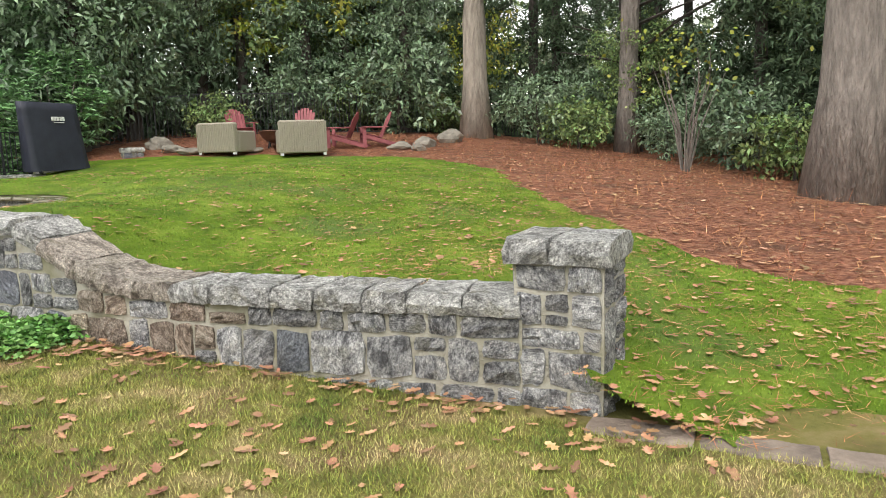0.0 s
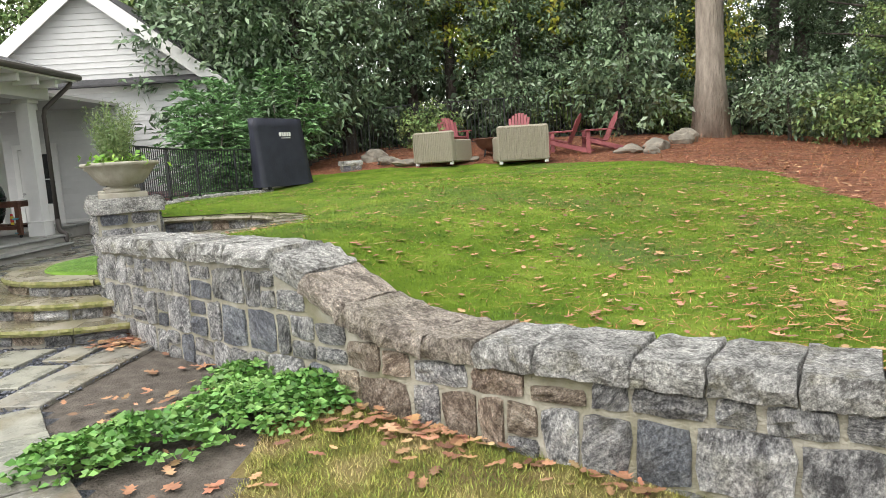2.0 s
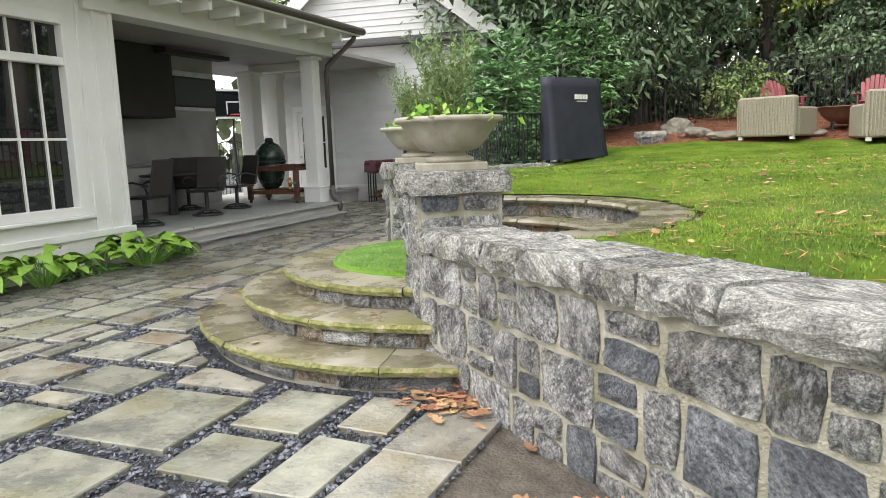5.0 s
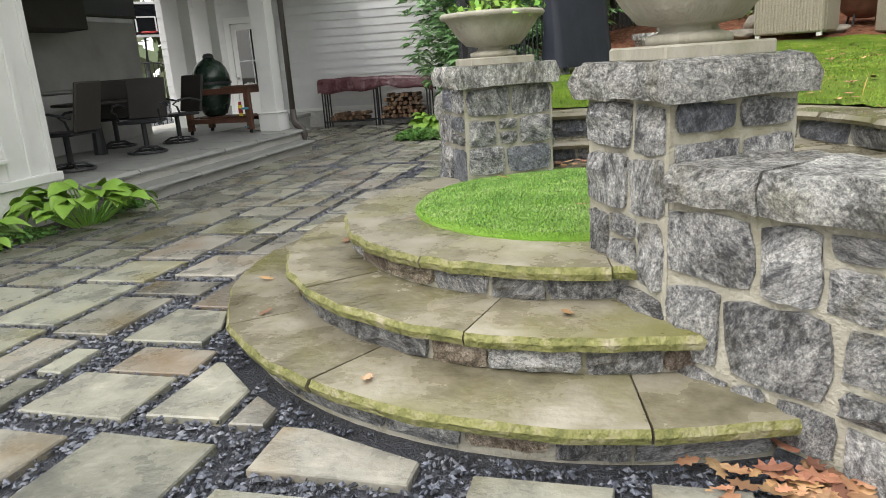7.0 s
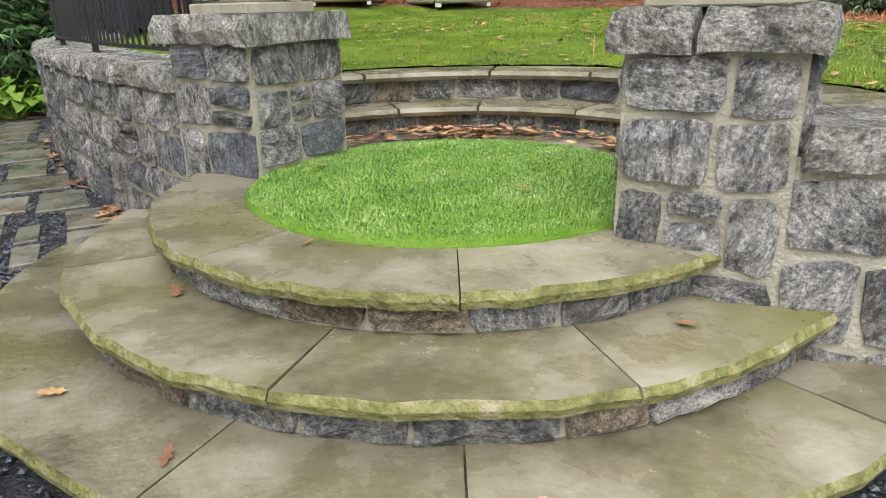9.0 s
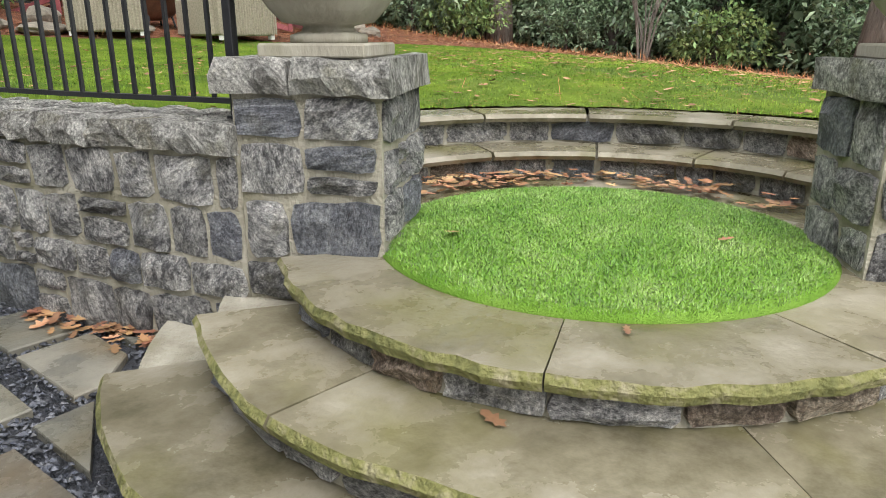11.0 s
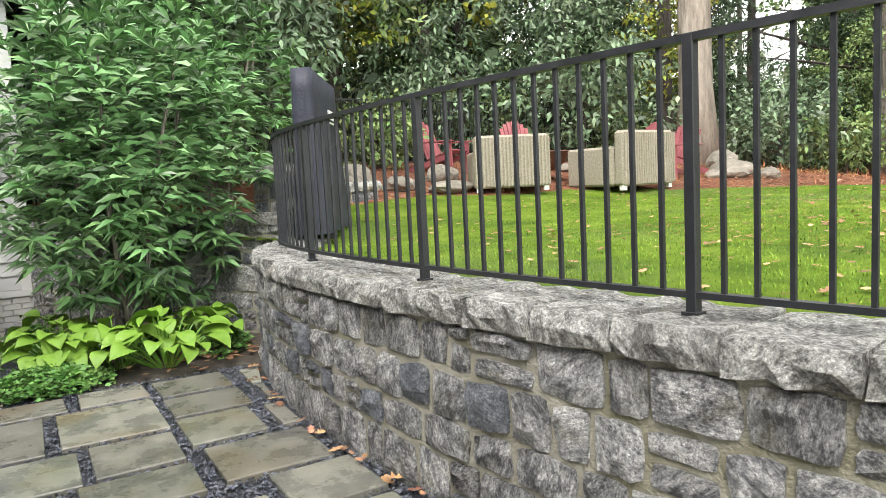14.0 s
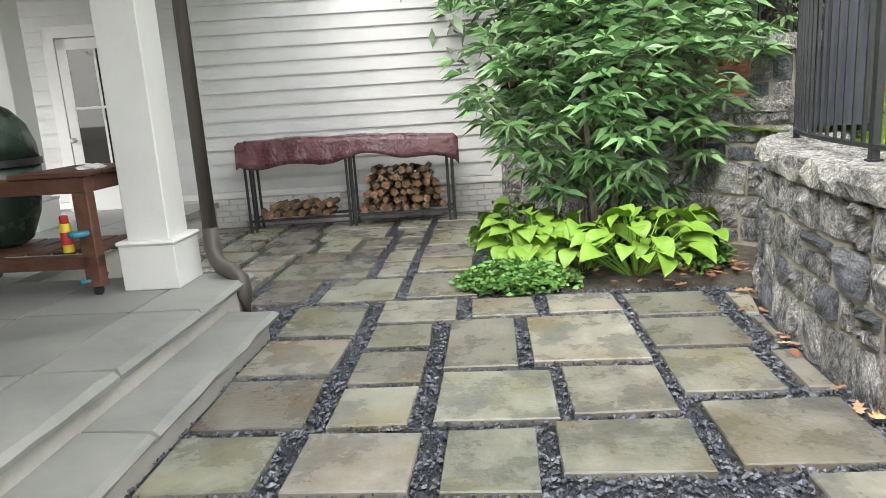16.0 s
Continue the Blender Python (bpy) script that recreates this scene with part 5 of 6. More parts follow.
bmesh.ops.create_icosphere(bm, subdivisions=3, radius=.09)
for v in bm.verts:
    v.co = Vector((v.co.x, v.co.y * .7, max(v.co.z, -.02) * .35)) * (1 + .5 * noise.noise(v.co * 22))
part("cloth", bm, M_CLOTH_W, rag)

# the yard behind the porch: a basketball hoop
hoop = empty("basketball_hoop", pose(-20, 24.1, -.02, 0, 0, 55), "basketball hoop with a clear backboard on a black pole", "basketball hoop")
part("pole", tube([(0, 0, 0), (0, .3, 1.6), (0, 0, 2.9)], .07, 8), M_IRON, hoop)
bb = part("backboard", bx(-.75, -.25, 2.55, .75, -.22, 3.55, .01), M_GLASS, hoop, "grey glass backboard")
for b in ((-.75, -.27, 3.48, .75, -.25, 3.55), (-.75, -.27, 2.55, .75, -.25, 2.62), (-.75, -.27, 2.62, -.69, -.25, 3.48), (.69, -.27, 2.62, .75, -.25, 3.48), (-.3, -.27, 3.1, .3, -.25, 3.14), (-.3, -.27, 2.7, -.26, -.25, 3.1), (.26, -.27, 2.7, .3, -.25, 3.1)):
    part("white_line", bx(*b), M_WHITE, bb)
part("rim", tube([(.23 * math.cos(a), -.52 + .23 * math.sin(a), 2.68) for a in np.linspace(0, 2 * math.pi, 25)], .014, 6), M_RED, hoop, "orange-red rim")

gate = empty("iron_gate", HM @ pose(-5.75, 5.6, 0, 0, 0, 38), "black iron garden gate with an arched top", "gate")
for i in range(11):
    x = -.5 + i * .1
    part("post" if i in (0, 10) else "picket", tube([(x, 0, 0), (x, 0, 1.45 + .25 * math.sqrt(max(0, 1 - (x / .5) ** 2)))], .025 if i in (0, 10) else .009, 6), M_IRON, gate)
part("arch", tube([(.5 * math.cos(a), 0, 1.45 + .25 * math.sin(a)) for a in np.linspace(0, math.pi, 17)], .018, 6), M_IRON, gate)
part("rail", bx(-.5, -.015, .12, .5, .015, .15), M_IRON, gate)

# neighbour's house far behind the trees
nb = empty("neighbour_house", pose(-17, 33, 0, 0, 0, 20), "brown brick neighbouring house behind the trees", "house")
part("wall", bx(-6, -4, -.3, 6, 4, 3.4), M_BRICK, nb)
bm = bmesh.new()
q = [bm.verts.new(v) for v in ((-6.5, -4.6, 3.3), (6.5, -4.6, 3.3), (6.5, 4.6, 3.3), (-6.5, 4.6, 3.3), (-5, 0, 5.8), (5, 0, 5.8))]
for f in ((0, 1, 5, 4), (1, 2, 5), (2, 3, 4, 5), (3, 0, 4), (3, 2, 1, 0)):
    bm.faces.new([q[i] for i in f])
part("roof", bm, M_ROOF, nb, "grey shingle roof")
for x in (-3, 0.5, 3.8):
    wd = part("window", bx(x - .5, -4.03, 1, x + .5, -4.0, 2.3), M_GLASS, nb)
    part("frame", bx(x - .57, -4.05, .93, x + .57, -4.031, 1.0), M_WHITE, wd)


# ---- plants ----
def leaves_mesh(name, pos, nor, size, width, seed, droop=0.0, fold=.0):
    """Many leaves as pointed quads. pos: leaf bases; nor: leaf directions; size: lengths."""
    g = np.random.default_rng(seed)
    n = len(pos)
    d = nor / np.maximum(np.linalg.norm(nor, axis=1, keepdims=True), 1e-6)
    ref = g.normal(size=(n, 3))
    ref[:, 2] += .6
    side = np.cross(d, ref)
    side /= np.maximum(np.linalg.norm(side, axis=1, keepdims=True), 1e-6)
    L = np.asarray(size).reshape(-1, 1) * np.ones((n, 1))
    W = L * width
    mid = pos + d * L * .5
    tip = pos + d * L - np.array([0, 0, 1]) * L * droop
    v = np.stack([pos, mid + side * W, tip, mid - side * W], 1).reshape(-1, 3)
    f = np.arange(4 * n).reshape(n, 4)
    me = bpy.data.meshes.new(name)
    me.vertices.add(len(v))
    me.vertices.foreach_set("co", v.astype(np.float32).ravel())
    me.loops.add(4 * n)
    me.loops.foreach_set("vertex_index", f.astype(np.int32).ravel())
    me.polygons.add(n)
    me.polygons.foreach_set("loop_start", (np.arange(n) * 4).astype(np.int32))
    me.update(calc_edges=True)
    return me


def unit(g, n):
    v = g.normal(size=(n, 3))
    return v / np.linalg.norm(v, axis=1, keepdims=True)


def crown_mesh(name, material, seed, rx, rz, z0, n_clump, per, leaf, width, clump_r, conic=0.0):
    """A crown of leaf clumps over an uneven volume, with gaps."""
    g = np.random.default_rng(seed)
    c = unit(g, n_clump) * (g.random((n_clump, 1)) ** .45)
    c[:, 2] = c[:, 2] * rz + z0 + rz
    taper = 1 - conic * np.clip((c[:, 2] - z0) / (2 * rz), 0, 1)
    lump = 1 + .35 * np.sin(3 * np.arctan2(c[:, 1], c[:, 0]) + seed) * np.cos(c[:, 2])
    c[:, 0] *= rx * taper * lump
    c[:, 1] *= rx * taper * lump
    p = (c[:, None, :] + unit(g, n_clump * per).reshape(n_clump, per, 3) * clump_r * g.random((n_clump, per, 1)) ** .6 * np.array([1, 1, .6])).reshape(-1, 3)
    out = unit(g, len(p)) + np.repeat(c - np.array([0, 0, z0 + rz]), per, 0) / max(rx, rz) * .6
    me = leaves_mesh(name, p, out, leaf * (.7 + .6 * g.random(len(p))), width, seed, .2)
    me.materials.append(material)
    return me


def trunk_bm(h, r0, r1, seed, flare=1.35, limbs=0, limb_z=.4, wob=.04):
    r = rng(seed)
    bm = bmesh.new()
    pts, rad = [], []
    for i in range(11):
        t = i / 10
        pts.append((wob * h * .3 * math.sin(2.1 * t + seed), wob * h * .3 * math.sin(1.7 * t + 2 * seed) * t, h * t))
        rad.append((r0 + (r1 - r0) * t) * (1 + (flare - 1) * math.exp(-t * h / (r0 * 1.6))))
    tube(pts, rad, 14, bm)
    for k in range(limbs):
        t = limb_z + (1 - limb_z) * (k + r.random()) / limbs
        a = r.uniform(0, 2 * math.pi)
        z = h * t
        ln = h * .28 * (1.15 - t) + .6
        tube([(0, 0, z), (math.cos(a) * ln * .5, math.sin(a) * ln * .5, z + ln * .25), (math.cos(a) * ln, math.sin(a) * ln, z + ln * .45)], [r1 * 1.2, r1 * .8, r1 * .25], 6, bm)
    return bm


def big_tree(x, y, z, h, r0, r1, material, seed, label, crown=None, lean=0):
    root = empty("tree", pose(x, y, z - .1, 0, lean, 40 * seed), label, "tree", "tall trees at the lawn's edge")
    part("trunk", trunk_bm(h, r0, r1, seed, 1.45, 9, .6), material, root, "", True)
    if crown:
        ob = new("crown", crown)
        ob.parent = root
    return root


CROWNS = {}
for k in range(3):
    CROWNS["green", k] = crown_mesh("crown", M_LEAF, 10 + k, 3.0, 3.6, 1.0, 200, 44, .17, .27, .5)
    CROWNS["dark", k] = crown_mesh("crown", M_LEAF_DARK, 20 + k, 2.8, 4.6, .2, 240, 46, .23, .12, .5, .75)
    CROWNS["blue", k] = crown_mesh("crown", M_LEAF_BLUE, 30 + k, 2.3, 3.0, .6, 200, 40, .17, .2, .42, .3)
for k in range(2):
    CROWNS["yellow", k] = crown_mesh("crown", M_LEAF_YELLOW, 40 + k, 2.2, 2.6, 2.5, 90, 16, .2, .3, .5)
    CROWNS["bush", k] = crown_mesh("crown", M_LEAF, 50 + k, 1.1, .8, .05, 110, 18, .13, .25, .28)
    CROWNS["darkbush", k] = crown_mesh("crown", M_LEAF_BLUE, 60 + k, 1.3, 1.0, .05, 130, 18, .14, .22, .3)
HIGH = crown_mesh("crown", M_LEAF, 70, 4.0, 3.2, 12.0, 240, 18, .32, .25, .8)

TRUNKS = []
for k, (h, r0, r1) in enumerate(((7.5, .16, .05), (11, .22, .08), (15, .20, .10))):
    me = bpy.data.meshes.new("trunk")
    bm = trunk_bm(h, r0, r1, 5 + k, 1.3, 7, .3)
    bm.to_mesh(me)
    bm.free()
    me.materials.append(M_BARK_DARK)
    TRUNKS.append(me)

LABELS = {"green": "broadleaf tree with mid green foliage at the wood's edge", "dark": "dark drooping hemlock at the wood's edge", "blue": "glossy dark magnolia at the wood's edge",
          "yellow": "thin tree with yellowing autumn leaves", "bush": "small leafy green shrub on pine straw", "darkbush": "dense dark evergreen shrub on pine straw"}


def plant_tree(kind, k, x, y, s, trunk=0, z=None, sz=None):
    zz = float(lawn_z(min(max(x, -14), 60), min(y, 90))) if z is None else z
    if z is None and (x < -8 and y < 24):
        zz = -.02
    bush = "bush" in kind
    root = empty("shrub" if bush else "tree", pose(x, y, zz - .05, 0, 0, (x * 71 + y * 37) % 360), LABELS[kind], "shrub" if bush else "tree", "shrubs of the wood's edge" if bush else "trees of the wood's edge")
    ob = new("crown", CROWNS[kind, k])
    ob.parent = root
    ob.scale = (s, s, sz or s)
    if bush:
        st = new("stem", TRUNKS[0])
        st.parent = root
        st.scale = (.35, .35, .16 * s)
    else:
        tr = new("trunk", TRUNKS[trunk])
        tr.parent = root
        tr.scale = (1, 1, s if trunk < 2 else 1)
    return root


# the three great trunks at the lawn's edge
big_tree(4.45, 23.2, 1.62, 19, .40, .27, M_BARK_PALE, 1, "tall pale-barked oak trunk rising from pine straw", HIGH)
big_tree(8.86, 21.1, 1.0, 18, .29, .2, M_BARK, 2, "tall grey pine trunk rising from pine straw", HIGH)
big_tree(8.4, 11.25, .3, 19, .52, .35, M_BARK, 3, "massive furrowed grey trunk at the edge of the pine straw", HIGH)
for k, (x, y, r0) in enumerate(((7.6, 27.5, .2), (9.3, 29.5, .17), (11.2, 27, .14), (1.8, 30.5, .18), (-1.6, 31.5, .15), (12.6, 24.5, .17), (14.2, 20.5, .15), (-5.5, 30, .16), (13.6, 16.8, .13))):
    big_tree(x, y, float(lawn_z(x, y)), 17, r0, r0 * .7, M_BARK_DARK, 4 + k, "slender dark pine trunk standing in the woods", HIGH)
r = rng(2024)
# left: magnolias and broadleaf trees behind the fence
for kind, k, x, y, s in (("blue", 0, -7.2, 23.2, 1.15), ("blue", 1, -9.6, 23.0, 1.3), ("green", 0, -11.5, 27, 1.2), ("blue", 2, -4.5, 26.5, 1.0), ("green", 1, -7.5, 28, 1.4), ("green", 2, -2.5, 29, 1.3),
                         ("green", 0, 1.0, 30, 1.3), ("blue", 0, -.8, 27, .95), ("yellow", 0, .4, 27.6, 1.1), ("blue", 1, 2.6, 26.0, 1.05), ("dark", 0, 5.8, 28.5, .95), ("dark", 1, 3.0, 31, 1.0), ("blue", 0, -7.2, 22.2, 1.0),
                         ("dark", 2, 8.6, 26.6, .85), ("dark", 0, 11, 23.5, .8), ("green", 1, 9.4, 21.8, .55), ("dark", 1, 12.2, 19.5, 1.0), ("dark", 2, 12.5, 16.2, .95), ("dark", 0, 12.8, 13.5, .9),
                         ("green", 2, 15.5, 18, 1.2), ("dark", 1, 15, 22, 1.4), ("dark", 2, 16.5, 13, 1.2), ("yellow", 1, 5.2, 24.9, .62), ("dark", 0, 15, 8.5, 1.1), ("green", 0, 18, 4, 1.3),
                         ("yellow", 1, -3.2, 27.2, .9), ("blue", 1, -8.2, 22.3, 1.35), ("blue", 2, -6.2, 24.2, 1.2), ("green", 1, -16, 29, 1.5), ("green", 2, -20, 34, 1.6), ("dark", 2, 20, 17, 1.5)):
    plant_tree(kind, k, x, y, s, r.randrange(3))
for i in range(15):
    x = -26 + 60 * i / 15 + r.uniform(-1.5, 1.5)
    y = 36 + r.uniform(-3, 10) - .012 * (x - 2) ** 2
    plant_tree(r.choice(["green", "green", "dark", "blue"]), r.randrange(3), x, y, r.uniform(1.2, 1.7), r.randrange(3), None, r.uniform(1.0, 1.5))
for i in range(14):
    plant_tree(r.choice(["green", "dark"]), r.randrange(3), 22 + r.uniform(0, 8), -2 + i * 2.6, r.uniform(1.2, 1.9), r.randrange(3))
for i in range(12):
    a = radians(180 + 16 * i)
    plant_tree("green", r.randrange(3), -4 + 46 * math.cos(a), 6 + 42 * math.sin(a), r.uniform(1.3, 1.8), r.randrange(3), -.2)
for kind, k, x, y, s in (("darkbush", 0, 2.2, 24.6, 1.5), ("darkbush", 1, 6.4, 22.4, 1.1), ("bush", 0, 7.4, 21.4, 1.0), ("darkbush", 0, 9.2, 19.2, .8), ("bush", 1, -3.6, 23.6, .85), ("bush", 0, 10.6, 15.6, 1.1),
                         ("darkbush", 1, 10.4, 17.3, 1.2), ("darkbush", 0, 11.2, 12.4, 1.2), ("bush", 1, 11.5, 10.6, 1.2), ("darkbush", 1, -1.2, 25.9, 1.2), ("bush", 0, 3.8, 25.4, 1.0), ("darkbush", 0, 8.4, 23.4, 1.3),
                         ("darkbush", 1, -6.0, 25.0, 1.1), ("bush", 1, -8.2, 22.6, .9), ("darkbush", 0, 11.0, 21.0, 1.3), ("darkbush", 1, 4.9, 26.6, 1.2), ("bush", 0, 0.6, 26.6, 1.1)):
    plant_tree(kind, k, x, y, s)

# far woods beyond what can be told apart
g = np.random.default_rng(91)
n = 15000
ang = g.uniform(-.35, math.pi + .5, n)
rad = g.uniform(46, 60, n)
hz = 10 * g.random(n) ** 1.5
keep = np.sin(ang * 21) * .35 + np.sin(ang * 47 + 1) * .25 + g.random(n) > hz / 11 * .9 - .1
pos = np.stack([rad * np.cos(ang), rad * np.sin(ang) + 4, hz], 1)[keep]
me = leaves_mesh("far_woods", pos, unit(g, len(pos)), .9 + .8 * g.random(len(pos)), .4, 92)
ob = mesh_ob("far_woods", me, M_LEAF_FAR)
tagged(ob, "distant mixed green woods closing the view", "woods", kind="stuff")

# dark undergrowth below the trees
g = np.random.default_rng(94)
n = 26000
x = g.uniform(-16, 22, n)
y = np.where(g.random(n) < .7, 27 + g.uniform(-1.2, 7, n) - .02 * np.maximum(x - 4, 0) ** 2, 30 + g.uniform(0, 8, n))
k = (y < 29.5 - .0 * x) | (x < 12)
side = g.random(n) < .3
x = np.where(side, 12.5 + g.uniform(-.6, 5, n), x)
y = np.where(side, g.uniform(3, 26, n), y)
z = lawn_z(np.clip(x, -14, 60), np.clip(y, 0, 90)) + 3.2 * g.random(n) ** 1.4 * (.6 + .4 * np.sin(1.3 * x + .7 * y))
me = leaves_mesh("undergrowth", np.stack([x, y, z], 1), unit(g, n), .28 + .22 * g.random(n), .28, 95, .2)
tagged(mesh_ob("undergrowth", me, M_LEAF_DARK), "dark tangled undergrowth below the trees", "undergrowth", kind="stuff")

# bare multi-stem shrub at the wood's edge
bs = empty("bare_shrub", pose(8.3, 16.5, .6), "bare grey multi-stemmed shrub in the pine straw", "shrub")
r = rng(55)
for k in range(16):
    a, o = r.uniform(0, 6.28), r.uniform(.3, 1.15)
    h = r.uniform(1.8, 3.0)
    part("stem", tube([(.08 * math.cos(a), .08 * math.sin(a), -.05), (o * .35 * math.cos(a), o * .35 * math.sin(a), h * .4), (o * .8 * math.cos(a + .2), o * .8 * math.sin(a + .2), h * .75), (o * 1.1 * math.cos(a), o * 1.1 * math.sin(a), h)], [.025, .018, .011, .004], 5), M_BARK, bs)
g = np.random.default_rng(3)
p = np.stack([g.normal(0, .75, 110), g.normal(0, .75, 110), g.uniform(1.8, 3.4, 110)], 1)
me = leaves_mesh("sparse_leaves", p, unit(g, 110), .10 + .06 * g.random(110), .35, 5)
mesh_ob("sparse_leaves", me, M_LEAF_YELLOW, bs, "sparse yellow-green leaves")


def rhododendron(x, y, z, spread, height, whorls, seed, label):
    root = empty("rhododendron", pose(x, y, z), label, "shrub", "rhododendrons by the stone wall")
    g = np.random.default_rng(seed)
    c = unit(g, whorls) * (g.random((whorls, 1)) ** .35)
    c = c * np.array([spread, spread * .8, height / 2]) + np.array([0, 0, height * .58])
    lump = 1 + .22 * np.sin(5 * np.arctan2(c[:, 1], c[:, 0]) + 2.1 * c[:, 2])
    c[:, :2] *= lump[:, None]
    k = 9
    a = np.linspace(0, 2 * np.pi, k, endpoint=False)[None, :] + g.random((whorls, 1)) * 6
    up = g.uniform(-.25, .55, (whorls, k))
    d = np.stack([np.cos(a), np.sin(a), up], -1)
    tilt = (c - np.array([0, 0, height * .45])) / max(spread, 1)
    d = d + tilt[:, None, :] * .5
    p = np.repeat(c[:, None, :], k, 1).reshape(-1, 3)
    me = leaves_mesh("foliage", p, d.reshape(-1, 3), .17 + .09 * g.random(len(p)), .105, seed, .25)
    mesh_ob("foliage", me, M_LEAF_RHODO, root, "long glossy whorled leaves")
    r = rng(seed)
    for i in range(6):
        aa = i * 1.05
        part("stem", tube([(.1 * math.cos(aa), .1 * math.sin(aa), -.1), (.3 * spread * math.cos(aa), .3 * spread * math.sin(aa), height * .4), (.6 * spread * math.cos(aa + .3), .5 * spread * math.sin(aa + .3), height * .8)], [.035, .025, .01], 6), M_BARK, root)
    return root


rhododendron(-8.35, 18.9, 0, 1.2, 3.5, 1000, 7, "large glossy green rhododendron hanging over the planting bed")
rhododendron(-8.05, 22.1, 1.0, 1.2, 4.6, 950, 8, "tall rhododendron behind the rear stone wall")
rhododendron(-7.1, 20.9, 1.2, 1.2, 2.8, 420, 9, "rhododendron behind the rear stone wall")


def hosta(x, y, z, n, spread, seed, label="lime green hosta clump with broad ribbed leaves"):
    root = empty("hosta", pose(x, y, z), label, "plant", "hostas")
    r = rng(seed)
    me = bpy.data.meshes.new("leaf")
    bm = bmesh.new()
    rows = []
    for i in range(6):
        t = i / 5
        w = .085 * math.sin(math.pi * min(t * .92 + .1, 1)) ** .8
        z2 = .06 * math.sin(2.4 * t) - .09 * t * t
        rows.append([bm.verts.new((-w, t * .23, z2 + .02)), bm.verts.new((0, t * .23, z2)), bm.verts.new((w, t * .23, z2 + .02))])
    for a, b in zip(rows, rows[1:]):
        for k in range(2):
            bm.faces.new((a[k], a[k + 1], b[k + 1], b[k]))
    bm.to_mesh(me)
    bm.free()
    me.polygons.foreach_set("use_smooth", [True] * len(me.polygons))
    me.materials.append(M_LEAF_LIME)
    for i in range(n):
        a = r.uniform(0, 360)
        o = spread * r.random() ** .6
        h = .1 + (.34 + .5 * max(spread - .4, 0)) * (1 - o / spread * .6) * r.uniform(.6, 1)
        px, py = o * math.cos(radians(a)), o * math.sin(radians(a))
        ob = new("leaf", me)
        ob.parent = root
        ob.matrix_local = pose(px, py, h, r.uniform(-30, 15), r.uniform(-25, 25), a - 90) @ Matrix.Scale(r.uniform(.75, 1.25), 4)
        part("stalk", tube([(px * .2, py * .2, 0), (px * .7, py * .7, h * .7), (px, py, h)], .006, 4), M_LEAF_LIME, root)
    return root


for x, y, n, s, k in ((-9.0, 18.15, 42, .50, 1), (-8.2, 17.8, 48, .55, 2), (-7.75, 18.3, 26, .42, 3), (-8.6, 18.0, 30, .48, 9), (-9.15, 19.2, 18, .3, 4), (-10.3, 9.7, 46, .42, 5), (-10.25, 11.1, 62, .5, 6), (-10.4, 9.1, 26, .35, 7), (-10.6, 8.4, 18, .3, 8)):
    hosta(x, y, -.02, n, s, 600 + k)


def ground_cover(name, pts, label, seed, h=.16, leaf=.05, material=None):
    g = np.random.default_rng(seed)
    p, d = [], []
    for x, y, rx, ry, n in pts:
        q = g.normal(size=(n, 2)) * .5
        q = q[(q ** 2).sum(1) < 1]
        z = h * (1 - (q ** 2).sum(1) * .7) * g.uniform(.45, 1.0, len(q))
        p.append(np.stack([x + q[:, 0] * rx, y + q[:, 1] * ry, base_z(x + q[:, 0] * rx, y + q[:, 1] * ry) + z], 1))
    p = np.concatenate(p)
    k = 4
    a = np.linspace(0, 2 * np.pi, k, endpoint=False)[None, :] + g.random((len(p), 1)) * 6
    d = np.stack([np.cos(a), np.sin(a), g.uniform(.1, .5, a.shape)], -1).reshape(-1, 3)
    me = leaves_mesh(name, np.repeat(p, k, 0), d, leaf * (.7 + .6 * g.random(len(d))), .3, seed, .2)
    return tagged(mesh_ob(name, me, material or M_LEAF_GROUND), label, "ground cover", kind="stuff")


ground_cover("ground_cover", [(-3.15, 5.75, .45, .35, 300), (-2.75, 6.2, .55, .45, 520), (-2.5, 6.45, .5, .3, 420), (-3.0, 6.7, .3, .3, 160), (-3.4, 5.5, .3, .25, 200)], "bright green low ground cover beside the stone wall", 71, .2, .055)
ground_cover("ground_cover", [(-9.12, 17.5, .5, .38, 1500), (-9.35, 19.4, .3, 1.2, 400), (-7.7, 18.2, .35, .6, 500), (-8.5, 18.6, .8, .6, 500)], "green low ground cover in the planting bed", 72, .22, .05)
ground_cover("ground_cover", [(-10.5, 10.4, .25, .6, 300), (-10.4, 11.7, .2, .4, 200), (-10.5, 8.8, .25, .6, 250)], "green low ground cover against the house", 73, .12, .045)


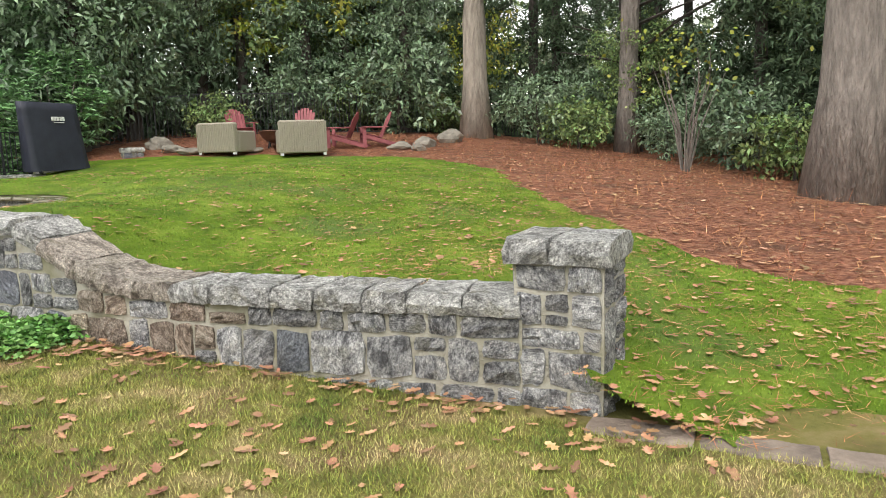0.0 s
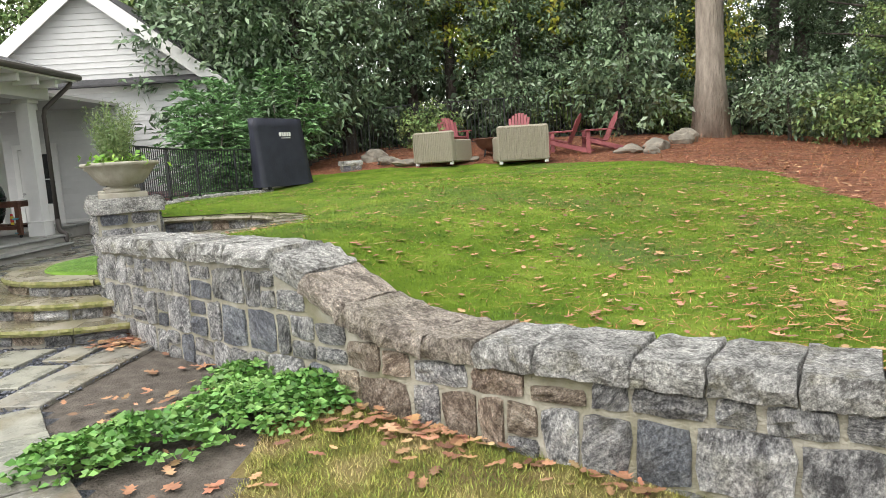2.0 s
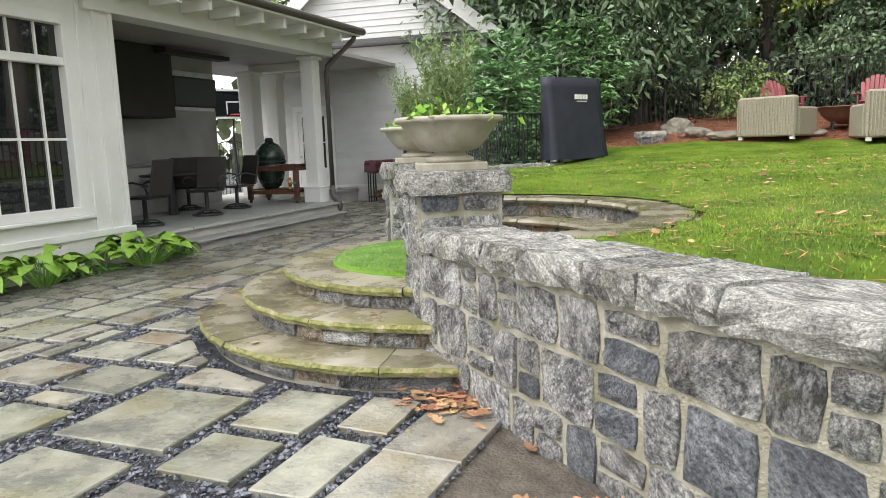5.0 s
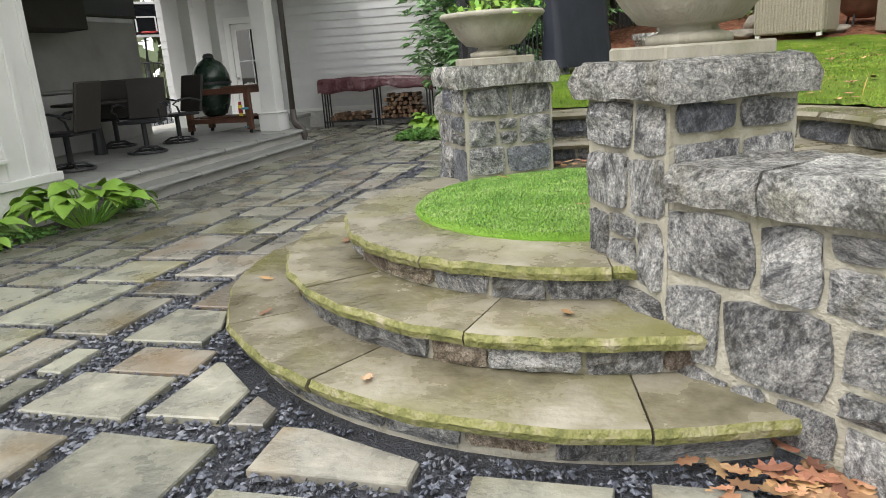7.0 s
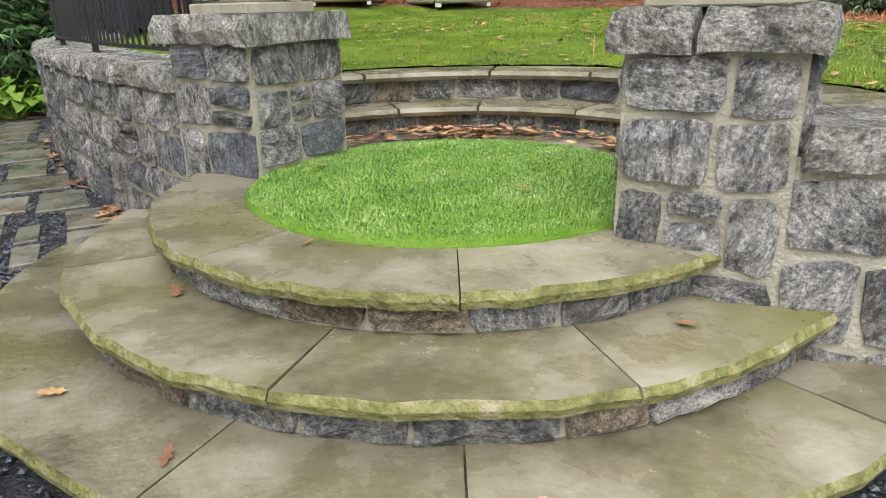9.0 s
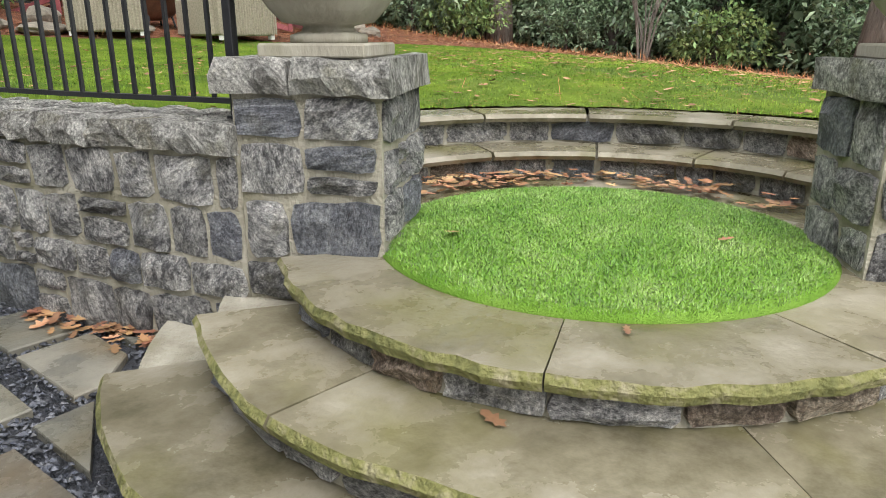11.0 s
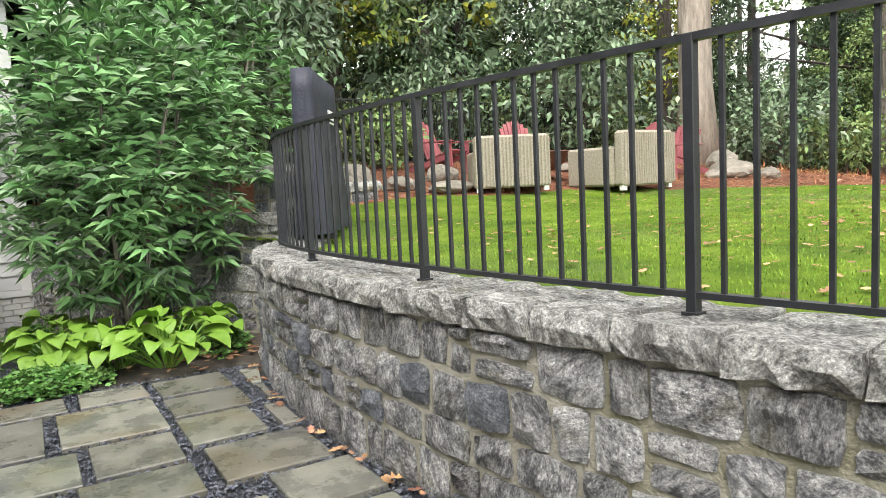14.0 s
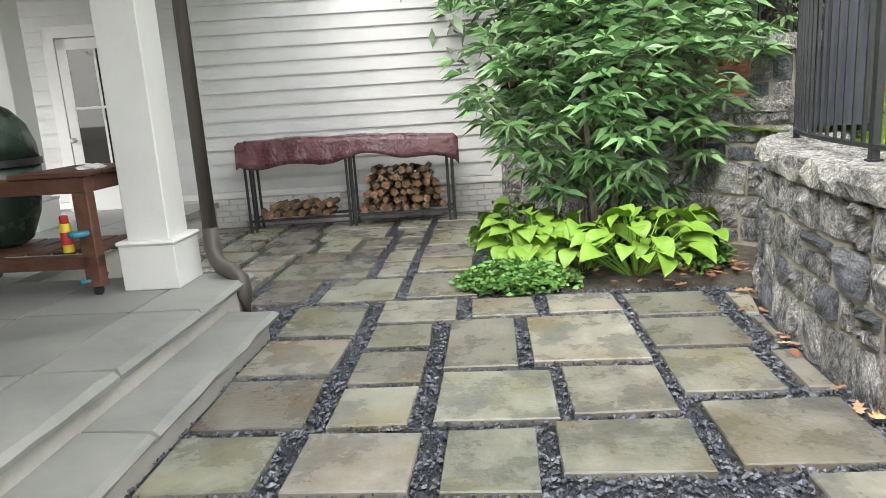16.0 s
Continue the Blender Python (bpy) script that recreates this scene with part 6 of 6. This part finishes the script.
def planter_plants(c, z, seed):
    root = empty("rosemary", pose(c[0], c[1], z), "wispy green rosemary and trailing leaves in the planter bowl", "plant", "plants in the planters")
    g = np.random.default_rng(seed)
    P, D = [], []
    for i in range(75):
        a, lean = g.uniform(0, 6.28), g.uniform(.05, .5)
        h = g.uniform(.28, .62)
        b = np.array([math.cos(a) * .12 * g.random(), math.sin(a) * .12 * g.random(), 0])
        for t in np.linspace(.05, 1, 26):
            p = b + np.array([math.cos(a) * lean * h * t ** 1.3, math.sin(a) * lean * h * t ** 1.3, h * t])
            for _ in range(2):
                P.append(p)
                D.append(g.normal(size=3) * .7 + np.array([0, 0, .7]))
    me = leaves_mesh("sprig_foliage", np.array(P), np.array(D), .045, .10, seed)
    mesh_ob("sprig_foliage", me, M_LEAF_PLANTER, root, "wispy grey-green sprigs")
    q = g.normal(size=(160, 3)) * np.array([.14, .14, .03]) + np.array([0, 0, .04])
    me = leaves_mesh("low_leaves", q, unit(g, 160) + np.array([0, 0, .4]), .07, .3, seed + 1, .2)
    mesh_ob("low_leaves", me, M_LEAF_LIME, root, "yellow-green low leaves")


planter_plants(PBC, 1.57, 81)
planter_plants(PCC, 1.57, 82)


# ---- fallen leaves, needles, grass ----
def leaf_points(g, n, x0, x1, y0, y1, zf, ok):
    x, y = g.uniform(x0, x1, n), g.uniform(y0, y1, n)
    k = ok(x, y)
    x, y = x[k], y[k]
    return np.stack([x, y, zf(x, y) + .008], 1)


def oak_leaves(name, pts, label, seed, size=.11):
    """Lobed dry leaves lying flat, slightly curled."""
    g = np.random.default_rng(seed)
    n = len(pts)
    shape = np.array([(0, -.5), (.14, -.3), (.34, -.28), (.17, -.08), (.42, .08), (.18, .16), (.24, .36), (0, .5), (-.24, .36), (-.18, .16), (-.42, .08), (-.17, -.08), (-.34, -.28), (-.14, -.3)])
    m = len(shape)
    a = g.uniform(0, 6.28, n)
    s = size * g.uniform(.55, 1.2, n)
    w = g.uniform(.55, 1, n)
    X = shape[None, :, 0] * w[:, None] * s[:, None]
    Y = shape[None, :, 1] * s[:, None]
    curl = g.uniform(-.2, 1.0, n)
    Z = (X ** 2 + Y ** 2 * .4) / s[:, None] * 1.1 * curl[:, None] + g.uniform(-.12, .12, (n, 1)) * X + g.uniform(-.2, .2, (n, 1)) * Y + .012
    v = np.stack([pts[:, :1] + X * np.cos(a)[:, None] - Y * np.sin(a)[:, None], pts[:, 1:2] + X * np.sin(a)[:, None] + Y * np.cos(a)[:, None], pts[:, 2:3] + np.maximum(Z, .002)], -1).reshape(-1, 3)
    me = bpy.data.meshes.new(name)
    me.from_pydata(v.tolist(), [], np.arange(n * m).reshape(n, m).tolist())
    me.update()
    return tagged(mesh_ob(name, me, M_LEAF_DRY), label, "fallen leaves", kind="stuff")


def needles(name, pts, label, seed, length=.14, material=None, flat=.1, width=.02):
    g = np.random.default_rng(seed)
    d = g.normal(size=(len(pts), 3)) * np.array([1, 1, flat])
    me = leaves_mesh(name, pts, d, length * g.uniform(.6, 1.2, len(pts)), width, seed)
    return tagged(mesh_ob(name, me, material or M_NEEDLE), label, "pine needles", kind="stuff")


g = np.random.default_rng(500)
on_lawn = lambda x, y: lawn_side(x, y) & (bed_edge(x, y) < 0)
dens = lambda x, y: on_lawn(x, y) & (g.random(len(x)) < .18 + .55 * smooth01(-4.5, 2.0, x) * smooth01(17, 8, y))
oak_leaves("lawn_leaves", leaf_points(g, 15000, -6.5, 6, 3.5, 19.5, lawn_z, dens), "dry tan oak leaves scattered on the lawn", 501, .085)
oak_leaves("bed_leaves", leaf_points(g, 9000, -6, 12, 4.5, 24, lawn_z, lambda x, y: lawn_side(x, y) & (bed_edge(x, y) > -.15)), "rust oak leaves lying on the pine straw", 502, .11)
grassy = lambda x, y: (patio_side(x, y) > 0) & ~lawn_side(x, y) & (((x - B0.x) * VB.x + (y - B0.y) * VB.y) < -.02)
oak_leaves("grass_leaves", leaf_points(g, 1100, -4, 4.5, 1.5, 8, base_z, grassy), "dry oak leaves on the rough grass", 503, .10)


def wall_drift(n, s0, s1, off, seed):
    g = np.random.default_rng(seed)
    s = g.uniform(s0, s1, n)
    d = bow(s) - np.abs(g.normal(0, off, n)) - .05
    x, y = B0.x + UB.x * s + VB.x * d, B0.y + UB.y * s + VB.y * d
    return np.stack([x, y, base_z(x, y) + g.uniform(0, .05, n)], 1)


def blob(n, x, y, sx, sy, z, seed, h=.04):
    g = np.random.default_rng(seed)
    q = g.normal(size=(n, 2))
    return np.stack([x + q[:, 0] * sx, y + q[:, 1] * sy, z + g.uniform(0, h, n)], 1)


def c_drift(n, s0, s1, seed):
    g = np.random.default_rng(seed)
    out = []
    for s in g.uniform(s0, s1, n):
        p, d, b = on_c(float(s), -.04 - abs(float(g.normal(0, .06))))
        out.append((p.x, p.y, .0 + float(g.uniform(0, .03))))
    return np.array(out)


oak_leaves("drifted_leaves", np.concatenate([wall_drift(110, 3.0, 7.4, .10, 1), wall_drift(60, 3.6, 4.6, .25, 2), blob(110, -4.55, 7.95, .13, .1, .0, 3), c_drift(60, .3, 1.3, 4), c_drift(40, 2.0, 6.8, 5),
                                            blob(70, -7.75, 17.75, .3, .2, .0, 6, .03), blob(34, -3.2, 6.6, .35, .3, 0, 7, .03), blob(40, 1.7, 4.2, .25, .12, -.21, 8)]), "rust oak leaves drifted against the stone walls", 504, .10)
a = np.concatenate([g.uniform(-40, 110, 110), g.normal(62, 14, 150), g.normal(8, 10, 60)])
rr = g.uniform(1.02, 1.28, 320) + np.where(np.arange(320) > 110, .04, 0)
oak_leaves("step_leaves", np.concatenate([np.stack([RING[0] + rr * np.cos(np.radians(a)), RING[1] + rr * np.sin(np.radians(a)), np.full(320, .49) + g.uniform(0, .05, 320)], 1),
                                         np.array([(-7.15, 9.25, .165), (-6.85, 8.75, .165), (-6.05, 8.15, .165), (-6.75, 9.5, .33), (-5.35, 8.5, .33), (-6.2, 9.0, .33), (-6.3, 9.35, .49), (-5.4, 9.4, .56), (-6.0, 10.3, .55)])]), "brown oak leaves lying on the round steps", 505, .085)
needles("lawn_needles", leaf_points(g, 52000, -5, 6, 3.5, 16, lambda x, y: lawn_z(x, y) + .01, lambda x, y: dens(x, y)), "tan pine needles scattered on the lawn", 506, .17, None, .08, .013)
needles("straw_needles", leaf_points(g, 60000, -6.5, 12, 4.5, 24, lambda x, y: lawn_z(x, y) + .0, lambda x, y: lawn_side(x, y) & (bed_edge(x, y) > -.05)), "rust pine straw covering the beds", 507, .22, M_NEEDLE, .3, .02)


def blades(name, pts, label, seed, h, material, width=.07, lean=.55):
    g = np.random.default_rng(seed)
    n = len(pts)
    d = np.stack([g.normal(0, lean, n), g.normal(0, lean, n), np.ones(n)], 1)
    d *= (h * g.uniform(.5, 1.2, n) / np.linalg.norm(d, axis=1))[:, None]
    s = np.stack([-d[:, 1], d[:, 0], np.zeros(n)], 1)
    s /= np.maximum(np.linalg.norm(s, axis=1, keepdims=True), 1e-6)
    w = h * width
    v = np.stack([pts - s * w, pts + s * w, pts + d], 1).reshape(-1, 3)
    me = bpy.data.meshes.new(name)
    me.vertices.add(3 * n)
    me.vertices.foreach_set("co", v.astype(np.float32).ravel())
    me.loops.add(3 * n)
    me.loops.foreach_set("vertex_index", np.arange(3 * n, dtype=np.int32))
    me.polygons.add(n)
    me.polygons.foreach_set("loop_start", (np.arange(n) * 3).astype(np.int32))
    me.update(calc_edges=True)
    return tagged(mesh_ob(name, me, material), label, "grass", kind="stuff")


soil = lambda x, y: ground_kind(x, y) == 2
blades("grass", leaf_points(g, 360000, -4.2, 4.5, .8, 7.2, lambda x, y: base_z(x, y) - .006, lambda x, y: grassy(x, y) & ~soil(x, y)), "rough green and straw-coloured autumn grass", 510, .04, M_BLADE, .06, .9)
near = lambda x, y: on_lawn(x, y) & (g.random(len(x)) < np.clip(1.35 - y / 17, .2, 1))
blades("lawn_grass", leaf_points(g, 420000, -7.2, 7, 3.2, 20, lambda x, y: lawn_z(x, y) - .006, near), "short dense green lawn grass", 511, .024, M_LAWN_BLADE, .12, .6)
rr = .93 * np.sqrt(g.random(90000))
th = g.uniform(0, 6.28, 90000)
blades("turf_pile", np.stack([RING[0] + rr * np.cos(th), RING[1] + rr * np.sin(th), np.interp(rr, (0, .3, .6, .9, .93), (.557, .555, .545, .52, .50))], 1), "short synthetic turf pile on the round pad", 512, .015, M_TURF_PILE, .15, 1.0)


# ---- paving ----
FLAGS = [(0.29, 0.1, 0.8, 0.65), (0.92, 0.11, 1.29, 0.52), (1.4, 0.12, 1.96, 0.68), (2.03, 0.17, 2.5, 0.71), (2.57, 0.35, 3.02, 0.9), (0.28, 0.73, 0.8, 1.27), (0.92, 0.59, 1.3, 1.01), (1.4, 0.75, 1.8, 1.55),
         (1.89, 0.8, 2.5, 1.56), (0.91, 1.11, 1.29, 1.5), (0.9, 1.57, 1.42, 2.04), (1.53, 1.63, 1.95, 2.02), (2.03, 1.65, 2.5, 2.05), (2.57, 1.52, 3.1, 2.0), (2.57, 0.97, 3.09, 1.43), (0.29, 1.36, 0.8, 2.0),
         (0.28, -0.42, 0.75, 0.03), (0.86, -0.44, 1.35, 0.03), (1.46, -0.45, 1.85, 0.04), (1.93, -0.33, 2.5, 0.09), (2.6, -0.29, 3.2, 0.26), (1.04, 2.13, 1.55, 2.8), (0.39, 2.09, 0.95, 2.7), (-0.13, 2.1, 0.28, 2.7)]
FLAGS_SOUTH = [(4.08, -8.32, 4.79, -7.61), (4.9, -7.94, 5.33, -7.41), (5.45, -7.81, 5.75, -7.36), (4.9, -8.48, 5.31, -8.07), (5.43, -8.5, 5.73, -7.94), (3.42, -7.78, 3.94, -7.36), (2.75, -7.81, 3.3, -7.39),
               (4.16, -8.95, 4.77, -8.46), (4.12, -7.5, 4.7, -7.2), (2.93, -7.24, 3.43, -6.88), (2.4, -5.42, 2.86, -4.93), (2.92, -5.98, 3.2, -5.52), (2.85, -6.5, 3.3, -6.05), (3.05, -6.84, 3.46, -6.58),
               (3.52, -7.2, 3.83, -6.7), (2.66, -4.87, 3.12, -4.24), (2.82, -2.2, 3.42, -1.7), (3.22, -2.89, 3.53, -2.34), (2.95, -1.59, 3.24, -.92), (3.4, -3.42, 3.7, -2.98), (3.4, -4.05, 3.72, -3.5), (3.2, -4.74, 3.55, -4.15)]
patio = tagged(new("patio"), "patio of wet square-cut bluestone flags set in dark slate gravel", "patio", kind="structure")
hinv = HM.inverted()


def cut_planes(p):
    """Half planes (nx, ny, d) that trim a flag lying near the steps, the walls or the border."""
    out = []
    dx, dy = p.x - RING[0], p.y - RING[1]
    rr = math.hypot(dx, dy)
    if rr < 2.9:
        out.append((dx / rr, dy / rr, (RING[0] * dx + RING[1] * dy) / rr + 2.04))
    if p.y > 10.5:
        s = float(np.interp(p.y, CY, CD))
        q, d, b = on_c(s, -.07)
        out.append((-b.x, -b.y, -(q.x * b.x + q.y * b.y)))
    elif p.x > -5.4:
        out.append((-VB.x, -VB.y, -(B0.x * VB.x + B0.y * VB.y) + .2))
    return out


def flag_fits(x0, y0, x1, y1):
    c = HM @ Vector(((x0 + x1) / 2, (y0 + y1) / 2, 0))
    for nx, ny, d in cut_planes(c):
        if c.x * nx + c.y * ny < d - .03:
            return False
    for u, v in ((x0, y0), (x1, y0), (x1, y1), (x0, y1), ((x0 + x1) / 2, (y0 + y1) / 2)):
        p = HM @ Vector((u, v, 0))
        if v < 1.45 and u < .27 or v > GY - .03 + (u + 3.4) * .087 or v >= 1.45 and u < (-1.74 if v > 1.9 else .12):
            return False
        if p.x < -10.35 and p.y < 12 or p.x > -9.42 and p.y > 17.32 or p.y < -3:
            return False
        if float(patio_side(p.x, p.y)) > -.46:
            return False
        if p.x > -4.0 and p.y > 8:
            return False
    return True


def trim(poly, planes):
    for nx, ny, d in planes:
        out = []
        for a, b in zip(poly, poly[1:] + poly[:1]):
            fa, fb = a[0] * nx + a[1] * ny - d, b[0] * nx + b[1] * ny - d
            if fa >= 0:
                out.append(a)
            if fa * fb < 0:
                t = fa / (fa - fb)
                out.append((a[0] + (b[0] - a[0]) * t, a[1] + (b[1] - a[1]) * t))
        poly = out
        if len(poly) < 3:
            return []
    return poly


CELL = .11
taken = set()


def mark(x0, y0, x1, y1):
    for i in range(math.floor((x0 - .02) / CELL), math.ceil((x1 + .02) / CELL)):
        for j in range(math.floor((y0 - .02) / CELL), math.ceil((y1 + .02) / CELL)):
            taken.add((i, j))


flag_list = FLAGS + FLAGS_SOUTH
for f in flag_list:
    mark(*f)
r = rng(321)
SIZES = [(7, 6), (6, 7), (6, 5), (8, 6), (5, 6), (5, 5), (6, 4), (4, 6), (7, 5), (5, 7), (5, 4), (4, 5), (4, 4), (3, 5), (5, 3), (3, 4), (4, 3), (3, 3), (2, 4), (4, 2), (2, 3)]
for j in range(-150, 52):
    for i in range(-18, 90):
        if (i, j) in taken:
            continue
        big = SIZES[:11]
        r.shuffle(big)
        for w, h in big + SIZES[11:]:
            if any((i + a, j + b) in taken for a in range(w) for b in range(h)):
                continue
            x0, y0, x1, y1 = i * CELL + .04, j * CELL + .04, (i + w) * CELL - .04, (j + h) * CELL - .04
            if flag_fits(x0, y0, x1, y1):
                flag_list.append((x0, y0, x1, y1))
                for a in range(w):
                    for b in range(h):
                        taken.add((i + a, j + b))
                break


def slab(poly):
    """A flag from its outline, with a small chamfer."""
    n = len(poly)
    cx, cy = sum(p[0] for p in poly) / n, sum(p[1] for p in poly) / n
    v = [(x, y, -.04) for x, y in poly] + [(x, y, .009) for x, y in poly]
    for x, y in poly:
        d = max(math.hypot(x - cx, y - cy), .01)
        v.append((x - (x - cx) / d * .007, y - (y - cy) / d * .007, .016))
    f = []
    for k in range(2):
        f += [(k * n + i, k * n + (i + 1) % n, (k + 1) * n + (i + 1) % n, (k + 1) * n + i) for i in range(n)]
    f.append(tuple(range(2 * n, 3 * n)))
    return v, f


def flag_mesh(w, d, seed, m=None, planes=()):
    r = rng(seed)
    base = [(sx * w / 2 + r.uniform(-.012, .012), sy * d / 2 + r.uniform(-.012, .012)) for sx, sy in ((-1, -1), (1, -1), (1, 1), (-1, 1))]
    if planes:
        inv = m.inverted()
        world = trim([tuple((m @ Vector((x, y, 0)))[:2]) for x, y in base], planes)
        base = [tuple((inv @ Vector((x, y, 0)))[:2]) for x, y in world]
    return slab(base) if len(base) > 2 else ([], [])


def key_order(q):
    p = HM @ Vector(((q[0] + q[2]) / 2, (q[1] + q[3]) / 2, 0))
    return min(math.hypot(p.x + 9, p.y - 15), math.hypot(p.x + 6, p.y - 7))


flag_list.sort(key=key_order)
rest_v, rest_f = [], []
for k, (x0, y0, x1, y1) in enumerate(flag_list):
    m = HM @ pose((x0 + x1) / 2, (y0 + y1) / 2, 0)
    v, f = flag_mesh(x1 - x0, y1 - y0, 1000 + k, m, cut_planes(m.translation))
    if not f:
        continue
    if k < 300:
        ob = raw("flagstone", v, f, M_FLAG, patio)
        ob.matrix_world = m
    else:
        o = len(rest_v)
        rest_v += [tuple(m @ Vector(p)) for p in v]
        rest_f += [tuple(a + o for a in q) for q in f]
if rest_f:
    tagged(raw("far_flagstones", rest_v, rest_f, M_FLAG, patio), "bluestone flags farther off", kind="stuff")

# border flags along the grass
r = rng(9)
for (ax, ay), (bx_, by_) in zip(BORDER[:-1], BORDER[1:]):
    a, b = Vector((ax, ay, 0)), Vector((bx_, by_, 0))
    L = (b - a).length
    s = 0
    d = (b - a).normalized()
    n = Vector((d.y, -d.x, 0))
    if n.x > 0:
        n = -n
    while s < L - .05:
        w = min(r.uniform(.5, .85), L - s)
        c = a + d * (s + w / 2) + n * .21
        v, f = flag_mesh(w - .012, .40, int(s * 100) + 7)
        ob = raw("border_flagstone", v, f, M_FLAG, patio)
        ob.matrix_world = pose(c.x, c.y, float(base_z(c.x, c.y)) + .02, 0, 0, math.degrees(math.atan2(d.y, d.x)))
        s += w

# stone edging past the end pillar
edging = tagged(new("stone_edging"), "flat brown stone edging between lawn and rough grass", "edging", kind="structure")
for k in range(9):
    s = 7.72 + k * .62
    p = B0 + UB * s + VB * (-.02)
    ob = part("edging_stone", rough_slab(.60, .26, .08, 860 + k, 4, .01), M_EDGE, edging)
    ob.matrix_world = pose(p.x, p.y, float(base_z(p.x, p.y)) - .068, 0, 0, -33.4)

# loose slate gravel in the joints near the path
g = np.random.default_rng(77)
n = 170000
px, py = g.uniform(-.2, 6.3, n), g.uniform(-9.2, 3.5, n)
hx, hy = np.array(HM.col[0][:2]), np.array(HM.col[1][:2])
w = np.stack([HM.translation.x + px * hx[0] + py * hy[0], HM.translation.y + px * hx[1] + py * hy[1]], 1)
free = np.ones(n, bool)
for x0, y0, x1, y1 in flag_list:
    free &= ~((px > x0 + .004) & (px < x1 - .004) & (py > y0 + .004) & (py < y1 - .004))
free &= (np.hypot(w[:, 0] - RING[0], w[:, 1] - RING[1]) > 1.95) & ~((py < 1.45) & (px < .25)) & (ground_kind(w[:, 0], w[:, 1]) == 0)
free &= (w[:, 1] < 10.7) | (in_wall_c(w[:, 0], w[:, 1]) < .02)
w = w[free]
octa = np.array([(1, 0, 0), (0, 1, 0), (-1, 0, 0), (0, -1, 0), (0, 0, 1), (0, 0, -1)], float)
tri = np.array([(0, 1, 4), (1, 2, 4), (2, 3, 4), (3, 0, 4), (1, 0, 5), (2, 1, 5), (3, 2, 5), (0, 3, 5)])
m = len(w)
size = g.uniform(.007, .021, (m, 1, 1)) * g.uniform(.6, 1.3, (m, 6, 3)) * np.array([1, 1, .55])
ca, sa = np.cos(g.uniform(0, 6.28, m)), np.sin(g.uniform(0, 6.28, m))
v = octa[None] * size
v = np.stack([v[..., 0] * ca[:, None] - v[..., 1] * ca[:, None] * .4, v[..., 1] + v[..., 0] * sa[:, None] * .5, v[..., 2]], -1)
v += np.concatenate([w, np.full((m, 1), -.004) + g.uniform(-.003, .008, (m, 1))], 1)[:, None, :]
f = (tri[None] + (np.arange(m) * 6)[:, None, None]).reshape(-1, 3)
ob = raw("gravel", v.reshape(-1, 3).tolist(), f.tolist(), M_PEBBLE)
tagged(ob, "dark loose slate gravel filling the paving joints", "gravel", kind="stuff")
